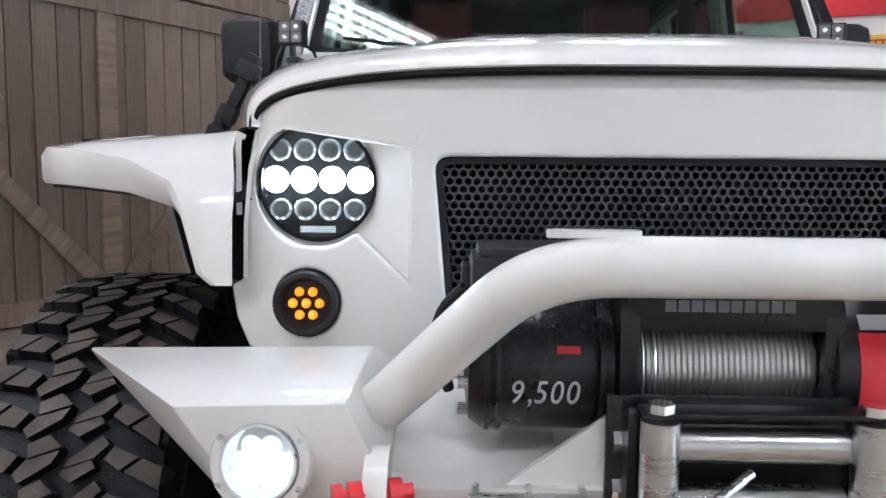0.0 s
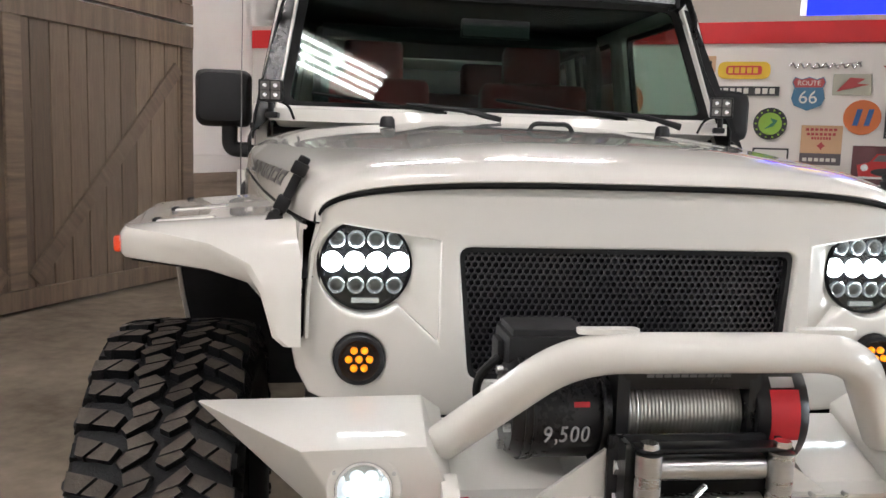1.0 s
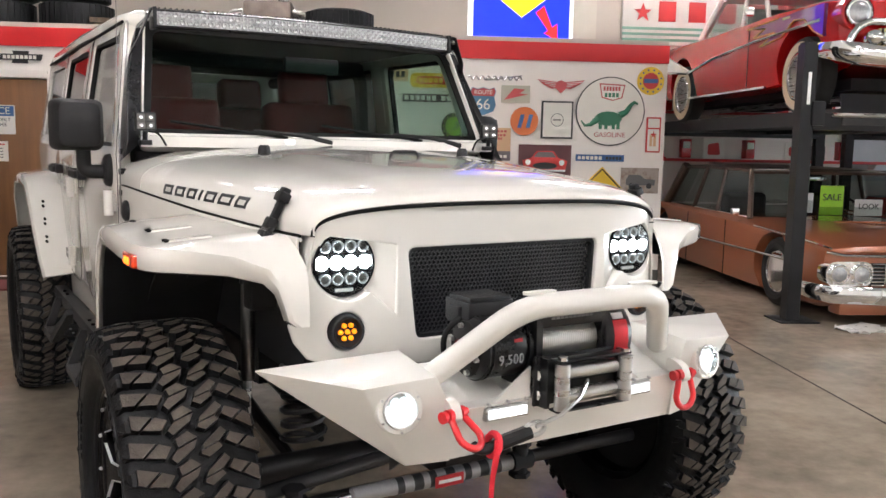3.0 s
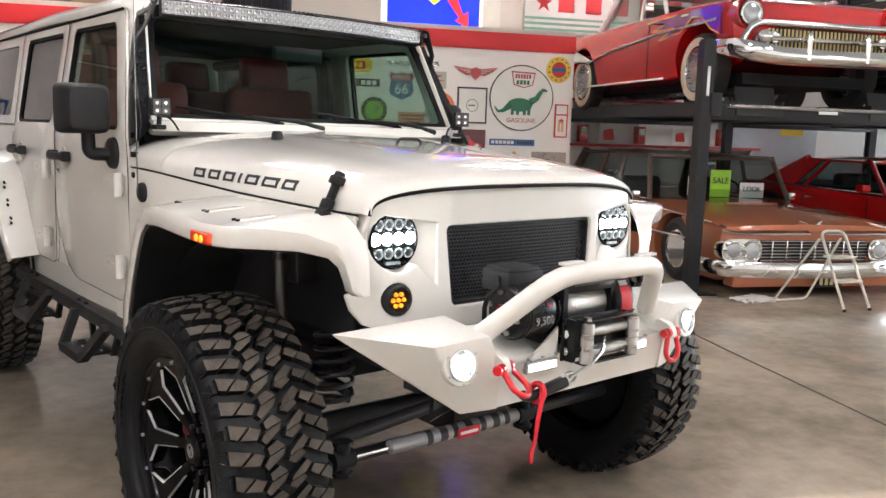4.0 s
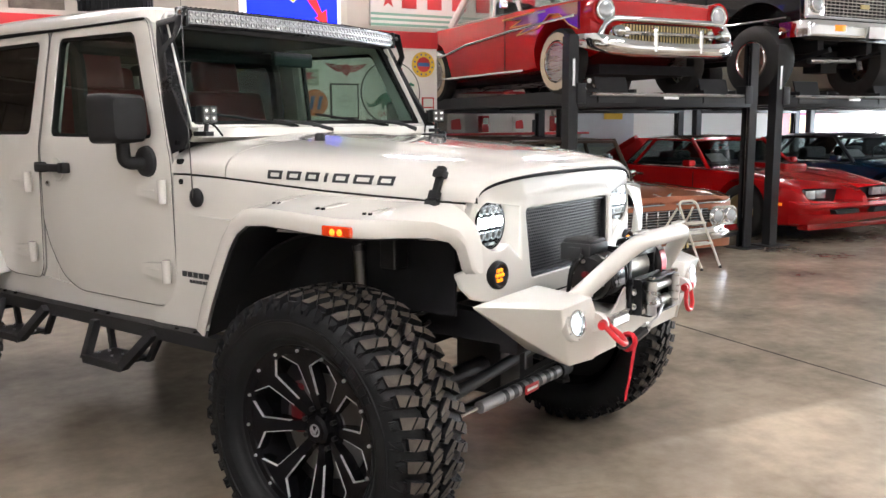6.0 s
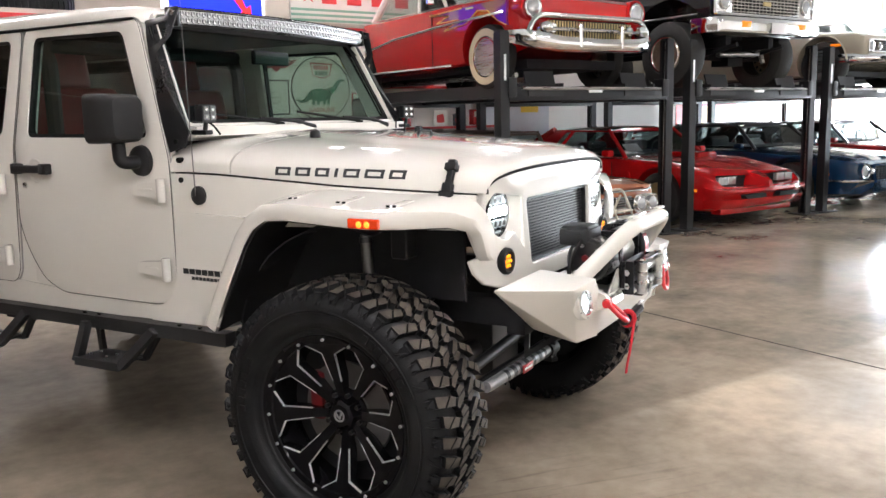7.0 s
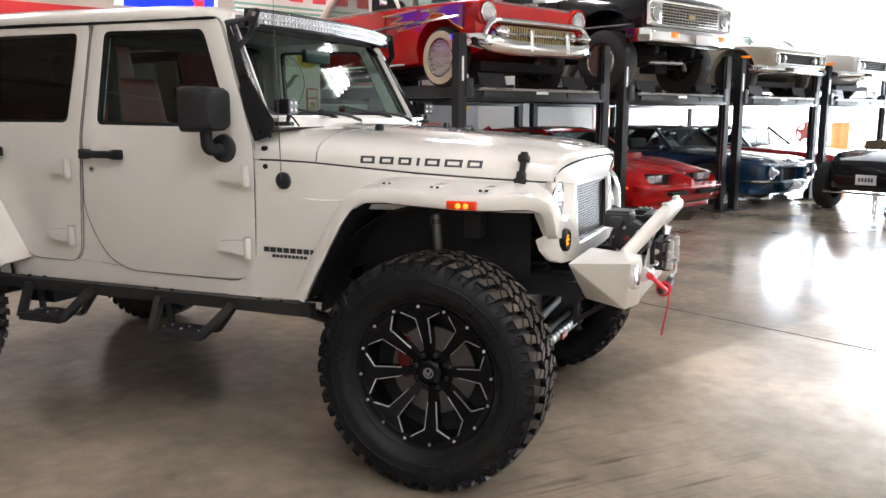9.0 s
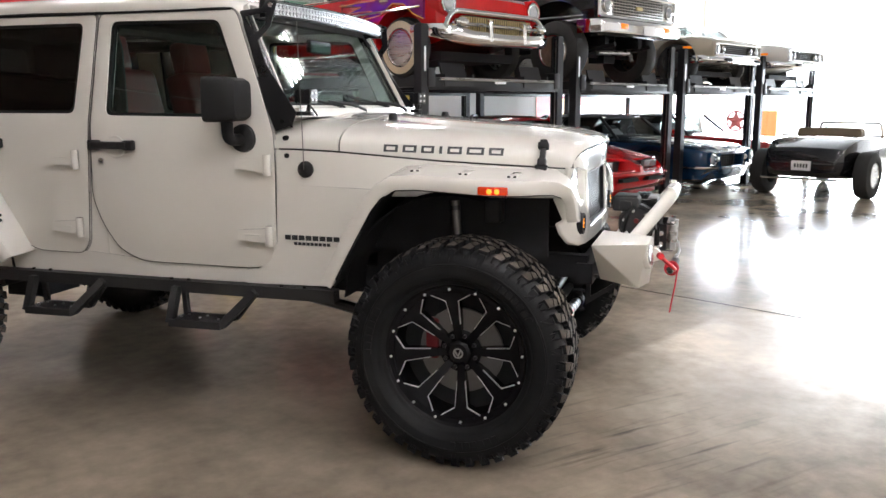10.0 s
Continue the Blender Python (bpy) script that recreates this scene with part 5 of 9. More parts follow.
# roller fairlead
fl_ = thing("fairlead", "four-roller steel fairlead on the bumper front", "fairlead")
for s in (-1, 1):
    bm = prism(B(), rect(-0.725, 0.778, -0.672, 0.902, 0.008), "x", 0.007 + s * 0.122 - 0.004, 0.007 + s * 0.122 + 0.004)
    part("side_plate", bm, BLACK_SATIN, fl_)
    part("upright_roller", rod(B(), (0.007 + s * 0.101, -0.750, 0.782), (0.007 + s * 0.101, -0.750, 0.897), 0.0188, n=20), STEEL, fl_, "bright steel roller")
    part("roller_cap", rod(B(), (0.007 + s * 0.101, -0.750, 0.905), (0.007 + s * 0.101, -0.750, 0.914), 0.013, n=6), CHROME, fl_)
    for z in (0.81, 0.86):
        part("plate_nut", rod(B(), (0.007 + s * 0.127, -0.70, z), (0.007 + s * 0.137, -0.70, z), 0.013, n=6), CHROME, fl_)
for z in (0.808, 0.868):
    part("cross_roller", rod(B(), (-0.075, -0.730, z), (0.09, -0.730, z), 0.0185, n=20), STEEL, fl_, "bright steel roller")
for z in (0.778, 0.902):
    part("cross_bar", bbox((0.007, -0.738, z), (0.235, 0.034, 0.006), 0.002), BLACK_SATIN, fl_)
part("mount_plate", bbox((0.007, -0.690, 0.842), (0.284, 0.008, 0.125), 0.002), BLACK_SATIN, fl_)
# rope end, hook and red pull strap
hk = thing("winch_hook", "black winch hook with red pull strap clipped to the shackle", "hook")
part("rope_end", tube(B(), [(0.0, -0.735, 0.840), (-0.06, -0.776, 0.815), (-0.12, -0.785, 0.785), (-0.19, -0.776, 0.763)], 0.0052, 8), STEEL, hk)
part("thimble", tube(B(), [(-0.19 + 0.028 * math.cos(a), -0.773, 0.758 + 0.016 * math.sin(a)) for a in [2 * math.pi * k / 14 for k in range(14)]], 0.006, 8, closed=True), STEEL, hk)
part("hook_body", tube(B(), arc_path([(-0.205, -0.772, 0.753), (-0.27, -0.765, 0.738), (-0.335, -0.756, 0.722), (-0.35, -0.752, 0.738)], 0.02), [0.018] * 7 + [0.013] * 9, 10), BLACK_SATIN, hk)
strap = [(-0.302, -0.778, 0.752), (-0.306, -0.782, 0.72), (-0.312, -0.776, 0.66), (-0.309, -0.768, 0.61), (-0.315, -0.762, 0.57), (-0.312, -0.758, 0.538)]
bm = B()
ring_loft(bm, [[(x - 0.007 * f, y, z), (x + 0.007 * f, y - 0.003, z), (x + 0.007 * f, y - 0.006, z), (x - 0.007 * f, y - 0.003, z)] for (x, y, z), f in zip(strap, (1.0, 1.0, 0.8, 0.7, 0.75, 0.6))])
part("pull_strap", bm, RED_STRAP, hk, "red webbing strap")
part("strap_loop", tube(B(), [(-0.300 + 0.006 * math.cos(a), -0.760 + 0.024 * math.sin(a), 0.734 + 0.024 * math.cos(a)) for a in [2 * math.pi * k / 12 for k in range(12)]], 0.009, 8, closed=True), RED_STRAP, hk)

# ---------- under the car ----------
ARM_BLACK = mat("suspension_black_paint", (0.022, 0.022, 0.024), 0.38, var=0.2, scale=14, spec=0.45)
DAMPER_GREY = mat("damper_grey_paint", (0.34, 0.34, 0.35), 0.35, metal=0.4, var=0.08)
bm = B()
for s in (-1, 1):
    box(bm, (s * 0.40, 1.98, 0.63), (0.07, 2.94, 0.12))
    box(bm, (s * 0.40, 0.06, 0.742), (0.066, 0.94, 0.10))
    box(bm, (s * 0.40, 0.52, 0.686), (0.074, 0.10, 0.22))
box(bm, (0, -0.40, 0.715), (0.9, 0.07, 0.09))
part("chassis_frame", bm, UNDER, car)
bm = B()
rod(bm, (-0.75, 0, 0.455), (0.75, 0, 0.455), 0.042)
box(bm, (0.12, 0.02, 0.46), (0.26, 0.22, 0.24))
part("front_axle", bev(bm, 0.01), ARM_BLACK, car)
bm = B()
rod(bm, (-0.75, 2.946, 0.455), (0.75, 2.946, 0.455), 0.045)
box(bm, (0, 2.946, 0.46), (0.3, 0.26, 0.28))
part("rear_axle", bm, UNDER, car)
bm = B()
box(bm, (0, 0.9, 0.60), (0.6, 1.4, 0.16))
box(bm, (0, 2.2, 0.58), (0.5, 0.9, 0.14))
part("gearbox_tray", bev(bm, 0.03), UNDER, car)
for s in (-1, 1):
    bm = B()
    pts = [(s * 0.46 + 0.062 * math.cos(a * 0.55), 0.0 + 0.062 * math.sin(a * 0.55), 0.52 + 0.0038 * a) for a in range(0, 100)]
    tube(bm, pts, 0.0085, 6)
    part("coil_spring", bm, ARM_BLACK, car)
    sa = part("shock_absorber", rod(B(), (s * 0.588, 0.122, 0.70), (s * 0.575, 0.150, 1.03), 0.021, n=14), CAST, car, "grey shock absorber")
    part("shock_rod", rod(B(), (s * 0.60, 0.10, 0.42), (s * 0.588, 0.122, 0.70), 0.011, n=10), STEEL, sa)
    part("shock_collar", rod(B(), (s * 0.5766, 0.1466, 0.99), (s * 0.5758, 0.1483, 1.01), 0.025, n=14), ARM_BLACK, sa)
    part("control_arm", tube(B(), [(s * 0.45, -0.02, 0.40), (s * 0.43, 0.5, 0.44), (s * 0.42, 0.95, 0.52)], 0.028, 10), ARM_BLACK, car)
    part("upper_arm", tube(B(), [(s * 0.40, 0.0, 0.55), (s * 0.40, 0.6, 0.62)], 0.02, 8), ARM_BLACK, car)
    # inner wheel arch
    bm = B()
    rows = []
    for a in range(72, 181, 12):
        c = radians(a)
        rows.append([(s * 0.56, -0.36 + 0.47 - 0.47 * math.cos(c) * 1.02, 0.62 + 0.50 * math.sin(c)), (s * 0.80, 0.11 - 0.47 * math.cos(c) * 1.0, 0.62 + 0.455 * math.sin(c))])
    grid(bm, rows)
    part("arch_liner", solidify(bm, 0.006), UNDER, car)
    bm = B()
    box(bm, (s * 0.555, 0.17, 0.98), (0.01, 0.86, 0.36))
    part("inner_wing", bm, UNDER, car)
    bm = B()
    rows = []
    for a in range(0, 181, 12):
        c = radians(a)
        rows.append([(s * 0.50, 2.92 - 0.56 * math.cos(c), 0.62 + 0.52 * math.sin(c)), (s * 0.80, 2.92 - 0.56 * math.cos(c), 0.62 + 0.48 * math.sin(c))])
    grid(bm, rows)
    part("rear_arch_liner", solidify(bm, 0.006), UNDER, car)
    part("reservoir", bbox((s * 0.60, -0.035, 1.0), (0.08, 0.068, 0.105), 0.012, 3), BLACK_PLASTIC, car)
    # triangular frame-end bracket under the bumper
    bm = holed(B(), [(-0.60, 0.70), (-0.40, 0.70), (-0.40, 0.56)], [[(-0.55, 0.685), (-0.42, 0.685), (-0.42, 0.60)]], "x", s * 0.37, s * 0.378)
    part("skid_bracket", bm, ARM_BLACK, car)
bm = B()
part("tie_rod", rod(B(), (-0.72, -0.16, 0.40), (0.72, -0.16, 0.40), 0.022, n=12), ARM_BLACK, car)
part("drag_link", rod(B(), (-0.66, -0.17, 0.46), (0.45, -0.22, 0.60), 0.022, n=12), ARM_BLACK, car)
dm = part("steering_damper", rod(B(), (-0.42, -0.262, 0.446), (0.10, -0.292, 0.458), 0.0225, n=20), DAMPER_GREY, car, "silver steering damper under the bumper")
part("damper_rod", rod(B(), (-0.56, -0.254, 0.4428), (-0.42, -0.262, 0.446), 0.008, n=10), CHROME, dm)
part("damper_sleeve", rod(B(), (-0.30, -0.2689, 0.4488), (0.08, -0.2908, 0.4575), 0.0240, n=20), DAMPER_GREY, dm)
for k in range(7):
    f = k / 7
    p0 = Vector((-0.29, -0.2695, 0.449)).lerp(Vector((0.07, -0.2902, 0.4573)), f + (0.03 if k > 3 else 0.0))
    part("damper_bar", rod(B(), p0, p0 + Vector((0.030 if k % 2 else 0.022, -0.0015, 0.0006)), 0.0246, n=20), LETTER, dm)
part("damper_label", bbox((-0.13, -0.305, 0.450), (0.095, 0.004, 0.034), 0.001), RED_LABEL, dm)
part("label_line", bbox((-0.13, -0.308, 0.450), (0.075, 0.003, 0.010), 0.001), WHITE_LABEL, dm)
for x, y, z in ((-0.585, -0.25, 0.442), (0.13, -0.294, 0.459)):
    bm = B()
    rod(bm, (x, y, z - 0.05), (x, y, z + 0.05), 0.024, n=12)
    rod(bm, (x - 0.035, y, z), (x + 0.035, y, z), 0.030, n=12)
    for a in (-0.05, 0.045):
        rod(bm, (x, y, z + a), (x, y, z + a + 0.012), 0.034, n=6)
    part("rod_end", bm, UNDER, dm)

# ---------- the garage ----------
FLOOR = mat("polished_concrete", (0.226, 0.190, 0.147), 0.17, var=0.6, scale=0.9, fine=9, rvar=0.25, spec=0.16)
fn = FLOOR.node_tree.nodes
for nd in list(fn):
    if nd.type == "TEX_NOISE":
        nd.inputs["Detail"].default_value, nd.inputs["Roughness"].default_value = 7, 0.6


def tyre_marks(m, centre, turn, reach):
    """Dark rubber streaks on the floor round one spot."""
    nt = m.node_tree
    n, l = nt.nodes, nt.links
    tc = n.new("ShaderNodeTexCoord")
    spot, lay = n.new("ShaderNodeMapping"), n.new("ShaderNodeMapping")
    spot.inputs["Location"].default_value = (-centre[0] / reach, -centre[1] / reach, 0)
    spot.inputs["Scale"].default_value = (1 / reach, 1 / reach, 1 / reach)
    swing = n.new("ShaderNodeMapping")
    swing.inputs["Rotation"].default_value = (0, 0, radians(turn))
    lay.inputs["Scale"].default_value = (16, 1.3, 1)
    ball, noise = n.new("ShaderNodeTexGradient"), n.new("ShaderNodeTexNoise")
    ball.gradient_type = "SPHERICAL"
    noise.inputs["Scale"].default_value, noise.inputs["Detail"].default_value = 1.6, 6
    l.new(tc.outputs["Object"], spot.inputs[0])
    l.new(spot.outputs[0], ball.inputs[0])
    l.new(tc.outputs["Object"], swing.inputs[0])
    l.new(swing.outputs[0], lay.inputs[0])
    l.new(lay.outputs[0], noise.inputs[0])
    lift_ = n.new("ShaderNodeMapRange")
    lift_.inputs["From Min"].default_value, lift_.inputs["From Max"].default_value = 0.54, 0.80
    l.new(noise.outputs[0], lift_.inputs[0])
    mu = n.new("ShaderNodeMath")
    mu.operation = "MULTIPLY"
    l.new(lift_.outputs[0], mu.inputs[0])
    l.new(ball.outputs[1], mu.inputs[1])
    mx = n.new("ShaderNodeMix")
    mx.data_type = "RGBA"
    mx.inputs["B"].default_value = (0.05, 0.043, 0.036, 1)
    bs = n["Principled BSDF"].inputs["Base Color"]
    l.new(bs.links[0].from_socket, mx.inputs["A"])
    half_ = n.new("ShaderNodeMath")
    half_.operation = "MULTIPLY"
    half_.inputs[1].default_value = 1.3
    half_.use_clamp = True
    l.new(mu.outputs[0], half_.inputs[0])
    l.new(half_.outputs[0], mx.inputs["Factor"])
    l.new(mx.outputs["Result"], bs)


def floor_tone_and_light(m, u, v, amount):
    """Base colour raised on one side of a line, fading along it; also carries painted light."""
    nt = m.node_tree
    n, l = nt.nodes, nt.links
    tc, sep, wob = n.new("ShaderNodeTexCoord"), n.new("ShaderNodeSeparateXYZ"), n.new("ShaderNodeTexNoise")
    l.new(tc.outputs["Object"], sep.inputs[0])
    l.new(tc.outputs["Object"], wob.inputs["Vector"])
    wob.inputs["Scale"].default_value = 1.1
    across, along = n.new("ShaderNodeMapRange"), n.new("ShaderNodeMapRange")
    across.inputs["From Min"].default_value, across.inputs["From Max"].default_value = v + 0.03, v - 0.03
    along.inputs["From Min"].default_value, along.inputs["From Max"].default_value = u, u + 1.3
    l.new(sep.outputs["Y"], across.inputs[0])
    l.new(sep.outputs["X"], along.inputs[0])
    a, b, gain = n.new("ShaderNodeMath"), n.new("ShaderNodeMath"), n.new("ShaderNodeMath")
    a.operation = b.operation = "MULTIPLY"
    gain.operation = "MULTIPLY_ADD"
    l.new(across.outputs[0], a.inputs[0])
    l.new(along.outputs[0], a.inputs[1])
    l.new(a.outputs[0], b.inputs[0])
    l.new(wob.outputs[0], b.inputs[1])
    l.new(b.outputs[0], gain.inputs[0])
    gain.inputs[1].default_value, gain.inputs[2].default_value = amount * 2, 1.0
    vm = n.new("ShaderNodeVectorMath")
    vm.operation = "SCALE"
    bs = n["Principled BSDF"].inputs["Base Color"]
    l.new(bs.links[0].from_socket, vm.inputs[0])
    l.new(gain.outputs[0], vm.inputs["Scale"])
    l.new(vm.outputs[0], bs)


# paler colour on the near side of a straight line at v -0.08
floor_tone_and_light(FLOOR, -0.2, -0.08, 0.38)
# light painted into the floor colour: dark left of the car, brighter rightwards
floor_tone_and_light(FLOOR, -1.6, 20, 0.19)
floor_tone_and_light(FLOOR, 0.6, 20, 0.22)
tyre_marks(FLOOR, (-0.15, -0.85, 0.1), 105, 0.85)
WALL = mat("painted_wall", (0.80, 0.765, 0.72), 0.6, var=0.05, scale=1.5, bump=0.04, bump_scale=120)
WALL_UP = mat("upper_wall_beige", (0.52, 0.47, 0.41), 0.7, var=0.08, scale=1.2, bump=0.06, bump_scale=90)
RED_BAND = mat("red_band_paint", (0.58, 0.018, 0.022), 0.45, var=0.06)
BARN = mat("barn_wood", (0.150, 0.108, 0.074), 0.75, var=0.4, scale=3, fine=60, stretch=(9, 9, 0.8), bump=0.25, bump_scale=30, random_var=0.28, stain=(0.068, 0.053, 0.040), stain_amount=0.5, stain_scale=2.5)
WAINSCOT = mat("wainscot_wood", (0.225, 0.172, 0.125), 0.75, var=0.35, scale=3, fine=60, stretch=(9, 0.8, 9), bump=0.25, bump_scale=30, random_var=0.2, stain=(0.12, 0.09, 0.066), stain_amount=0.5, stain_scale=2.5)
DOOR_WOOD = mat("brown_door", (0.165, 0.075, 0.028), 0.45, var=0.25, scale=2.5, fine=50, stretch=(8, 8, 0.6), coat=0.2)
CEIL_METAL = mat("ceiling_metal", (0.40, 0.40, 0.40), 0.55, var=0.12, scale=0.8)
POST = mat("lift_black_paint", (0.013, 0.013, 0.015), 0.4, var=0.25, scale=5, spec=0.3)
DECK = mat("lift_deck", (0.022, 0.022, 0.023), 0.5, var=0.3, spec=0.35)
BASEBOARD = mat("baseboard_grey", (0.12, 0.115, 0.105), 0.6)
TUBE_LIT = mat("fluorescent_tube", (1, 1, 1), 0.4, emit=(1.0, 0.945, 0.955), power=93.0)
FIXTURE = mat("lamp_sheet_metal", (0.78, 0.78, 0.76), 0.4, var=0.03)
DAY = mat("daylight_backdrop", (1, 1, 1), 0.9, emit=(0.96, 0.98, 1.0), power=3.0)
ASPHALT = mat("outside_paving", (0.30, 0.29, 0.27), 0.8, var=0.2, scale=0.7)

UL, UR, VF, VO, VB = -4.65, 19.0, -8.0, 6.1, 8.85


def wallbox(name, u0, u1, v0, v1, z0, z1, material, label=""):
    return solid(name, box(B(), ((u0 + u1) / 2, (v0 + v1) / 2, (z0 + z1) / 2), (u1 - u0, v1 - v0, z1 - z0)), material, label, "wall", ROOM, kind="structure")


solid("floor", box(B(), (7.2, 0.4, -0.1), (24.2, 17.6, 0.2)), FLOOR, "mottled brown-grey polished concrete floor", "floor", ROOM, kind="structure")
solid("ground", box(B(), (69.3, 0.4, -0.12), (100, 160, 0.2)), ASPHALT, "pale paving outside the open door", "ground", ROOM, kind="structure")
bm = B()
for a, b in (((2.492, -7.9), (2.492, 8.8)), ((-4.5, -2.6), (18.9, -2.6)), ((8.6, -7.9), (8.6, 8.8)), ((14.6, -7.9), (14.6, 8.8))):
    d = (0.011, b[1] - a[1], 0.002) if a[0] == b[0] else (b[0] - a[0], 0.011, 0.002)
    box(bm, ((a[0] + b[0]) / 2, (a[1] + b[1]) / 2, 0.0015), d)
solid("floor_joint", bm, mat("joint_dark", (0.05, 0.042, 0.034), 0.9, spec=0.1), "dark saw-cut joints in the floor", "joint", ROOM, kind="structure")
# side wall with the sliding barn door, back, front, end
wallbox("wall_side", UL - 0.2, UL, VF, VB + 0.2, 0, CEIL, WALL, "white painted side wall")
wallbox("wall_back", UL, UR, VB, VB + 0.2, 0, CEIL, WALL_UP, "beige back wall behind the lifts")
wallbox("wall_front", UL, UR, VF - 0.2, VF, 0, CEIL, WALL, "white painted wall")
bm = holed(B(), rect(VF, 0.0, VB, CEIL), [rect(-4.0, 0.001, 8.72, 4.0)], "x", UR, UR + 0.25)
solid("wall_end", bm, WALL, "end wall with a wide open door", "wall", ROOM, kind="structure")
# lower back wall, painted white up to the shelf
wallbox("wall_back_lower", 3.0, UR, VB - 0.03, VB, 0.0, 2.45, WALL, "white lower part of the back wall")
# ceiling of folded metal sheet
bm = B()
rows = []
n = int((UR - UL) / 0.07)
for v in (VF, VB):
    rows.append([(UL + k * 0.07, v, CEIL + (0.04 if (k // 2) % 2 else 0.0)) for k in range(n + 1)])
grid(bm, rows)
solidify(bm, 0.01)
solid("ceiling", bm, CEIL_METAL, "ribbed metal ceiling", "ceiling", ROOM, kind="structure", sharp=10)
# office box with the signs
bm = holed(B(), rect(UL, 0.0, 2.85, 2.49), [rect(-4.40, 0.001, -3.46, 2.0)], "y", VO, VO + 0.15)
solid("wall_office", bm, WALL, "white office wall hung with signs", "wall", ROOM, kind="structure")
wallbox("wall_office_side", 2.70, 2.85, VO + 0.15, VB - 0.03, 0, 2.49, WALL, "white office side wall")
solid("office_roof", box(B(), (-0.90, (VO + VB) / 2, 2.515), (7.50, VB - VO, 0.05)), WALL_UP, "flat office roof used for storage", "roof", ROOM, kind="structure")
wallbox("wall_office_back", UL, 2.70, VB - 0.05, VB - 0.03, 0, 2.49, WALL)
bm = bbox((-0.895, VO - 0.012, 2.40), (7.50, 0.022, 0.185), 0.003)
solid("trim_band", bm, RED_BAND, "red painted band along the top of the office wall", "trim", ROOM, kind="structure")
bm = bbox((-0.28, VO - 0.008, 0.06), (6.26, 0.014, 0.12), 0.003)
solid("baseboard", bm, BASEBOARD, "grey baseboard", "baseboard", ROOM, kind="structure")
# brown door with its frame
dr = thing("door_1", "brown wooden door with notices, closed", "door", ROOM, kind="structure")
part("door_leaf", bbox((-3.93, VO + 0.04, 1.0), (0.92, 0.045, 1.98), 0.004), DOOR_WOOD, dr)
for a, b in (((-4.435, VO - 0.006, 1.02), (0.075, 0.05, 2.04)), ((-3.425, VO - 0.006, 1.02), (0.075, 0.05, 2.04)), ((-3.93, VO - 0.006, 2.038), (0.935, 0.05, 0.075))):
    part("door_frame", bbox(a, b, 0.005), WALL, dr)
bm = B()
rod(bm, (-3.54, VO + 0.015, 1.0), (-3.54, VO - 0.05, 1.0), 0.012)
revolve(bm, [(VO - 0.05, 0.015), (VO - 0.065, 0.03), (VO - 0.09, 0.03), (VO - 0.1, 0.012)], "y", 16)
bm.verts.ensure_lookup_table()
bmesh.ops.translate(bm, vec=(-3.54, 0, 1.0), verts=bm.verts[28:])
part("door_knob", bm, STEEL, dr)

# sliding barn door on the side wall
bd = thing("barn_door", "sliding barn door of weathered brown planks with cross braces", "barn door", ROOM)
U0 = UL + 0.06
PL = 0.192


def plank_mesh(w, h, d=0.03):
    return mesh_of("plank", bev(box(B(), (0, 0, 0), (d, w - 0.008, h)), 0.004, 1), BARN)


v = 2.05 - 6 * PL
top, bot = 2.17, 0.04
pm = plank_mesh(PL, top - bot + 0.02)
k = 0
vv = 4.90 - PL / 2
while vv > -1.2:
    o = new("plank", pm)
    o.parent = bd
    o.matrix_basis = Matrix.Translation((U0 + random.uniform(-0.002, 0.002), vv, (top + bot) / 2))
    vv -= PL
pm2 = plank_mesh(PL, 1.05)
vv = 4.90 - PL / 2
while vv > -1.2:
    o = new("plank", pm2)
    o.parent = bd
    o.matrix_basis = Matrix.Translation((U0, vv, 2.98))
    vv -= PL


def board(v0, z0, v1, z1, w, d=0.03, off=0.03):
    L = math.hypot(v1 - v0, z1 - z0)
    bm = bev(box(B(), (0, 0, 0), (d, L, w)), 0.004, 1)
    m = Matrix.Translation((U0 + off, (v0 + v1) / 2, (z0 + z1) / 2)) @ Matrix.Rotation(math.atan2(z1 - z0, v1 - v0), 4, "X")
    return part("brace_board", bm, BARN, bd, m=m)


for z, w in ((2.26, 0.20), (2.47, 0.17), (3.42, 0.18), (0.10, 0.15)):
    board(-1.2, z, 4.91, z, w)
for a in (4.82, 2.80, 0.80):
    board(a, 0.18, a, 2.16, 0.16)
    board(a, 2.56, a, 3.33, 0.16)
board(2.95, 0.24, 4.69, 1.96, 0.13, off=0.031)
board(2.67, 0.24, 0.95, 1.96, 0.13, off=0.031)
board(2.95, 3.26, 4.69, 2.60, 0.13, off=0.031)
board(2.67, 3.26, 0.95, 2.60, 0.13, off=0.031)
# wood dado on the side wall next to the door
dd = thing("wainscot", "weathered wood wainscot panel with a white ledge", "panelling", ROOM, kind="structure")
for j in range(5):
    part("plank", bev(box(B(), (UL + 0.02, 5.50, 0.16 + j * 0.165), (0.03, 1.05, 0.157)), 0.004, 1), WAINSCOT, dd)
part("cap_board", bbox((UL + 0.03, 5.50, 0.94), (0.05, 1.08, 0.10), 0.004), WAINSCOT, dd)
part("end_board", bbox((UL + 0.034, 5.93, 0.46), (0.045, 0.11, 0.90), 0.004), WAINSCOT, dd)
part("ledge", bbox((UL + 0.012, 5.50, 1.17), (0.022, 1.12, 0.02), 0.003), WALL, dd)

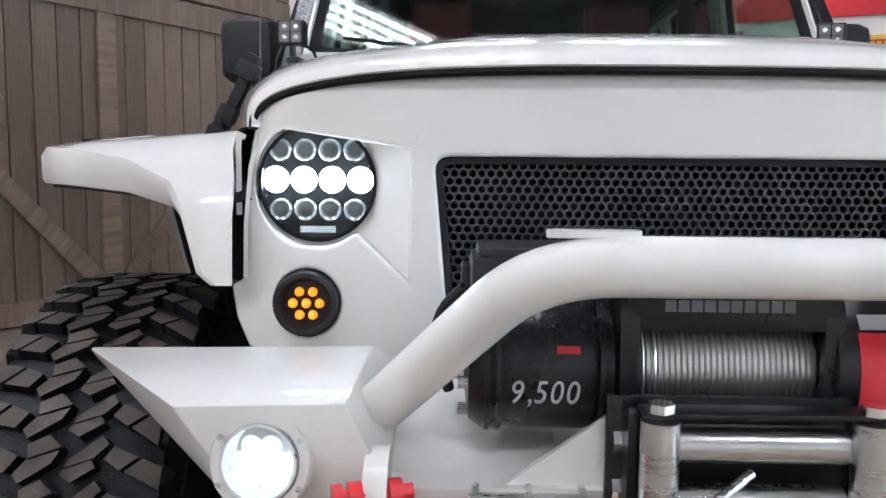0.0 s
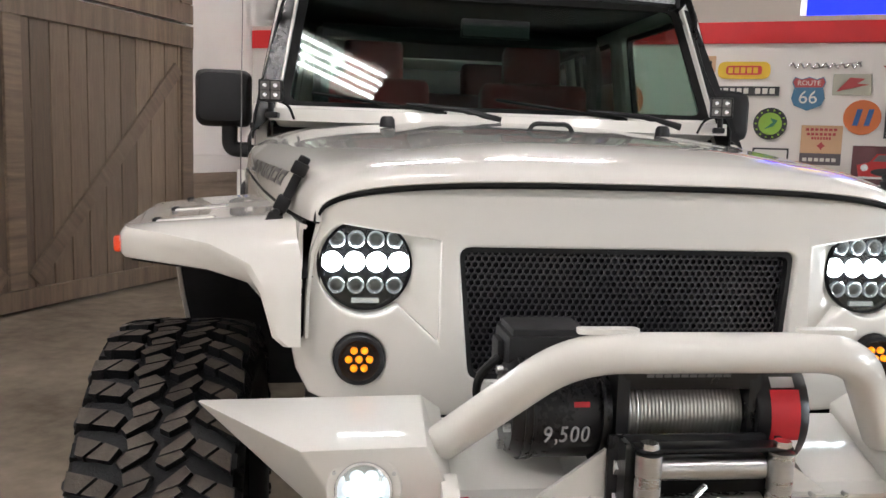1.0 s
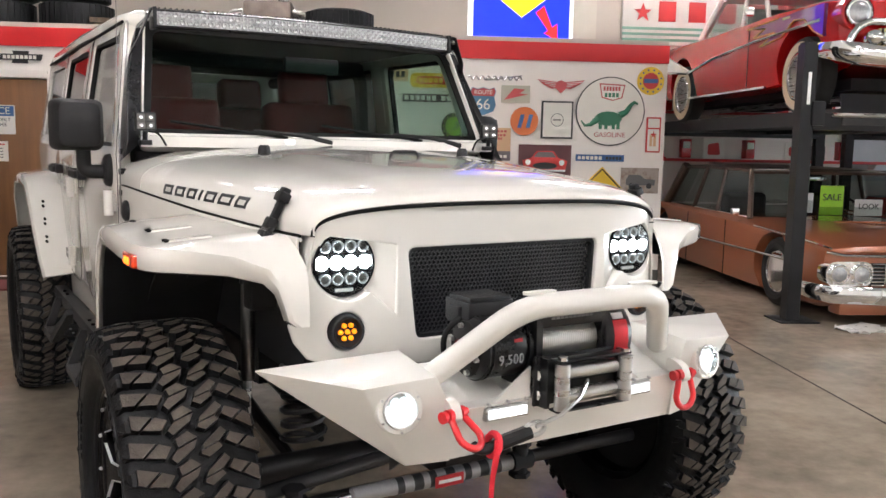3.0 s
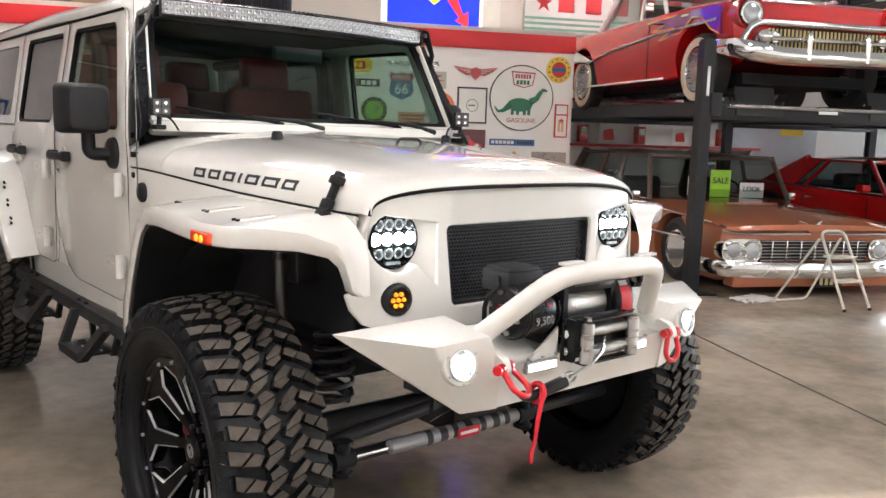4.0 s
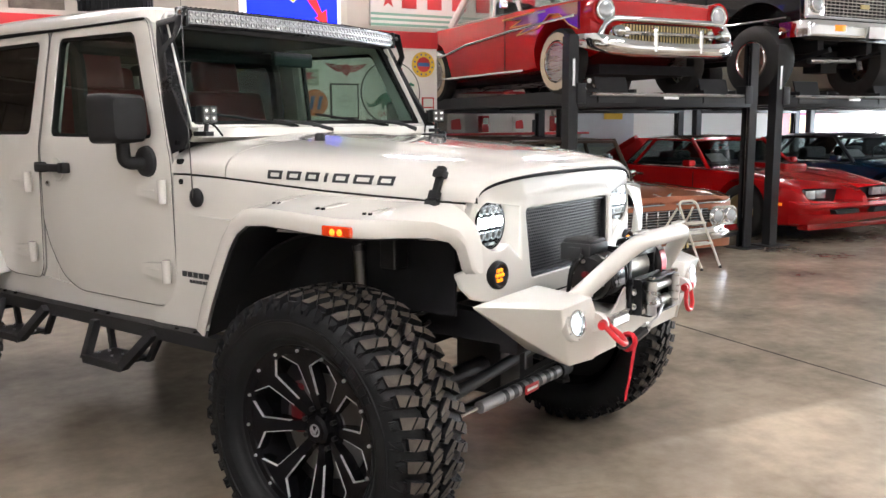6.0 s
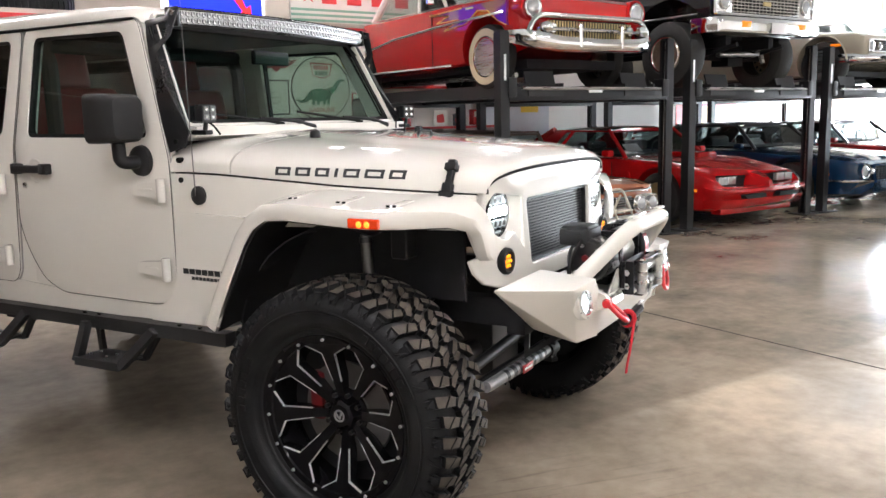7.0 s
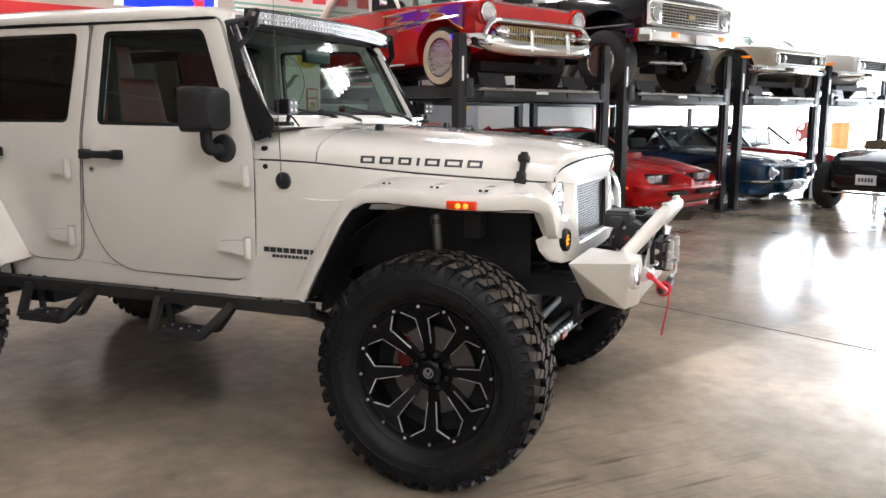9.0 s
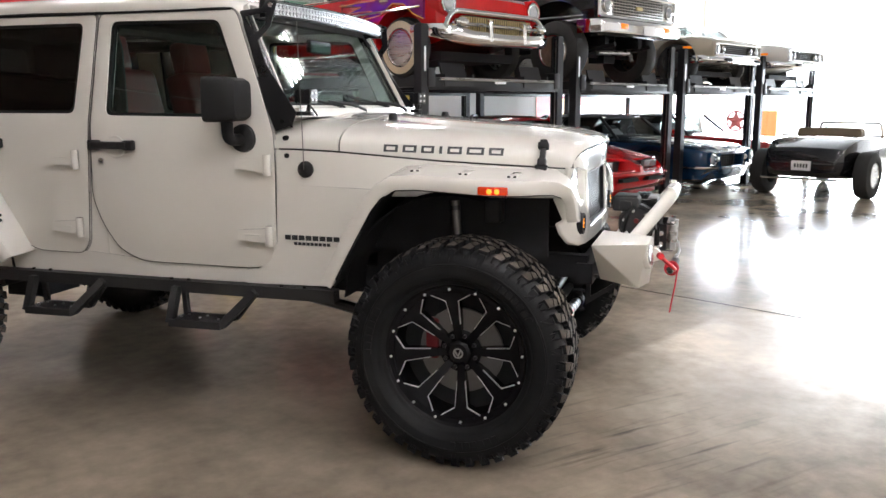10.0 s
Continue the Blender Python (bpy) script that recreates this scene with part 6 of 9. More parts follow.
# ---------- fluorescent lights, with unseen ones added as fill ---
# some places follow windscreen reflections; others only brighten the car side, walls and floor
lights_at = [(-0.35, -1.05), (-2.9, -3.3), (1.8, -3.9), (5.7, 2.0), (-0.9, 4.4), (-0.75, -5.4), (3.9, -2.7), (10.6, 7.4), (11.0, -4.6), (3.05, 7.0), (6.0, 6.8), (-2.7, 4.7), (-4.2, -3.4), (-4.2, -5.8)]
lamp_master = None
for u, v in lights_at:
    m = ROOM @ pose(u, v, 4.55, 0, 0, 90)
    if lamp_master is None:
        lamp_master = thing("ceiling_light", "hanging fluorescent light with four lit tubes", "ceiling light", m, "ceiling lights")
        bm = B()
        prism(bm, [(-0.19, 0.0), (-0.16, 0.07), (0.16, 0.07), (0.19, 0.0), (0.17, 0.0), (0.15, 0.055), (-0.15, 0.055), (-0.17, 0.0)], "y", -0.66, 0.66)
        part("housing", bm, FIXTURE, lamp_master)
        for x in (-0.105, -0.035, 0.035, 0.105):
            part("tube", rod(B(), (x, -0.64, 0.025), (x, 0.64, 0.025), 0.014, n=10), TUBE_LIT, lamp_master)
        for y in (-0.45, 0.45):
            part("hanger", rod(B(), (0, y, 0.07), (0, y, 0.66), 0.004, n=6), STEEL, lamp_master)
    else:
        copy_thing(lamp_master, m)

# backdrop of bright daylight beyond the open door
bm = B()
box(bm, (40, 0, 8), (0.2, 90, 20))
solid("backdrop", bm, DAY, "bright hazy daylight outside", "backdrop", ROOM, kind="structure")

# ---------- four-post lifts ----------
LW, LP = 2.46, 2.87
LV0, LV1, DECK_Z = 4.05, 8.30, 1.74


def lift(u):
    """u: the left front post."""
    L = thing("car_lift", "black four-post car lift with steel runways", "car lift", ROOM @ pose(u, LV0, 0), "car lifts")
    D = LV1 - LV0
    for x in (0, LW):
        for y in (0, D):
            s = 1 if x == 0 else -1
            bm = prism(B(), [(-0.057, -0.057), (0.057, -0.057), (0.057, -0.024), (0.042, -0.024), (0.042, -0.044), (-0.044, -0.044), (-0.044, 0.044), (0.042, 0.044), (0.042, 0.024), (0.057, 0.024), (0.057, 0.057), (-0.057, 0.057)], "z", 0.012, 2.28)
            post = part("post", bm, POST, L, m=pose(x, y, 0, 0, 0, 0 if s > 0 else 180))
            part("foot_plate", bbox((s * 0.02, 0, 0.006), (0.34, 0.30, 0.012), 0.002), POST, post)
            part("post_cap", bbox((0, 0, 2.29), (0.10, 0.10, 0.02), 0.003), POST, post)
            part("lock_strip", bbox((0.02, 0.0, 1.3), (0.03, 0.012, 1.9), 0.002), STEEL, post)
            part("maker_plate", bbox((0.0, -0.0595, 1.93), (0.028, 0.003, 0.26), 0.001), ALU, post)
    for y in (0.0, D):
        part("cross_beam", bbox((LW / 2, y, DECK_Z - 0.075), (LW - 0.10, 0.13, 0.14), 0.006), POST, L)
        part("front_rail", rod(B(), (0.2, y - 0.085 * (1 if y == 0 else -1), DECK_Z - 0.02), (LW - 0.2, y - 0.085 * (1 if y == 0 else -1), DECK_Z - 0.02), 0.018, n=10), STEEL, L)
        for x in (0.09, LW - 0.09):
            part("lock_carriage", bbox((x, y, DECK_Z - 0.01), (0.11, 0.15, 0.20), 0.01), POST, L)
    for x in (LW / 2 - 0.70, LW / 2 + 0.70):
        bm = prism(B(), [(x - 0.24, DECK_Z - 0.10), (x - 0.24, DECK_Z + 0.035), (x - 0.215, DECK_Z + 0.035), (x - 0.215, DECK_Z), (x + 0.215, DECK_Z), (x + 0.215, DECK_Z + 0.035), (x + 0.24, DECK_Z + 0.035), (x + 0.24, DECK_Z - 0.10)], "y", -0.08, D + 0.08)
        part("runway", bm, DECK, L)
        bm = prism(B(), [(-0.02, 0.0), (0.0, 0.0), (0.05, 0.16), (0.03, 0.16)], "x", x - 0.20, x + 0.20)
        part("wheel_stop", bm, POST, L, m=pose(0, 0.02, DECK_Z + 0.002))
    part("rating_plate", bbox((LW / 2, -0.0885, DECK_Z - 0.05), (0.20, 0.004, 0.03), 0.001), ALU, L)
    return L


first_lift = lift(3.30)
for k in range(1, 4):
    copy_thing(first_lift, ROOM @ pose(3.30 + LP * k, LV0, 0))

# ---------- other cars ----------
def cut(ob, cutters):
    """Cut closed shapes out of a closed mesh."""
    for bm in cutters:
        c = new("cutter", mesh_of("cutter", bm, SEAM, 0))
        c.parent = ob.parent
        md = ob.modifiers.new("cut", "BOOLEAN")
        md.operation, md.object, md.solver = "DIFFERENCE", c, "EXACT"
        bpy.context.view_layer.update()
        me = bpy.data.meshes.new_from_object(ob.evaluated_get(bpy.context.evaluated_depsgraph_get()))
        ob.modifiers.remove(md)
        old = ob.data
        ob.data = me
        bpy.data.meshes.remove(old)
        cm = c.data
        bpy.data.objects.remove(c)
        bpy.data.meshes.remove(cm)
    ob.data.shade_smooth()
    ob.data.set_sharp_from_angle(angle=radians(32))
    return ob


def paint(name, c, rough=0.25):
    return mat(name, c, rough, coat=1.0, var=0.04, scale=2, fine=700, spec=0.12)


CAR_TYRE = mat("car_tyre_rubber", (0.026, 0.025, 0.024), 0.7, var=0.3, scale=12, bump=0.3, bump_scale=120, spec=0.3)
WHITEWALL = mat("whitewall", (0.62, 0.52, 0.36), 0.6, var=0.08)
CAR_GLASS = glass_mat("car_glass", (0.62, 0.68, 0.66))
HEAD_GLASS = mat("head_lamp_glass", (0.50, 0.52, 0.54), 0.08, metal=0.6, coat=1.0, var=0.25, scale=40)
GRILLE_GOLD = mat("anodised_gold_grille", (0.55, 0.44, 0.22), 0.35, metal=0.8, var=0.2)
DARK_HOLE = mat("dark_opening", (0.008, 0.008, 0.009), 0.8)
BRASS_RIM = mat("worn_brass_rim", (0.26, 0.19, 0.14), 0.35, metal=0.8, var=0.3, scale=20)
BROWN_TOP = mat("dark_brown_top", (0.075, 0.045, 0.030), 0.4, var=0.15)
TAN = mat("tan_vinyl", (0.20, 0.14, 0.085), 0.6, var=0.15)
CREAM = mat("cream_top", (0.72, 0.70, 0.64), 0.55, var=0.08)


def sec(y, w, zb, zs, zt, edge=0.06, tuck=0.06):
    """A body section: bottom, sides, rounded shoulder, crowned top."""
    h = [(w - tuck - 0.05, zb), (w - tuck, zb + 0.03), (w - 0.015, zb + (zs - zb) * 0.30), (w, zb + (zs - zb) * 0.55), (w - 0.008, zs - edge), (w - edge * 0.35, zs - edge * 0.35), (w - edge, zs), (w * 0.72, zs + (zt - zs) * 0.55), (w * 0.36, zt - (zt - zs) * 0.1), (0.0, zt)]
    return [(x, y, z) for x, z in h] + [(-x, y, z) for x, z in h[-2::-1]]


def body_bm(rows):
    bm = B()
    ring_loft(bm, [sec(*r) for r in rows])
    return bm


def car_wheel(parent, x, y, r, w, rim, style="steel", whitewall=False, thick=None, up=0.0):
    s = -1 if x < 0 else 1
    rr = r * (0.62 if thick is None else thick)
    bm = B()
    prof = [(-w / 2 + 0.02, rr), (-w / 2, rr + 0.02), (-w / 2 - 0.006, (r + rr) / 2), (-w / 2 + 0.02, r - 0.012), (-w / 2 + 0.05, r), (w / 2 - 0.05, r), (w / 2 - 0.02, r - 0.012), (w / 2 + 0.006, (r + rr) / 2), (w / 2, rr + 0.02), (w / 2 - 0.02, rr)]
    ring_loft(bm, [[(h, q * math.cos(2 * math.pi * k / 40), q * math.sin(2 * math.pi * k / 40)) for k in range(40)] for h, q in prof], True, False)
    wl = part("wheel", bm, CAR_TYRE, parent, "", pose(x, y, r + up))
    if whitewall:
        bm = B()
        prof = [(s * (w / 2 + 0.004), rr + 0.008), (s * (w / 2 + 0.0095), (r + rr) / 2 - 0.005), (s * (w / 2 + 0.005), r - 0.045)]
        ring_loft(bm, [[(h, q * math.cos(2 * math.pi * k / 40), q * math.sin(2 * math.pi * k / 40)) for k in range(40)] for h, q in prof], True, False)
        part("whitewall", bm, WHITEWALL, wl)
    bm = B()
    revolve(bm, [(s * (w / 2 - 0.015), rr), (s * (w / 2 - 0.005), rr - 0.012), (s * (w / 2 - 0.05), rr - 0.03), (s * (w / 2 - 0.07), rr * 0.55), (s * (w / 2 - 0.03), rr * 0.36), (s * (w / 2 - 0.025), 0.01)], "x", 32)
    part("rim", bm, rim, wl)
    if style == "spokes":
        for k in range(5):
            b2 = prism(B(), [(-0.035, rr * 0.25), (0.035, rr * 0.25), (0.022, rr * 0.9), (-0.022, rr * 0.9)], "x", s * (w / 2 - 0.05), s * (w / 2 - 0.025))
            part("spoke", b2, STEEL, wl, m=Matrix.Rotation(k * 2 * math.pi / 5, 4, "X"))
    elif style == "slots":
        part("trim_ring", tube(B(), [(s * (w / 2 + 0.002), (rr - 0.012) * math.cos(2 * math.pi * k / 28), (rr - 0.012) * math.sin(2 * math.pi * k / 28)) for k in range(28)], 0.010, 6, closed=True), CHROME, wl)
        for k in range(14):
            b2 = box(B(), (s * (w / 2 - 0.056), 0, rr * 0.74), (0.012, 0.028, 0.04))
            part("slot", b2, DARK_HOLE, wl, m=Matrix.Rotation(k * 2 * math.pi / 14, 4, "X"))
    return wl


def greenhouse(parent, base, top, wb, wt, zb, zt, roof_mat, glass=CAR_GLASS, pillar=0.03, crown=0.035, posts=()):
    """base, top: (front y, rear y); wb, wt half widths."""
    (y0, y1), (t0, t1) = base, top
    bm = B()
    ring_loft(bm, [[(-wb, y0, zb), (wb, y0, zb), (wb, y1, zb), (-wb, y1, zb)], [(-wt, t0, zt), (wt, t0, zt), (wt, t1, zt), (-wt, t1, zt)]], True, False)
    g = part("glazing", bm, glass, parent, "tinted window glass")
    g.visible_shadow = False
    bm = B()
    rows = []
    for f, e in ((-0.03, 0.0), (0.0, 0.5), (0.12, 0.9), (0.5, 1.0), (0.88, 0.9), (1.0, 0.5), (1.03, 0.0)):
        y = t0 + (t1 - t0) * f
        rows.append([(x * (wt + 0.012), y, zt - 0.02 + crown * e * (1 - abs(x) ** 3) + 0.02 * e) for x in (-1, -0.92, -0.6, 0, 0.6, 0.92, 1)])
    grid(bm, rows)
    part("roof", solidify(bm, 0.025), roof_mat, parent)
    for s in (-1, 1):
        part("front_pillar", rod(B(), (s * wb, y0, zb - 0.01), (s * wt, t0, zt), pillar * 0.8, n=8), roof_mat, parent)
        part("rear_pillar", tube(B(), [(s * wb, y1, zb - 0.01), (s * wt, t1, zt)], pillar * 1.6, 8), roof_mat, parent)
        part("window_trim", rod(B(), (s * (wb + 0.004), y0, zb), (s * (wb + 0.004), y1, zb), 0.010, n=6), CHROME, parent)
        for f in posts:
            yb, yt = y0 + (y1 - y0) * f, t0 + (t1 - t0) * f
            part("middle_pillar", rod(B(), (s * wb, yb, zb), (s * wt, yt, zt), pillar * 0.7, n=8), roof_mat, parent)
    part("windscreen_trim", tube(B(), arc_path([(-wb, y0, zb), (-wt, t0, zt), (wt, t0, zt), (wb, y0, zb)], 0.05), 0.009, 6), CHROME, parent)
    bm = B()
    for s in (-0.4, 0.4):
        bev(box(bm, (s * wb / 0.75, (y0 + y1) / 2 - 0.15, zb - 0.05), (0.5, 0.16, 0.5)), 0.05, 2)
    part("seats", bm, DARK_CLOTH, parent)
    part("cabin_tub", box(B(), (0, (y0 + y1) / 2, zb - 0.16), (wb * 1.9, (y1 - y0) * 0.9, 0.1)), DARK_CLOTH, parent)
    part("steering_wheel", tube(B(), [(0.36 + 0.17 * math.cos(a), y0 + 0.42 + 0.06 * math.sin(a), zb + 0.05 + 0.15 * math.sin(a)) for a in [2 * math.pi * k / 20 for k in range(20)]], 0.012, 6, closed=True), DARK_CLOTH, parent)
    part("inner_mirror", bbox((0, t0 + 0.10, zt - 0.09), (0.2, 0.02, 0.05), 0.008), CHROME, parent)


def round_lamp(parent, x, y, z, r, bezel=CHROME, tilt=0):
    bm = B()
    revolve(bm, [(0.05, r * 1.16), (-0.012, r * 1.16), (-0.018, r * 1.08), (-0.010, r)], "y", 24)
    b = part("lamp_bezel", bm, bezel, parent, m=pose(x, y, z))
    bm = B()
    revolve(bm, [(0.0, r), (-0.014, r * 0.85), (-0.022, r * 0.45), (-0.024, 0.005)], "y", 24)
    part("head_lamp", bm, HEAD_GLASS, b)


def arch_cut(x, y, r, w=0.5):
    bm = B()
    rod(bm, (x - w / 2, y, r * 0.90), (x + w / 2, y, r * 0.90), r, n=40)
    return bm


# --- red fifties convertible on the first lift ---
def red_fifties(m):
    c = thing("fifties_car", "red fifties car with flame paint, cream top and chrome bumper", "car", m)
    red = paint("fifties_red", (0.47, 0.006, 0.007))
    rows = [(0.10, 0.80, 0.50, 0.90, 0.93), (0.16, 0.88, 0.47, 0.945, 0.965), (0.35, 0.915, 0.43, 0.97, 1.0), (0.9, 0.925, 0.31, 0.985, 1.045), (1.5, 0.93, 0.27, 0.99, 1.06), (1.62, 0.93, 0.27, 0.985, 1.02), (2.6, 0.925, 0.27, 0.97, 0.985), (3.6, 0.92, 0.28, 0.975, 0.98), (4.4, 0.90, 0.32, 1.0, 0.98), (4.85, 0.86, 0.38, 1.02, 0.94), (4.98, 0.80, 0.45, 0.98, 0.90)]
    body = part("body", body_bm(rows), red, c, "red painted body", sharp=32)
    R = 0.345
    cut(body, [arch_cut(s * 0.86, y, 0.425, 0.42) for s in (-1, 1) for y in (0.72, 3.60)])
    for s in (-1, 1):
        for y in (0.72, 3.60):
            car_wheel(c, s * 0.80, y, R, 0.19, STEEL, "slots", True, None, 0.02)
        # hooded lamps
        bm = B()
        revolve(bm, [(0.30, 0.13), (0.02, 0.150), (-0.03, 0.145), (-0.035, 0.125), (0.0, 0.12)], "y", 28)
        part("lamp_pod", bm, red, c, m=pose(s * 0.755, 0.12, 0.83, 0, 0, 0))
        round_lamp(c, s * 0.755, 0.085, 0.83, 0.098)
        # side trim and cream tail flash
        bm = B()
        tube(bm, [(s * 0.931, 0.35, 0.80), (s * 0.941, 1.6, 0.76), (s * 0.938, 2.6, 0.70), (s * 0.93, 3.35, 0.60), (s * 0.925, 4.0, 0.66), (s * 0.90, 4.7, 0.72)], 0.014, 6)
        part("side_trim", bm, CHROME, c)
        bm = prism(B(), [(3.3, 0.62), (4.1, 0.86), (4.85, 0.93), (4.80, 0.72), (4.0, 0.66)], "x", s * 0.898, s * 0.932)
        part("tail_flash", bm, CREAM, c, "cream painted side panel")
        # flames
        bm = B()
        prism(bm, [(0.30, 0.66), (0.30, 0.93), (0.75, 0.93), (1.10, 0.92), (1.75, 0.90), (1.35, 0.86), (1.60, 0.80), (1.15, 0.80), (1.45, 0.70), (1.02, 0.74), (0.80, 0.86), (0.62, 0.84), (0.45, 0.72)], "x", s * 0.90, s * 0.934)
        fl = part("flame_panel", bm, FLAME, c, "purple flame paint with orange edges")
        bm = B()
        tube(bm, [(s * 0.936, y, z) for y, z in [(0.30, 0.66), (0.45, 0.72), (0.62, 0.84), (0.80, 0.86), (1.02, 0.74), (1.45, 0.70), (1.15, 0.80), (1.60, 0.80), (1.35, 0.86), (1.75, 0.90), (1.10, 0.92)]], 0.008, 5)
        part("flame_edge", bm, ORANGE_LINE, fl)
        part("sill_trim", rod(B(), (s * 0.905, 1.35, 0.31), (s * 0.90, 3.4, 0.31), 0.016, n=8), CHROME, c)
        part("door_seam", box(B(), (s * 0.9285, 1.72, 0.62), (0.006, 0.008, 0.62)), SEAM, c)
        part("door_mirror", bbox((s * 0.93, 1.75, 1.08), (0.10, 0.05, 0.09), 0.02, 3), CHROME, c)
        # bumper guard bullets and parking lamps
        bm = B()
        revolve(bm, [(0.12, 0.05), (-0.02, 0.062), (-0.06, 0.055), (-0.085, 0.03), (-0.09, 0.004)], "y", 20)
        part("bumper_bullet", bm, CHROME, c, m=pose(s * 0.70, -0.05, 0.61))
        bm = B()
        revolve(bm, [(0.05, 0.055), (0.0, 0.055), (-0.01, 0.045), (-0.012, 0.004)], "y", 18)
        part("parking_lamp", bm, CHROME, c, m=pose(s * 0.56, -0.01, 0.615))
        part("bumper_guard", bev(box(B(), (s * 0.30, -0.13, 0.53), (0.055, 0.07, 0.25)), 0.02, 3), CHROME, c)
        part("side_vents", bbox((s * 0.936, 0.95, 0.90), (0.008, 0.14, 0.02), 0.003), GRILLE_GOLD, c)
    # grille
    bm = prism(B(), rounded([(-0.60, 0.50), (0.60, 0.50), (0.66, 0.60), (0.55, 0.71), (-0.55, 0.71), (-0.66, 0.60)], 0.05), "y", 0.03, 0.10)
    part("grille_back", bm, DARK_HOLE, c)
    gb = None
    for k in range(31):
        mm = pose(-0.60 + k * 0.04, 0.025, 0.605)
        gb = part("grille_bar", box(B(), (0, 0, 0), (0.016, 0.012, 0.18)), GRILLE_GOLD, c, "gold anodised grille bar", mm) if gb is None else again(gb, c, mm)
    part("grille_tube", tube(B(), [(-0.66, -0.01, 0.605), (-0.3, -0.035, 0.605), (0.3, -0.035, 0.605), (0.66, -0.01, 0.605)], 0.022, 10), CHROME, c)
    part("grille_hood_trim", tube(B(), arc_path([(-0.86, 0.03, 0.55), (-0.80, 0.01, 0.745), (0.80, 0.01, 0.745), (0.86, 0.03, 0.55)], 0.15), 0.030, 12), CHROME, c)
    # main bumper
    bm = B()
    rings = []
    for x, y, z, h in [(-0.97, 0.42, 0.56, 0.05), (-0.965, 0.22, 0.555, 0.07), (-0.92, 0.05, 0.535, 0.095), (-0.80, -0.06, 0.50, 0.105), (-0.55, -0.11, 0.465, 0.095), (0, -0.13, 0.455, 0.085), (0.55, -0.11, 0.465, 0.095), (0.80, -0.06, 0.50, 0.105), (0.92, 0.05, 0.535, 0.095), (0.965, 0.22, 0.555, 0.07), (0.97, 0.42, 0.56, 0.05)]:
        rings.append([(x, y + 0.05, z - h), (x, y - 0.005, z - h), (x, y - 0.04, z - h * 0.5), (x, y - 0.045, z), (x, y - 0.03, z + h * 0.6), (x, y + 0.05, z + h * 0.7)])
    ring_loft(bm, rings)
    part("front_bumper", bm, CHROME, c, "heavy chrome front bumper", sharp=60)
    bm = B()
    for s in (-1, 1):
        tube(bm, [(0, 0.16, 0.86), (s * 0.11, 0.17, 0.895), (s * 0.22, 0.19, 0.93)], 0.012, 6)
    part("hood_emblem", bm, GRILLE_GOLD, c, "gold V emblem")
    for s in (-1, 1):
        bm = B()
        revolve(bm, [(-0.10, 0.004), (-0.05, 0.028), (0.12, 0.03), (0.25, 0.01)], "y", 14)
        part("hood_rocket", bm, CHROME, c, m=pose(s * 0.30, 0.42, 1.01))
    # windscreen frame and folded cream top raised
    greenhouse(c, (1.62, 3.35), (2.02, 3.05), 0.78, 0.66, 1.0, 1.42, CREAM, posts=(0.35,))
    part("under_pan", box(B(), (0, 2.4, 0.27), (1.3, 4.2, 0.1)), UNDER, c)
    part("exhaust", rod(B(), (-0.4, 0.8, 0.18), (-0.4, 4.4, 0.18), 0.03), STEEL, c)
    return c


FLAME = paint("flame_purple", (0.17, 0.012, 0.11))
ORANGE_LINE = mat("flame_orange_line", (0.75, 0.25, 0.03), 0.35)


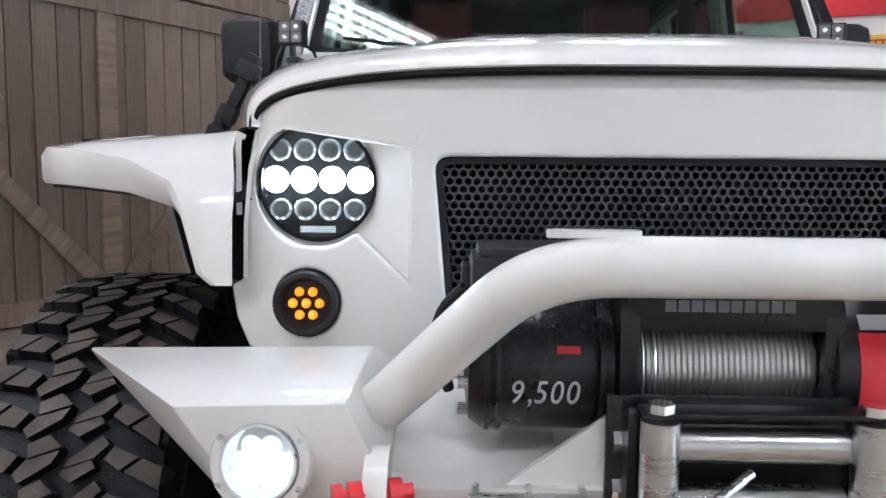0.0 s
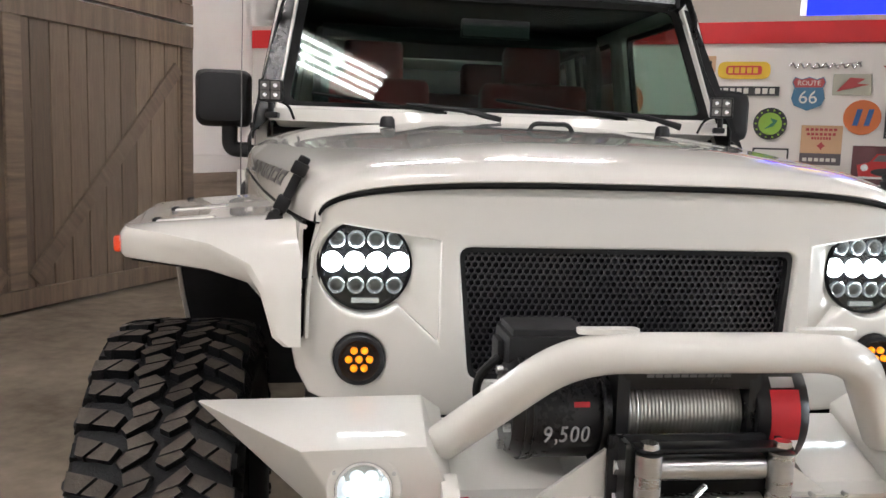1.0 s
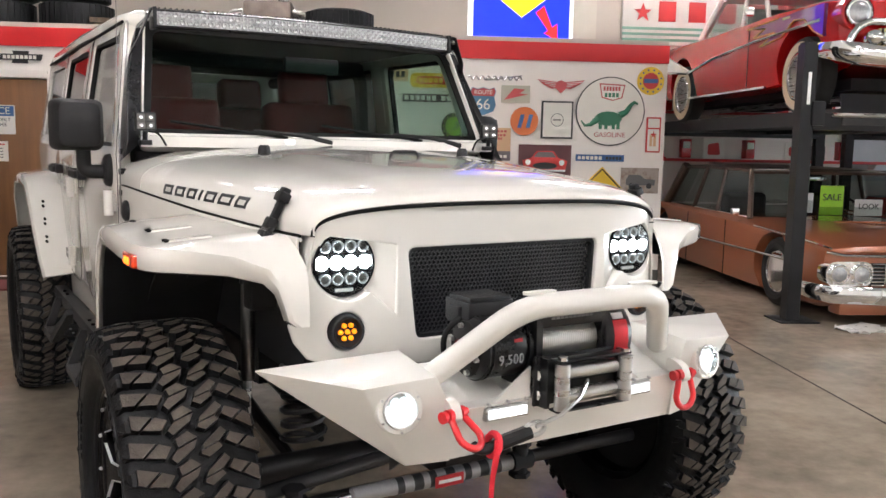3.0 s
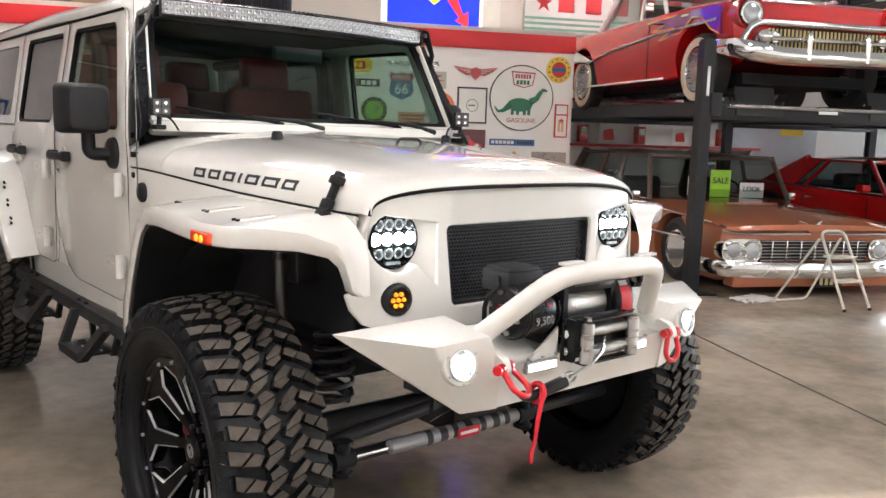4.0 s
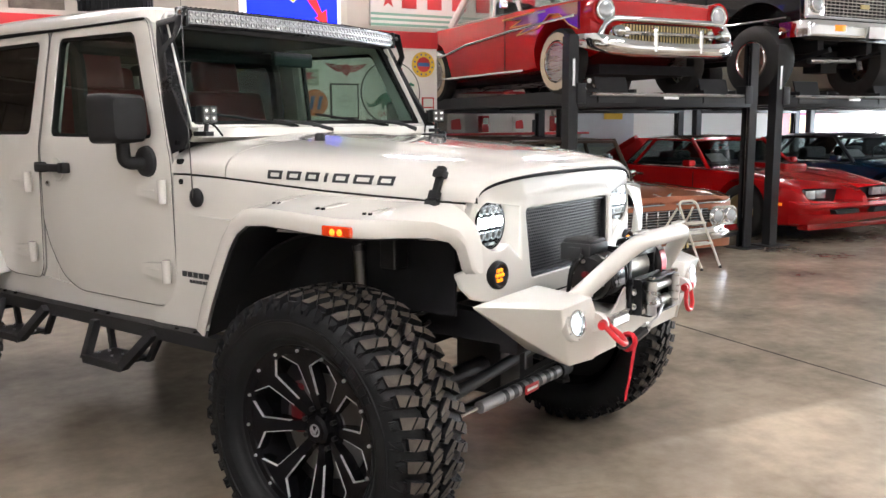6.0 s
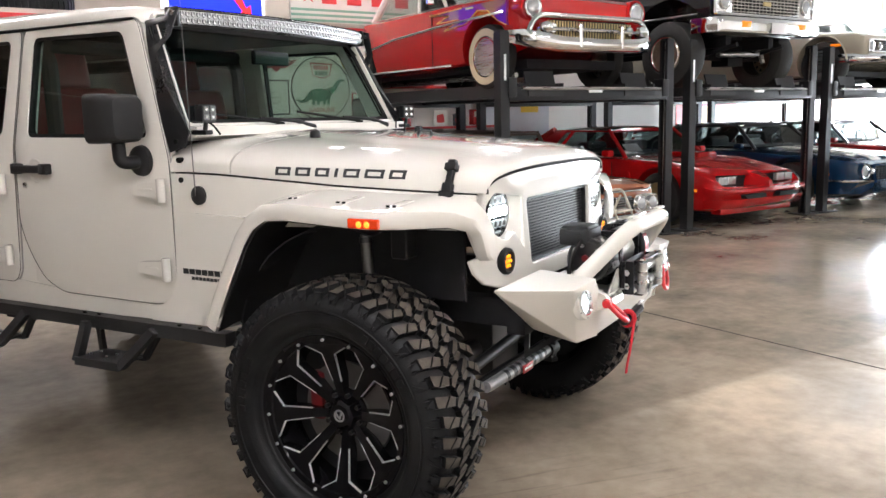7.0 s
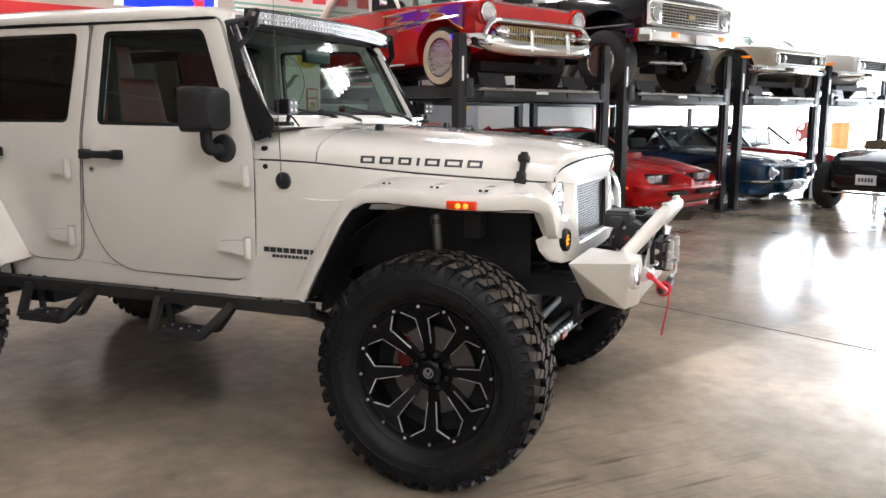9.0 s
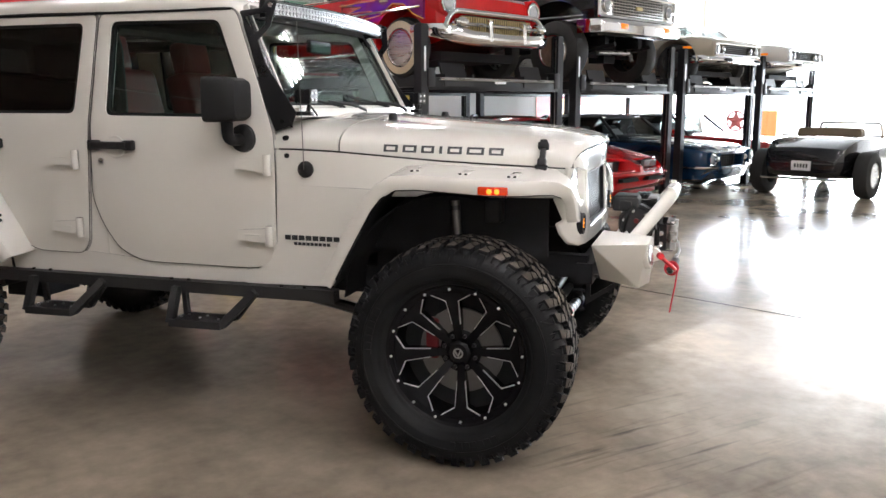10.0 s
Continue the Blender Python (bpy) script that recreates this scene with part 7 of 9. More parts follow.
# --- copper low-slung sedan under the first lift ---
def copper_car(m):
    c = thing("copper_car", "copper-brown sixties car, lowered, with quad lamps and a sale card", "car", m)
    cop = paint("copper_paint", (0.36, 0.120, 0.058), 0.3)
    rows = [(0.10, 0.86, 0.20, 0.58, 0.60), (0.14, 0.95, 0.16, 0.625, 0.66), (0.30, 0.985, 0.12, 0.65, 0.70), (0.9, 1.0, 0.10, 0.68, 0.74), (1.65, 1.0, 0.09, 0.72, 0.78), (2.6, 1.0, 0.09, 0.73, 0.74), (3.8, 1.0, 0.09, 0.75, 0.74), (4.9, 0.99, 0.12, 0.76, 0.70), (5.35, 0.93, 0.20, 0.70, 0.64)]
    body = part("body", body_bm(rows), cop, c, "copper painted body", sharp=30)
    cut(body, [arch_cut(s * 0.95, y, 0.36, 0.42) for s in (-1, 1) for y in (0.95, 3.98)] + [box(B(), (s * 0.42, 0.10, 0.595), (0.72, 0.10, 0.026)) for s in (-1, 1)])
    for s in (-1, 1):
        for y in (0.95, 3.98):
            car_wheel(c, s * 0.86, y, 0.32, 0.19, CHROME, "spokes", False)
        # quad lamps in an oval bezel
        bm = B()
        prism(bm, rounded([(-0.20, -0.105), (0.20, -0.105), (0.20, 0.105), (-0.20, 0.105)], 0.10, 6), "y", -0.02, 0.12)
        part("lamp_bezel", bev(bm, 0.012, 2), CHROME, c, m=pose(s * 0.765, 0.08, 0.43))
        for dx in (-0.095, 0.095):
            round_lamp(c, s * 0.765 + dx, 0.05, 0.43, 0.072)
        part("hood_slot_trim", tube(B(), [(s * 0.08, 0.06, 0.583), (s * 0.40, 0.05, 0.580), (s * 0.80, 0.075, 0.58), (s * 0.93, 0.14, 0.60)], 0.012, 8), CHROME, c)
        part("fender_trim", tube(B(), [(s * 0.90, 0.12, 0.63), (s * 0.95, 0.35, 0.66), (s * 0.97, 1.4, 0.70)], 0.010, 6), CHROME, c)
        part("side_trim", tube(B(), [(s * 1.0, 0.5, 0.47), (s * 1.013, 2.5, 0.45), (s * 1.005, 4.8, 0.50)], 0.012, 6), CHROME, c)
        part("door_seam", box(B(), (s * 1.001, 2.0, 0.42), (0.006, 0.008, 0.56)), SEAM, c)
        part("door_seam", box(B(), (s * 1.001, 3.05, 0.42), (0.006, 0.008, 0.56)), SEAM, c)
        part("door_mirror", bbox((s * 0.97, 1.85, 0.80), (0.09, 0.05, 0.08), 0.02, 3), CHROME, c)
    part("grille_back", bbox((0, 0.115, 0.42), (1.15, 0.04, 0.20), 0.01), DARK_HOLE, c)
    for k in range(7):
        part("grille_bar", rod(B(), (-0.56, 0.085, 0.335 + k * 0.029), (0.56, 0.085, 0.335 + k * 0.029), 0.006, n=6), CHROME, c)
    for k in range(7):
        part("grille_post", bbox((-0.45 + k * 0.15, 0.075, 0.42), (0.012, 0.015, 0.19), 0.002), CHROME, c)
    bm = B()
    rings = []
    for x, y, z, h in [(-1.02, 0.6, 0.27, 0.05), (-1.01, 0.22, 0.27, 0.065), (-0.93, 0.03, 0.265, 0.07), (-0.5, -0.03, 0.26, 0.07), (0, -0.05, 0.255, 0.07), (0.5, -0.03, 0.26, 0.07), (0.93, 0.03, 0.265, 0.07), (1.01, 0.22, 0.27, 0.065), (1.02, 0.6, 0.27, 0.05)]:
        rings.append([(x, y + 0.04, z - h), (x, y - 0.005, z - h), (x, y - 0.035, z), (x, y - 0.005, z + h), (x, y + 0.04, z + h)])
    ring_loft(bm, rings)
    part("front_bumper", bm, CHROME, c, "chrome front bumper", sharp=60)
    part("lower_pan", bev(box(B(), (0, 0.12, 0.15), (1.7, 0.18, 0.12)), 0.03, 2), cop, c)
    pl = part("number_plate", bbox((0.10, -0.02, 0.15), (0.30, 0.008, 0.10), 0.002), DARK_HOLE, c)
    for k in range(4):
        part("plate_bar", box(B(), (0.02 + k * 0.055, -0.026, 0.15), (0.032, 0.003, 0.06)), GRILLE_GOLD, pl)
    bm = B()
    for s in (-1, 1):
        tube(bm, [(0, 0.14, 0.635), (s * 0.06, 0.16, 0.665), (s * 0.12, 0.18, 0.685)], 0.010, 6)
    part("hood_emblem", bm, CHROME, c)
    part("hood_vent", bbox((0, 1.15, 0.765), (0.6, 0.05, 0.02), 0.006), cop, c)
    greenhouse(c, (1.74, 4.15), (1.98, 3.80), 0.86, 0.76, 0.75, 1.23, BROWN_TOP, pillar=0.035, posts=(0.34, 0.62))
    # cards behind the windscreen
    part("sale_card", bbox((0.02, 1.80, 0.93), (0.25, 0.006, 0.30), 0.002), mat("green_card", (0.38, 0.75, 0.05), 0.6), c, "bright green card")
    words("sale_word", "SALE", 0.095, pose(0.02, 1.793, 0.96, 90), LETTER, c, "black printed word")
    part("white_card", bbox((0.42, 1.80, 0.86), (0.30, 0.006, 0.17), 0.002), WHITE_LABEL, c)
    words("look_word", "LOOK", 0.08, pose(0.42, 1.793, 0.87, 90), LETTER, c)
    part("paper_card", bbox((-0.26, 1.83, 0.90), (0.20, 0.006, 0.20), 0.002), WHITE_LABEL, c)
    return c


# --- later coupes ---
COUPE_GLASS = glass_mat("coupe_glass", (0.38, 0.43, 0.43))
BLACK_TOP = mat("black_top", (0.012, 0.012, 0.014), 0.3, coat=0.6, var=0.1)
CARD = mat("white_card", (0.75, 0.74, 0.70), 0.6, var=0.05)
COUPE_FRONTS = {
    "bird": [(-0.03, 0.66, 0.40, 0.485, 0.50), (0.03, 0.78, 0.33, 0.525, 0.54), (0.11, 0.84, 0.26, 0.585, 0.60), (0.22, 0.885, 0.21, 0.655, 0.68)],
    "camaro": [(-0.01, 0.80, 0.42, 0.64, 0.66), (0.03, 0.86, 0.36, 0.69, 0.71), (0.10, 0.89, 0.28, 0.725, 0.75), (0.28, 0.91, 0.21, 0.755, 0.79)],
    "round": [(0.0, 0.86, 0.44, 0.66, 0.67), (0.03, 0.89, 0.41, 0.71, 0.72), (0.12, 0.91, 0.37, 0.745, 0.76), (0.42, 0.92, 0.30, 0.775, 0.80)],
}


def wrap_bar(sections, outline):
    """A bar following the nose in plan: outline of (x, y), sections of (out, z)."""
    bm = B()
    ring_loft(bm, [[(x, y - d, z) for d, z in sections] for x, y in outline])
    return bm


def coupe(name, label, m, col, stripe=None, nose="round", top=None, axle=0.98, card=False, R=0.335):
    c = thing(name, label, "car", m)
    p = paint(name + "_paint", col)
    rows = COUPE_FRONTS[nose] + [(0.9, 0.93, 0.17, 0.79, 0.845), (1.6, 0.93, 0.17, 0.82, 0.88), (1.75, 0.93, 0.17, 0.83, 0.86), (3.0, 0.93, 0.17, 0.84, 0.84), (3.55, 0.945, 0.18, 0.87, 0.86), (3.95, 0.94, 0.19, 0.875, 0.87), (4.5, 0.86, 0.26, 0.86, 0.86), (4.78, 0.76, 0.36, 0.80, 0.78)]
    body = part("body", body_bm(rows), p, c, sharp=30)
    cuts = [arch_cut(s * 0.90, y, R * 1.17, 0.42) for s in (-1, 1) for y in (axle, 3.70)]
    if nose == "bird":
        cuts += [prism(B(), rounded([(s * 0.07, 0.515), (s * 0.11, 0.635), (s * 0.74, 0.655), (s * 0.80, 0.615), (s * 0.79, 0.53), (s * 0.40, 0.505)], 0.03), "y", -0.3, 0.24) for s in (-1, 1)]
    elif nose == "camaro":
        cuts += [prism(B(), rounded([(-0.37, 0.42), (0.37, 0.42), (0.44, 0.63), (-0.44, 0.63)], 0.05), "y", -0.2, 0.14)]
    else:
        cuts += [prism(B(), rounded([(-0.82, 0.485), (0.82, 0.485), (0.82, 0.655), (-0.82, 0.655)], 0.04), "y", -0.2, 0.10)]
    cut(body, cuts)
    part("cabin_floor", box(B(), (0, 2.87, 0.874), (1.50, 2.28, 0.02)), DARK_CLOTH, c)
    for s in (-1, 1):
        for y in (axle, 3.70):
            car_wheel(c, s * 0.82, y, R, 0.22, STEEL if nose != "bird" else GRILLE_GOLD, "spokes")
        if nose == "bird":
            nest = part("lamp_nest", box(B(), (s * 0.44, 0.235, 0.58), (0.76, 0.02, 0.16)), DARK_HOLE, c)
            for dx in (0.50, 0.675):
                part("head_lamp", bev(box(B(), (s * dx, 0.17, 0.585), (0.165, 0.06, 0.098)), 0.012, 2), HEAD_GLASS, nest)
            part("lower_intake", bev(prism(B(), rounded([(s * 0.12, 0.375), (s * 0.15, 0.425), (s * 0.56, 0.420), (s * 0.50, 0.37)], 0.012), "y", -0.105, 0.05), 0.004, 1), DARK_HOLE, c)
            part("turn_lamp", bbox((s * 0.905, 0.42, 0.47), (0.012, 0.14, 0.035), 0.005), AMBER, c)
            part("fender_vent", bev(prism(B(), [(1.42, 0.52), (1.60, 0.48), (1.62, 0.66), (1.48, 0.66)], "x", s * 0.925 - 0.012, s * 0.925 + 0.012), 0.008, 2), p, c)
        elif nose == "camaro":
            lamp_pod = part("lamp_pod", revolve(B(), [(0.14, 0.118), (0.0, 0.120), (-0.035, 0.112), (-0.03, 0.098)], "y", 28), p, c, m=pose(s * 0.69, -0.025, 0.575))
            part("head_lamp", revolve(B(), [(-0.012, 0.100), (-0.03, 0.085), (-0.042, 0.045), (-0.045, 0.004)], "y", 24), HEAD_GLASS, lamp_pod)
            part("bezel", revolve(B(), [(-0.02, 0.110), (-0.040, 0.108), (-0.036, 0.098), (-0.018, 0.098), (-0.02, 0.110)], "y", 28), CHROME, lamp_pod)
            round_lamp(c, s * 0.50, -0.035, 0.565, 0.040)
            part("side_bumper", tube(B(), arc_path([(s * 0.47, -0.045, 0.435), (s * 0.80, -0.03, 0.435), (s * 0.925, 0.12, 0.435), (s * 0.935, 0.38, 0.435)], 0.08), 0.020, 8), CHROME, c)
            part("side_marker", bbox((s * 0.918, 0.42, 0.52), (0.012, 0.13, 0.045), 0.005), AMBER, c)
        else:
            for dx, r in ((0.715, 0.078), (0.50, 0.052)):
                round_lamp(c, s * dx, 0.02, 0.57, r)
            part("marker", bbox((s * 0.922, 0.42, 0.60), (0.012, 0.17, 0.04), 0.004), AMBER, c)
            part("arch_lip", tube(B(), [(s * 0.93, axle + R * 1.18 * math.cos(a), R * 1.05 + R * 1.18 * math.sin(a)) for a in [math.pi * (0.03 + 0.94 * k / 18) for k in range(19)]], 0.012, 6), p, c)
        part("door_seam", box(B(), (s * 0.9305, 1.80, 0.50), (0.006, 0.008, 0.58)), SEAM, c)
        part("door_seam", box(B(), (s * 0.9305, 3.0, 0.50), (0.006, 0.008, 0.58)), SEAM, c)
        part("door_mirror", bev(box(B(), (s * 0.96, 1.85, 0.90), (0.12, 0.14, 0.09)), 0.03, 3), p, c)
        part("door_handle", bbox((s * 0.935, 2.85, 0.72), (0.02, 0.14, 0.03), 0.008), CHROME, c)
        part("wiper", rod(B(), (s * 0.10 - 0.2, 1.645, 0.885), (s * 0.10 + 0.25, 1.70, 0.91), 0.006, n=6), SEAM, c)
    plan = [(-0.93, 0.42), (-0.90, 0.16), (-0.80, 0.02), (-0.45, -0.035), (0, -0.055), (0.45, -0.035), (0.80, 0.02), (0.90, 0.16), (0.93, 0.42)]
    if nose == "camaro":
        part("grille_back", box(B(), (0, 0.13, 0.525), (0.88, 0.02, 0.22)), DARK_HOLE, c)
        for k in range(6):
            part("grille_bar", box(B(), (0, 0.09, 0.44 + k * 0.034), (0.80, 0.012, 0.005)), CAST, c)
        for k in range(9):
            part("grille_bar", box(B(), (-0.34 + k * 0.085, 0.095, 0.525), (0.005, 0.012, 0.20)), CAST, c)
        part("grille_frame", tube(B(), arc_path([(-0.38, -0.03, 0.415), (-0.45, -0.02, 0.64), (0, -0.06, 0.65), (0.45, -0.02, 0.64), (0.38, -0.03, 0.415), (-0.38, -0.03, 0.415)], 0.06), 0.024, 8), p, c)
        part("valance", bev(wrap_bar([(-0.08, 0.24), (-0.03, 0.24), (-0.005, 0.34), (-0.02, 0.42), (-0.08, 0.42)], [(x * 0.96, y + 0.03) for x, y in plan[1:-1]]), 0.01, 1), p, c)
    elif nose == "round":
        part("grille_back", box(B(), (0, 0.09, 0.57), (1.63, 0.02, 0.18)), DARK_HOLE, c)
        for k in range(5):
            part("grille_bar", box(B(), (0, 0.055, 0.51 + k * 0.03), (1.60, 0.012, 0.006)), CAST, c)
        part("grille_trim", tube(B(), arc_path([(-0.82, -0.01, 0.49), (-0.82, -0.01, 0.655), (0.82, -0.01, 0.655), (0.82, -0.01, 0.49), (-0.82, -0.01, 0.49)], 0.04), 0.011, 6), CHROME, c)
        bp = part("front_bumper", wrap_bar([(-0.05, 0.345), (0.035, 0.35), (0.065, 0.39), (0.06, 0.43), (0.02, 0.47), (-0.05, 0.47)], plan), CHROME, c, sharp=60)
        for s in (-1, 1):
            part("bumper_lamp", bbox((s * 0.52, -0.095, 0.405), (0.20, 0.03, 0.045), 0.008), DARK_HOLE, bp)
        part("cross_member", bev(box(B(), (0, 0.75, 0.30), (1.3, 0.12, 0.08)), 0.02), UNDER, c)
    else:
        bm = B()
        ring_loft(bm, [[(-0.17, 0.26, 0.50), (0.17, 0.26, 0.50), (0.12, 0.26, 0.685), (-0.12, 0.26, 0.685)], [(-0.11, 0.05, 0.50), (0.11, 0.05, 0.50), (0.07, 0.08, 0.645), (-0.07, 0.08, 0.645)], [(-0.05, -0.085, 0.47), (0.05, -0.085, 0.47), (0.03, -0.06, 0.57), (-0.03, -0.06, 0.57)]])
        part("nose_beak", bev(bm, 0.02, 3), p, c, "pointed red nose")
        part("nose_lip", wrap_bar([(-0.10, 0.435), (0.03, 0.43), (0.05, 0.455), (0.04, 0.49), (-0.10, 0.515)], plan[1:-1]), p, c, "red moulded bumper", sharp=50)
        part("chin", wrap_bar([(-0.12, 0.24), (-0.03, 0.25), (0.025, 0.33), (0.035, 0.365), (-0.12, 0.37)], [(x * 0.97, y) for x, y in plan[1:-1]]), p, c, sharp=50)
        part("air_dam", bev(box(B(), (0, 0.20, 0.205), (1.45, 0.16, 0.09)), 0.03, 2), p, c)
        part("hood_scoop", bev(box(B(), (0, 1.20, 0.865), (0.40, 0.55, 0.09)), 0.04, 3), p, c)
    if stripe:
        for s in (-1, 1):
            bm = B()
            rr = [sec(*r) for r in rows[1:7]]
            grid(bm, [[(s * x, r[0][1], lerp_table(x, [(0, r[9][2]), (r[8][0], r[8][2]), (r[7][0], r[7][2])])[0] + 0.006) for x in (0.14, 0.22, 0.30, 0.38)] for r in rr])
            part("stripe", solidify(bm, 0.003), stripe, c, "white stripe")
    greenhouse(c, (1.66, 4.05), (2.12, 3.28), 0.80, 0.66, 0.84, 1.21, top or p, glass=COUPE_GLASS, pillar=0.035, crown=0.06, posts=(0.62,))
    for s in (-1, 1):
        bm = B()
        ring_loft(bm, [[(s * 0.815, 3.38, 0.83), (s * 0.815, 4.20, 0.83), (s * 0.775, 4.20, 0.83), (s * 0.775, 3.38, 0.83)], [(s * 0.672, 2.98, 1.215), (s * 0.672, 3.34, 1.215), (s * 0.64, 3.34, 1.215), (s * 0.64, 2.98, 1.215)]])
        part("sail_panel", bev(bm, 0.01, 2), top or p, c)
    if card:
        part("price_card", bbox((0, 0, 0), (0.30, 0.006, 0.16), 0.002, 1), CARD, c, "white price card on the dash", pose(-0.30, 2.02, 0.955, -50))
    part("under_pan", box(B(), (0, 2.4, 0.20), (1.3, 4.0, 0.08)), UNDER, c)
    return c


# --- lifted black truck ---
def black_truck(m):
    c = thing("black_truck", "black lifted seventies truck with a chrome egg-crate grille", "truck", m)
    blk = paint("truck_black", (0.010, 0.010, 0.011), 0.2)
    Z = 0.26
    rows = [(0.12, 0.90, 0.45 + Z, 0.98 + Z, 1.0 + Z), (0.16, 0.96, 0.42 + Z, 1.02 + Z, 1.05 + Z), (0.5, 0.99, 0.40 + Z, 1.05 + Z, 1.09 + Z), (1.3, 1.0, 0.40 + Z, 1.08 + Z, 1.12 + Z), (1.4, 1.0, 0.40 + Z, 1.08 + Z, 1.08 + Z), (2.6, 1.0, 0.40 + Z, 1.08 + Z, 1.08 + Z), (4.5, 1.0, 0.42 + Z, 1.06 + Z, 1.04 + Z), (4.6, 0.95, 0.45 + Z, 1.0 + Z, 1.0 + Z)]
    body = part("body", body_bm(rows), blk, c, "black painted body", sharp=30)
    R = 0.40
    cut(body, [arch_cut(s * 0.95, y, 0.60, 0.5) for s in (-1, 1) for y in (0.76, 3.60)])
    for s in (-1, 1):
        for y in (0.76, 3.60):
            car_wheel(c, s * 0.88, y, R, 0.30, BRASS_RIM, "slots", False, 0.55, 0.08)
        round_lamp(c, s * 0.79, 0.07, 0.80 + Z, 0.09)
        part("lamp_panel", bev(box(B(), (s * 0.79, 0.11, 0.80 + Z), (0.28, 0.06, 0.28)), 0.02, 2), CHROME, c)
        part("bumper_lamp", bbox((s * 0.55, -0.055, 0.53 + Z), (0.17, 0.01, 0.07), 0.004), AMBER, c)
        part("side_trim", rod(B(), (s * 0.995, 0.3, 0.66 + Z), (s * 1.002, 4.5, 0.66 + Z), 0.014, n=6), CHROME, c)
        part("door_seam", box(B(), (s * 1.0005, 1.55, 0.75 + Z), (0.006, 0.01, 0.66)), SEAM, c)
        part("leaf_spring", tube(B(), [(s * 0.45, 0.15, 0.58), (s * 0.45, 0.76, 0.47), (s * 0.45, 1.4, 0.58)], 0.03, 6), UNDER, c)
        bm = B()
        rod(bm, (s * 0.62, 0.55, 0.40), (s * 0.60, 0.66, 0.78), 0.03, n=10)
        part("shock_absorber", bm, STEEL, c)
    part("grille_back", box(B(), (0, 0.115, 0.80 + Z), (1.32, 0.04, 0.26)), DARK_HOLE, c)
    for k in range(7):
        part("grille_bar", box(B(), (0, 0.085, 0.69 + Z + k * 0.037), (1.30, 0.016, 0.010)), CHROME, c)
    for k in range(19):
        part("grille_post", box(B(), (-0.63 + k * 0.07, 0.086, 0.80 + Z), (0.010, 0.014, 0.25)), CHROME, c)
    part("grille_frame", tube(B(), arc_path([(-0.95, 0.08, 0.655 + Z), (-0.95, 0.08, 0.95 + Z), (0.95, 0.08, 0.95 + Z), (0.95, 0.08, 0.655 + Z), (-0.95, 0.08, 0.655 + Z)], 0.04), 0.022, 8), CHROME, c)
    part("grille_emblem", bbox((0, 0.07, 0.80 + Z), (0.14, 0.012, 0.05), 0.004), GRILLE_GOLD, c)
    bm = B()
    ring_loft(bm, [[(x, y + 0.04, 0.44 + Z), (x, y - 0.03, 0.44 + Z), (x, y - 0.05, 0.52 + Z), (x, y - 0.03, 0.61 + Z), (x, y + 0.04, 0.61 + Z)] for x, y in ((-1.0, 0.35), (-0.99, 0.08), (-0.9, 0.0), (0, -0.02), (0.9, 0.0), (0.99, 0.08), (1.0, 0.35))])
    part("front_bumper", bm, CHROME, c, "chrome front bumper", sharp=60)
    part("number_plate", bbox((0.05, -0.075, 0.50 + Z), (0.30, 0.008, 0.13), 0.002), WHITE_LABEL, c)
    bm = B()
    rod(bm, (-0.8, 0.76, 0.48), (0.8, 0.76, 0.48), 0.05)
    box(bm, (0.15, 0.76, 0.49), (0.28, 0.26, 0.26))
    part("front_axle", bm, UNDER, c)
    part("rear_axle", rod(B(), (-0.8, 3.6, 0.48), (0.8, 3.6, 0.48), 0.05), UNDER, c)
    part("steering_damper", rod(B(), (-0.4, 0.46, 0.48), (0.35, 0.44, 0.50), 0.035, n=12), STEEL, c)
    for s in (-1, 1):
        part("chassis_rail", box(B(), (s * 0.42, 2.4, 0.62), (0.09, 4.2, 0.12)), UNDER, c)
    greenhouse(c, (1.45, 4.4), (1.75, 4.35), 0.90, 0.76, 1.08 + Z, 1.55 + Z, blk, pillar=0.035, posts=(0.32,))
    return c


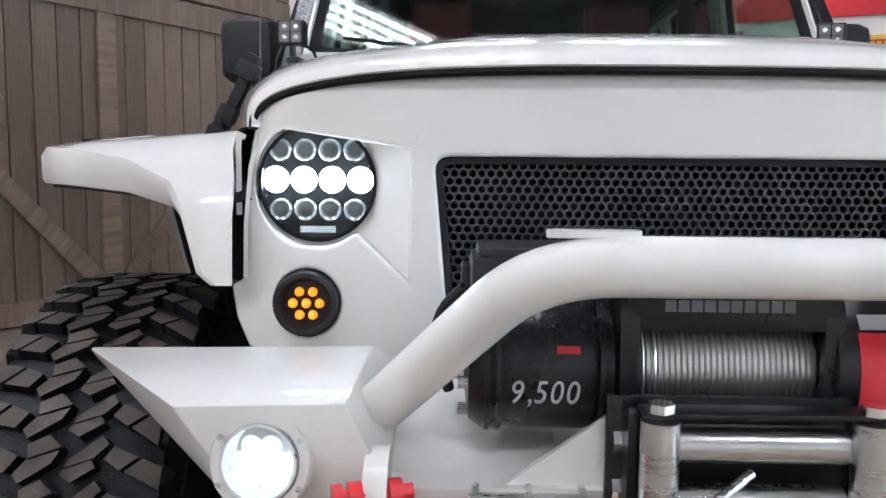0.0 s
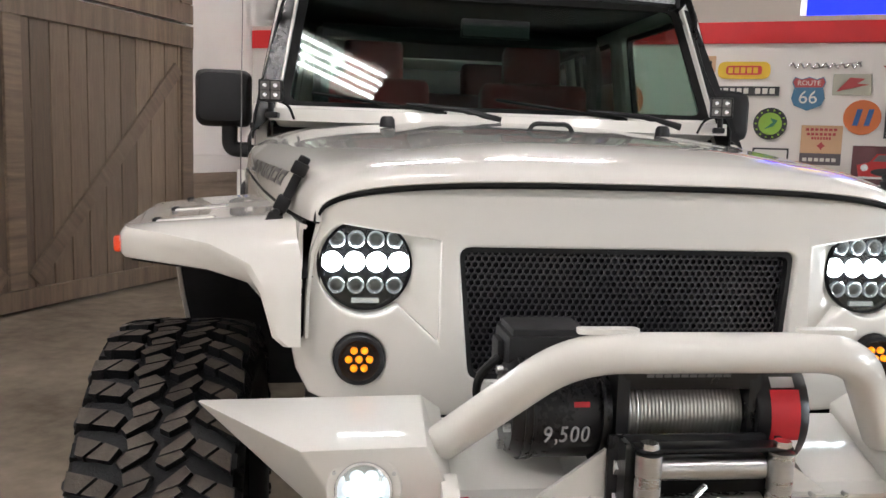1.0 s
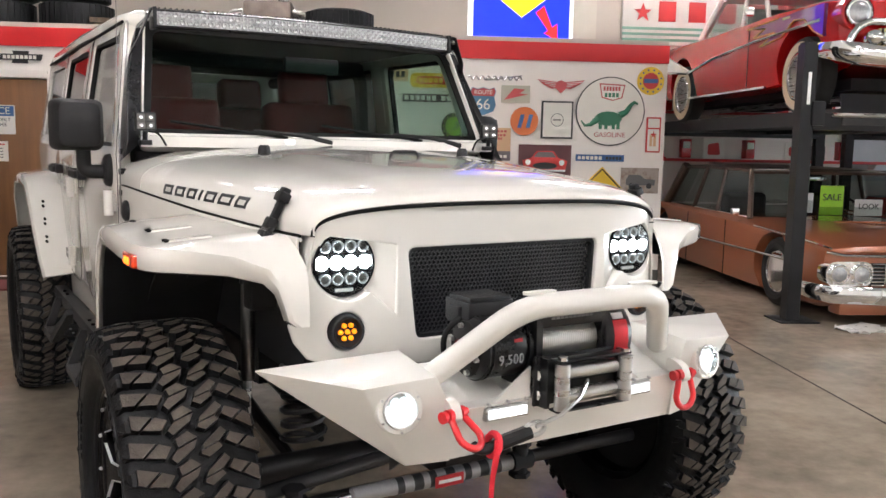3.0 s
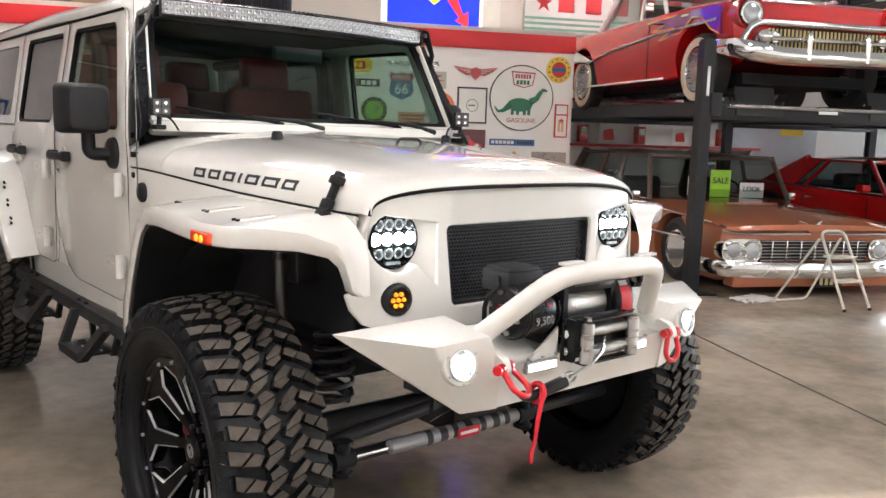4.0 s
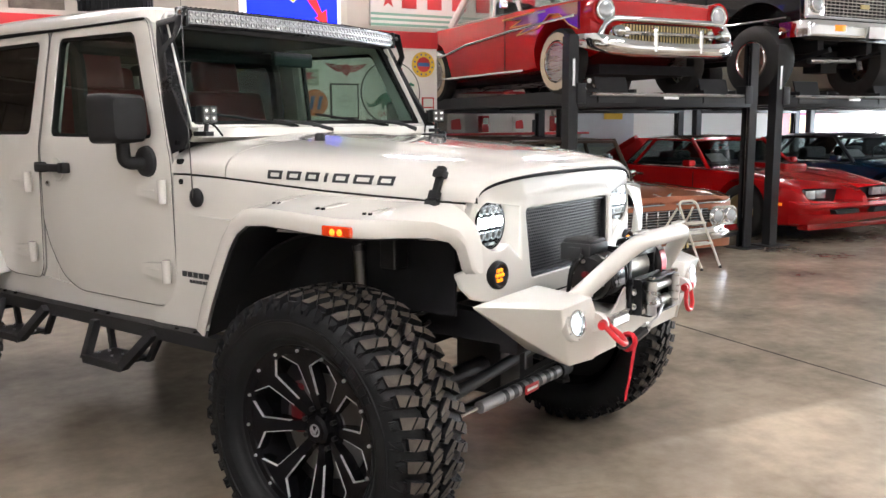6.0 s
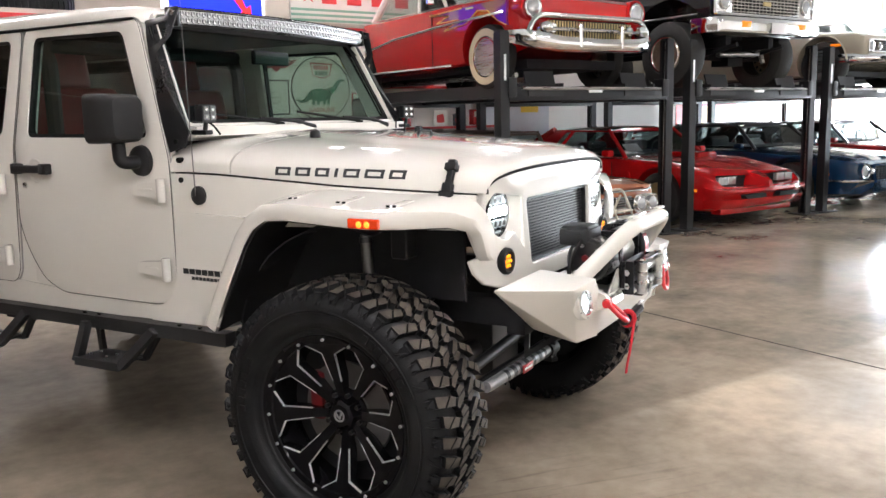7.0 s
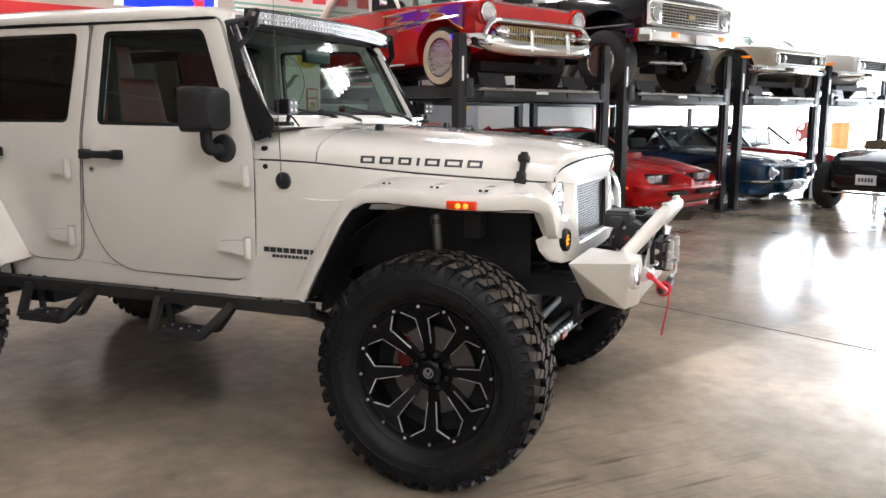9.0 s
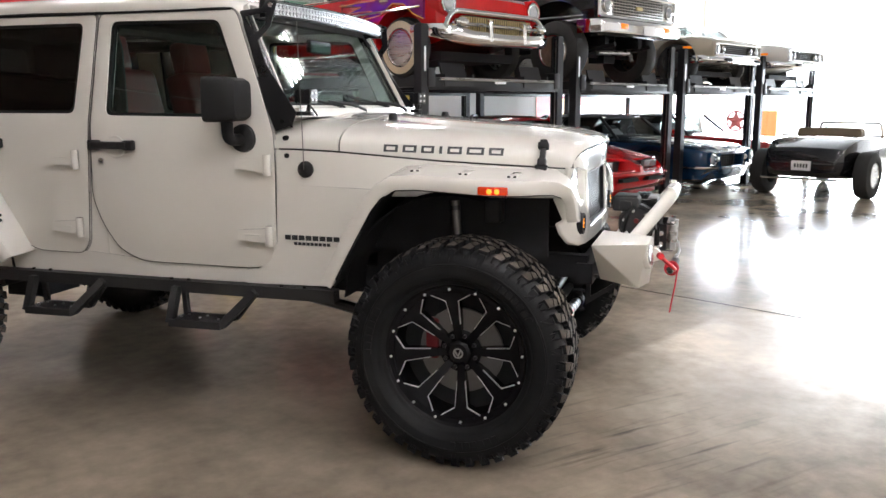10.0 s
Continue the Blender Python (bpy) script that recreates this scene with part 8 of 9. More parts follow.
# --- open black hot rod, seen from behind ---
def hot_rod(m):
    c = thing("hot_rod", "black open hot rod with a tan bench seat and bare wheels", "car", m)
    blk = paint("hot_rod_black", (0.012, 0.012, 0.014), 0.2)
    rows = [(0.06, 0.50, 0.40, 0.60, 0.62), (0.16, 0.60, 0.33, 0.76, 0.78), (0.45, 0.66, 0.29, 0.88, 0.91), (0.9, 0.68, 0.28, 0.92, 0.95), (1.1, 0.68, 0.28, 0.92, 0.94), (2.1, 0.64, 0.28, 0.88, 0.88), (2.3, 0.52, 0.32, 0.82, 0.86), (3.4, 0.34, 0.40, 0.78, 0.82)]
    body = part("body", body_bm(rows), blk, c, sharp=30)
    cut(body, [box(B(), (0, 1.55, 0.85), (1.10, 0.95, 0.5))])
    bm = prism(B(), rounded([(-0.53, 0.7), (0.53, 0.7), (0.50, 1.06), (-0.50, 1.06)], 0.07, 6), "y", 1.14, 1.30)
    part("seat_back", bev(bm, 0.04, 3), TAN, c, "tan vinyl bench seat back")
    part("seat", bev(box(B(), (0, 1.5, 0.62), (1.06, 0.5, 0.14)), 0.04, 3), TAN, c)
    for s in (-1, 1):
        car_wheel(c, s * 0.80, 0.62, 0.36, 0.24, STEEL, "steel", False, 0.55)
        car_wheel(c, s * 0.72, 3.05, 0.33, 0.15, STEEL, "steel", False, 0.55)
        bm = B()
        revolve(bm, [(0.0, 0.04), (-0.03, 0.035), (-0.04, 0.01)], "y", 14)
        part("tail_lamp", bm, RED_PAINT, c, m=pose(s * 0.40, 0.17, 0.55))
        round_lamp(c, s * 0.42, 3.35, 0.72, 0.09)
    part("rear_axle", rod(B(), (-0.75, 0.62, 0.36), (0.75, 0.62, 0.36), 0.045), UNDER, c)
    part("rear_bar", tube(B(), [(-0.62, 0.05, 0.30), (0, 0.0, 0.30), (0.62, 0.05, 0.30)], 0.02, 8), CHROME, c)
    pl = part("number_plate", bbox((0.0, 0.055, 0.50), (0.30, 0.008, 0.15), 0.002), WHITE_LABEL, c)
    for k in range(5):
        part("plate_bar", box(B(), (-0.09 + k * 0.045, 0.049, 0.50), (0.028, 0.003, 0.06)), LETTER, pl)
    bm = holed(B(), rounded([(-0.55, 0.86), (0.55, 0.86), (0.50, 1.14), (-0.50, 1.14)], 0.06), [rounded([(-0.515, 0.89), (0.515, 0.89), (0.47, 1.11), (-0.47, 1.11)], 0.05)], "y", 2.12, 2.145)
    part("windscreen_frame", bm, CHROME, c)
    part("steering_wheel", tube(B(), [(-0.28 + 0.17 * math.cos(a), 2.0, 0.92 + 0.15 * math.sin(a)) for a in [2 * math.pi * k / 20 for k in range(20)]], 0.012, 6, closed=True), DARK_CLOTH, c)
    return c


red_fifties(ROOM @ pose(4.44, 3.93, DECK_Z - 0.02))
copper_car(ROOM @ pose(4.43, 3.76, 0))
coupe("red_coupe", "red seventies coupe with a split nose and hood scoop", ROOM @ pose(7.28, 3.72, 0), (0.44, 0.006, 0.008), None, "bird", card=True)
coupe("blue_coupe", "dark blue coupe with white hood stripes", ROOM @ pose(10.12, 3.70, 0), (0.006, 0.030, 0.075), CREAM, "camaro", BLACK_TOP, card=True)
coupe("dark_red_coupe", "red coupe parked under a lift", ROOM @ pose(13.0, 3.9, 0), (0.36, 0.015, 0.015), None, "round", BLACK_TOP)
black_truck(ROOM @ pose(7.12, 3.62, DECK_Z - 0.08))
coupe("cream_coupe", "cream-white sixties coupe on a lift", ROOM @ pose(10.34, 3.76, DECK_Z), (0.42, 0.38, 0.30), None, "round", axle=0.64)
coupe("white_coupe", "white coupe on a lift", ROOM @ pose(13.05, 3.70, DECK_Z), (0.66, 0.64, 0.60), None, "round")
hot_rod(ROOM @ pose(9.95, 2.48, 0, 0, 0, -90))

# ---------- signs on the office wall ----------
def flat(name, color, rough=0.4, **k):
    return mat(name, color, rough, var=0.05, scale=5, **k)


S_YEL, S_RED, S_BLU, S_WHT, S_BLK = flat("sign_yellow", (0.72, 0.48, 0.03)), flat("sign_red", (0.52, 0.03, 0.03)), flat("sign_blue", (0.03, 0.10, 0.27)), flat("sign_white", (0.74, 0.72, 0.66)), flat("sign_black", (0.02, 0.02, 0.022))
S_ORG, S_GRN, S_LIME, S_BEI, S_SIL = flat("sign_orange", (0.62, 0.16, 0.04)), flat("sign_green", (0.03, 0.16, 0.09)), flat("sign_lime", (0.25, 0.45, 0.05)), flat("sign_beige", (0.60, 0.38, 0.22)), flat("sign_silver", (0.55, 0.55, 0.55), 0.25, metal=0.9)
S_RUST, S_SHIELD = flat("shield_red", (0.42, 0.06, 0.06)), flat("shield_blue", (0.05, 0.16, 0.28))


def sign(name, label, u, z, shape, material, d=0.012, v=None, group="", m=None):
    s = thing(name, label, "sign", m if m is not None else ROOM @ pose(u, VO if v is None else v, z), group)
    part("plate", bev(prism(B(), shape, "y", -0.003 - d, -0.003), 0.002, 1, 50), material, s)
    return s


def bit(s, shape, material, y=-0.0165, d=0.003, name="shape"):
    return part(name, prism(B(), shape, "y", y - d, y), material, s)


def ell(a, b, cx=0, cz=0, n=32):
    return [(cx + a * math.cos(2 * math.pi * k / n), cz + b * math.sin(2 * math.pi * k / n)) for k in range(n)]


def bars(s, x0, x1, z, h, n, material, y=-0.0165, fill=0.72, d=0.003):
    w = (x1 - x0) / n
    for k in range(n):
        bit(s, rect(x0 + k * w, z - h / 2, x0 + k * w + w * fill, z + h / 2), material, y, d, "bar")


def star(r, r2=0.4, n=5, a0=math.pi / 2):
    return [((r if k % 2 == 0 else r * r2) * math.cos(a0 + k * math.pi / n), (r if k % 2 == 0 else r * r2) * math.sin(a0 + k * math.pi / n)) for k in range(2 * n)]


s = sign("oval_sign", "yellow oval sign with a red bar", 0.36, 2.075, rounded([(-0.22, -0.075), (0.22, -0.075), (0.22, 0.075), (-0.22, 0.075)], 0.09, 6), S_YEL)
bit(s, rounded([(-0.15, -0.04), (0.15, -0.04), (0.15, 0.04), (-0.15, 0.04)], 0.03), S_RED)
bars(s, -0.13, 0.13, 0.0, 0.05, 5, S_YEL, -0.0196)
s = thing("script_emblem", "silver script emblem strip on the white wall", "emblem", ROOM @ pose(1.02, VO, 2.125))
part("script", tube(B(), [(-0.28 + 0.56 * k / 40, -0.012, 0.022 * math.sin(k * 1.35) - 0.01) for k in range(41)], 0.008, 6), S_SIL, s)
part("underline", rod(B(), (-0.1, -0.012, -0.035), (0.28, -0.012, 0.02), 0.006, n=6), S_SIL, s)
s = sign("street_sign", "black street sign with white edge and bars", 0.365, 1.895, rect(-0.31, -0.048, 0.31, 0.048, 0.01), S_WHT)
bit(s, rect(-0.30, -0.040, 0.30, 0.040), S_BLK)
bars(s, -0.28, 0.06, 0.0, 0.048, 6, S_WHT, -0.0196)
bars(s, 0.10, 0.28, 0.0, 0.048, 3, S_WHT, -0.0196)
shield = [(-0.135, 0.10), (-0.115, 0.145), (-0.06, 0.125), (0, 0.145), (0.06, 0.125), (0.115, 0.145), (0.135, 0.10), (0.115, 0.05), (0.135, -0.04), (0.11, -0.10), (0, -0.145), (-0.11, -0.10), (-0.135, -0.04), (-0.115, 0.05)]
s = sign("route_shield", "red and blue highway shield sign", 0.90, 1.875, shield, S_SHIELD)
bit(s, [(-0.128, 0.10), (-0.11, 0.135), (-0.06, 0.118), (0, 0.136), (0.06, 0.118), (0.11, 0.135), (0.128, 0.10), (0.108, 0.055), (-0.108, 0.055)], S_RUST)
words("route_word", "ROUTE", 0.058, pose(0, -0.0205, 0.09, 90), S_WHT, s, "white letters")
words("route_number", "66", 0.155, pose(0, -0.0175, -0.035, 90), S_WHT, s)
s = sign("picture_sign", "pale tin picture sign with a red arrow shape", 1.24, 1.955, rect(-0.15, -0.09, 0.15, 0.09, 0.006), flat("sign_pale", (0.42, 0.42, 0.34)))
bit(s, [(-0.12, -0.06), (-0.02, 0.06), (0.10, 0.05), (0.04, 0.01), (0.13, 0.0), (0.0, -0.03)], S_RUST)
s = thing("wing_sign", "red winged tin sign", "sign", ROOM @ pose(1.715, VO, 2.06))
for k in (-1, 1):
    bm = prism(B(), [(k * 0.03, 0.03), (k * 0.25, 0.055), (k * 0.19, 0.005), (k * 0.10, -0.04), (k * 0.03, -0.03)], "y", -0.014, -0.003)
    w_ = part("wing", bm, S_RUST, s)
    for j in range(3):
        part("feather", prism(B(), [(k * 0.06, 0.022 - j * 0.018), (k * (0.22 - j * 0.05), 0.040 - j * 0.022), (k * (0.22 - j * 0.05), 0.034 - j * 0.022), (k * 0.06, 0.016 - j * 0.018)], "y", -0.017, -0.014), S_SIL, w_)
part("medal", prism(B(), [(-0.05, 0.03), (0, 0.05), (0.05, 0.03), (0.05, -0.04), (0, -0.085), (-0.05, -0.04)], "y", -0.018, -0.003), S_RUST, s)
s = sign("round_green_sign", "round black and lime-green sign", 0.61, 1.612, ell(0.14, 0.14), S_BLK)
bit(s, ell(0.098, 0.098), S_LIME)
bit(s, [(-0.05, -0.05), (0.02, 0.01), (0.0, 0.05), (0.06, 0.03), (0.03, -0.02)], S_GRN, -0.0196)
for k in range(14):
    a = 2 * math.pi * k / 14
    bit(s, disc(0.119 * math.cos(a), 0.119 * math.sin(a), 0.010, 6), S_LIME, name="dot")
s = sign("beige_poster", "beige poster with red bars and a dark foot", 1.035, 1.43, rect(-0.165, -0.165, 0.165, 0.175), S_BEI)
bit(s, rect(-0.165, -0.165, 0.165, -0.065), flat("poster_dark", (0.13, 0.11, 0.12)))
for k, (a, z) in enumerate(((0.13, 0.14), (0.12, 0.10), (0.08, 0.065))):
    bars(s, -a, a, z, 0.022, 7, S_RUST)
bit(s, star(0.035, 0.6, 4), S_RUST)
bars(s, -0.14, 0.14, -0.12, 0.03, 6, S_WHT, -0.0196)
s = sign("orange_disc", "round orange sign with dark blue figures", 1.34, 1.68, ell(0.148, 0.148), S_ORG)
for x in (-0.045, 0.045):
    bit(s, [(x - 0.03, -0.07), (x + 0.012, -0.07), (x + 0.045, 0.07), (x + 0.003, 0.07)], S_BLU, name="bar")
s = sign("framed_print", "white print in a thin black frame", 1.685, 1.70, rect(-0.168, -0.195, 0.168, 0.195), S_BLK, 0.02)
bit(s, rect(-0.15, -0.177, 0.15, 0.177), S_WHT, -0.023, 0.002)
part("ring", tube(B(), [(0.065 * math.cos(a), -0.026, 0.0 + 0.065 * math.sin(a)) for a in [2 * math.pi * k / 24 for k in range(24)]], 0.003, 5, closed=True), S_BLK, s)
bars(s, -0.04, 0.04, 0, 0.015, 4, S_BLK, -0.025)
s = sign("round_gasoline_sign", "large round white gasoline sign with a green shape", 2.25, 1.80, ell(0.37, 0.36, n=48), S_BLK, 0.014)
bit(s, ell(0.358, 0.348, n=48), S_WHT, -0.017, 0.002)
bit(s, [(-0.13, 0.29), (0.15, 0.28), (0.12, 0.14), (0.02, 0.11), (-0.10, 0.14)], S_RUST, -0.019, 0.002)
bit(s, [(-0.115, 0.275), (0.135, 0.266), (0.108, 0.148), (0.02, 0.122), (-0.09, 0.15)], S_WHT, -0.021, 0.002)
bars(s, -0.085, 0.105, 0.235, 0.045, 6, S_RUST, -0.023, 0.7, 0.002)
bars(s, -0.07, 0.09, 0.17, 0.045, 4, S_GRN, -0.023, 0.75, 0.002)
bit(s, ell(0.145, 0.075, -0.02, -0.075), S_GRN, -0.019, 0.003)
for x in (-0.12, -0.06, 0.02, 0.07):
    bit(s, rect(x, -0.185, x + 0.035, -0.09), S_GRN, -0.019, 0.003, "bar")
part("curve", tube(B(), [(0.10, -0.022, -0.04), (0.17, -0.022, 0.0), (0.215, -0.022, 0.07), (0.25, -0.022, 0.10), (0.29, -0.022, 0.085)], [0.04, 0.03, 0.022, 0.018, 0.012], 8), S_GRN, s)
part("curve", tube(B(), [(-0.13, -0.022, -0.08), (-0.21, -0.022, -0.14), (-0.27, -0.022, -0.15), (-0.31, -0.022, -0.10)], [0.04, 0.022, 0.014, 0.006], 8), S_GRN, s)
words("gasoline_word", "GASOLINE", 0.072, pose(0.0, -0.021, -0.245, 90), S_RUST, s, "red letters")
s = sign("round_yellow_sign", "round yellow sign with a red and blue centre", 2.67, 2.125, ell(0.145, 0.145), S_YEL)
bit(s, ell(0.085, 0.085), S_RED)
bit(s, rect(-0.075, -0.022, 0.075, 0.022), S_BLU, -0.0196)
for k in range(12):
    a = 2 * math.pi * (k + 0.5) / 12
    bit(s, disc(0.115 * math.cos(a), 0.115 * math.sin(a), 0.011, 6), S_BLU, name="dot")
s = sign("strip_sign", "narrow dark blue strip sign with white bars", 2.16, 1.312, rect(-0.26, -0.035, 0.26, 0.035), S_BLU)
bars(s, -0.24, 0.03, 0, 0.035, 6, S_WHT)
bars(s, 0.06, 0.24, 0, 0.03, 5, S_BLK)
s = sign("pump_sign", "small white sign with a red edge", 2.725, 1.565, rect(-0.078, -0.185, 0.078, 0.185, 0.008), S_RED)
bit(s, rect(-0.062, -0.17, 0.062, 0.06), S_WHT)
bit(s, rect(-0.062, 0.075, 0.062, 0.17), S_WHT)
bit(s, star(0.04), S_RED, -0.0196)
bars(s, -0.04, 0.04, -0.06, 0.12, 2, S_BEI, -0.0196)
# picture of a red car, made of plain shapes
s = sign("car_picture", "dark canvas picture of a red car front", 1.57, 1.275, rect(-0.28, -0.165, 0.28, 0.165), flat("canvas_dark", (0.10, 0.03, 0.035)))
bit(s, [(-0.22, -0.10), (0.22, -0.10), (0.24, 0.0), (0.14, 0.03), (0.09, 0.10), (-0.09, 0.10), (-0.14, 0.03), (-0.24, 0.0)], S_RED)
bit(s, [(-0.12, 0.035), (0.12, 0.035), (0.075, 0.09), (-0.075, 0.09)], flat("canvas_glass", (0.16, 0.14, 0.14)), -0.0196)
bit(s, ell(0.13, 0.035, 0, -0.055), S_BLK, -0.0196)
for x in (-0.18, 0.18):
    bit(s, disc(x, -0.02, 0.03, 14), S_SIL, -0.0196)
bit(s, rect(-0.22, -0.115, 0.22, -0.095), S_SIL, -0.0196)
s = sign("road_sign", "yellow diamond road sign with black border and bars", 2.19, 0.80, [(0, -0.42), (0.42, 0), (0, 0.42), (-0.42, 0)], S_YEL)
for a, b in (((-0.395, 0), (0, 0.395)), ((0, 0.395), (0.395, 0)), ((0.395, 0), (0, -0.395)), ((0, -0.395), (-0.395, 0))):
    part("border", rod(B(), (a[0], -0.0155, a[1]), (b[0], -0.0155, b[1]), 0.007, n=5), S_BLK, s)
bars(s, -0.22, 0.24, 0.04, 0.11, 4, S_BLK)
bars(s, -0.20, 0.22, -0.11, 0.11, 4, S_BLK)
s = sign("truck_picture", "weathered tin picture of an old vehicle", 2.60, 1.08, rect(-0.205, -0.135, 0.205, 0.135), flat("tin_grey", (0.33, 0.28, 0.24), stain=(0.16, 0.08, 0.05), stain_amount=0.8, stain_scale=14))
bit(s, [(-0.15, -0.05), (0.16, -0.05), (0.17, 0.01), (0.05, 0.02), (0.0, 0.06), (-0.12, 0.06), (-0.15, 0.01)], flat("tin_dark", (0.10, 0.10, 0.10)))
for x in (-0.09, 0.10):
    bit(s, disc(x, -0.055, 0.03, 14), S_BLK, -0.0196)
s = sign("small_framed_sheet", "small white sheet in a black frame", 0.63, 1.29, rect(-0.15, -0.10, 0.15, 0.11), S_BLK)
bit(s, rect(-0.135, -0.085, 0.135, 0.095), S_WHT)
bars(s, -0.05, 0.05, 0.0, 0.02, 4, S_BLK, -0.0196)
# further along, seen through the glass of the car
s = sign("orange_round_sign", "round orange and white sign with bars", -0.66, 1.80, ell(0.19, 0.19), S_WHT)
bit(s, ell(0.165, 0.165), S_ORG)
bars(s, -0.12, 0.12, 0.0, 0.07, 4, S_BLU, -0.0196)
s = sign("lamp_sign", "pale yellow strip sign with dark bars", 0.02, 2.13, rect(-0.10, -0.07, 0.10, 0.07), S_BEI)
bars(s, -0.08, 0.08, 0.0, 0.06, 3, S_BLK)
s = sign("dark_picture", "small dark framed picture", -0.42, 1.46, rect(-0.15, -0.11, 0.15, 0.11), S_BLK)
bit(s, rect(-0.13, -0.09, 0.13, 0.09), S_BEI)
s = sign("red_poster", "red poster on the office wall", -0.85, 2.13, rect(-0.17, -0.11, 0.17, 0.11), S_RED)
s = sign("portrait_frame", "black frame with a pale print", -1.45, 1.72, rect(-0.16, -0.2, 0.16, 0.2), S_BLK)
bit(s, rect(-0.14, -0.18, 0.14, 0.18), S_WHT)
s = sign("wide_frame", "wide black frame with a grey print", -2.2, 1.75, rect(-0.30, -0.17, 0.30, 0.17), S_BLK)
bit(s, rect(-0.28, -0.15, 0.28, 0.15), flat("print_grey", (0.35, 0.36, 0.36)))
s = sign("bow_sign", "black and white bow-shaped wall emblem", -3.72, 2.20, [(-0.20, -0.03), (-0.07, -0.03), (-0.08, -0.06), (0.08, -0.06), (0.07, -0.03), (0.20, -0.03), (0.22, 0.03), (0.08, 0.03), (0.09, 0.06), (-0.07, 0.06), (-0.06, 0.03), (-0.18, 0.03)], S_BLK)
bars(s, -0.16, 0.17, 0.0, 0.035, 8, S_WHT)

# notices on the brown door, and the phone sign on the side wall
NV = VO + 0.018
s = sign("notice_sign", "white notice sign with blue header on the brown door", -4.025, 1.585, rect(-0.225, -0.145, 0.225, 0.145, 0.012), S_WHT, 0.004, NV)
bit(s, rect(-0.215, 0.035, 0.215, 0.135), S_BLU, -0.0075, 0.002)
words("notice_word", "NOTICE", 0.098, pose(0, -0.0115, 0.084, 90), S_WHT, s, "white letters", 0.0008)
for k, body in enumerate(("EMPLOYEES ONLY", "BEYOND THIS", "POINT")):
    words("notice_line", body, 0.052, pose(0, -0.0085, 0.0 - k * 0.05, 90), S_BLK, s, "black letters", 0.0008, squeeze=0.86)
s = sign("paper_notice", "white paper notice with red and grey lines", -4.025, 1.27, rect(-0.145, -0.10, 0.145, 0.10), S_WHT, 0.002, NV)
bars(s, -0.12, 0.12, 0.07, 0.015, 8, S_RED, -0.006, 0.8, 0.001)
for z in (0.03, 0.0, -0.03, -0.06):
    bars(s, -0.12, 0.10, z, 0.008, 7, S_SIL, -0.006, 0.85, 0.001)
s = sign("red_arrow", "red tape arrow on the brown door", -4.21, 1.40, [(-0.12, 0.075), (-0.11, 0.04), (0.03, -0.02), (0.02, -0.045), (0.10, -0.035), (0.07, 0.035), (0.05, 0.015)], flat("arrow_red", (0.75, 0.04, 0.03)), 0.003, NV)
s = thing("phone_sign", "blue projecting phone sign with a white handset", "sign", ROOM @ pose(UL + 0.03, 5.72, 1.68, 0, 0, 90))
part("plate", bbox((0, 0, 0), (0.42, 0.05, 0.40), 0.006), S_WHT, s)
part("panel", bbox((0.02, -0.027, 0), (0.36, 0.006, 0.36), 0.002), flat("phone_blue", (0.02, 0.10, 0.36)), s)
words("phone_word", "PHONE", 0.07, pose(0.06, -0.032, -0.01, 90), S_WHT, s, "white letters")
part("handset", tube(B(), [(-0.09, -0.03, -0.13), (-0.12, -0.03, -0.07), (-0.12, -0.03, 0.07), (-0.09, -0.03, 0.13)], [0.03, 0.018, 0.018, 0.03], 8), S_WHT, s)

# ---------- big signs above ----------
LIT_BLUE = mat("lit_blue_plastic", (0.01, 0.04, 0.75), 0.35, emit=(0.0, 0.010, 0.9), power=2.6)
LIT_YELLOW = mat("lit_yellow_plastic", (0.9, 0.75, 0.02), 0.35, emit=(1.0, 0.72, 0.01), power=1.5)
LIT_RED = mat("lit_red_plastic", (0.8, 0.03, 0.03), 0.35, emit=(0.9, 0.03, 0.03), power=0.9)
LIT_WHITE = mat("lit_white_plastic", (0.85, 0.85, 0.85), 0.35, emit=(1, 1, 1), power=1.0)
s = thing("light_box_sign", "lit blue sign with yellow diamond and red arrow", "sign", ROOM @ pose(1.465, 7.2, 2.54))
part("case", bbox((0, 0.09, 0.62), (1.22, 0.18, 1.24), 0.01), LIT_WHITE, s)
part("panel", bbox((0, -0.006, 0.62), (1.13, 0.008, 1.15), 0.003), LIT_BLUE, s)
part("diamond", prism(B(), [(-0.48, 0.72), (0.0, 0.36), (0.48, 0.72), (0.0, 1.08)], "y", -0.016, -0.010), LIT_YELLOW, s)
part("arrow", prism(B(), [(0.16, 0.42), (0.26, 0.50), (0.36, 0.26), (0.42, 0.30), (0.43, 0.10), (0.26, 0.19), (0.31, 0.22)], "y", -0.022, -0.017), LIT_RED, s)
s = thing("long_sign", "long white sign with red star, red bars and green stripes", "sign", ROOM @ pose(3.12, VB, 2.84))
part("board", bbox((1.9, -0.04, 0.38), (3.8, 0.06, 0.76), 0.004), flat("long_white", (0.62, 0.60, 0.56)), s)
for k in range(3):
    part("stripe", box(B(), (1.9, -0.073, 0.06 + k * 0.075), (3.8, 0.004, 0.035)), flat("stripe_green", (0.16, 0.32, 0.24)), s)
part("star", prism(B(), [(a + 0.28, b + 0.42) for a, b in star(0.13)], "y", -0.078, -0.07), S_RED, s)
for k in range(6):
    x = 0.62 + k * 0.42
    part("bar", bbox((x, -0.074, 0.44), (0.24, 0.008, 0.27), 0.003), S_RED, s)

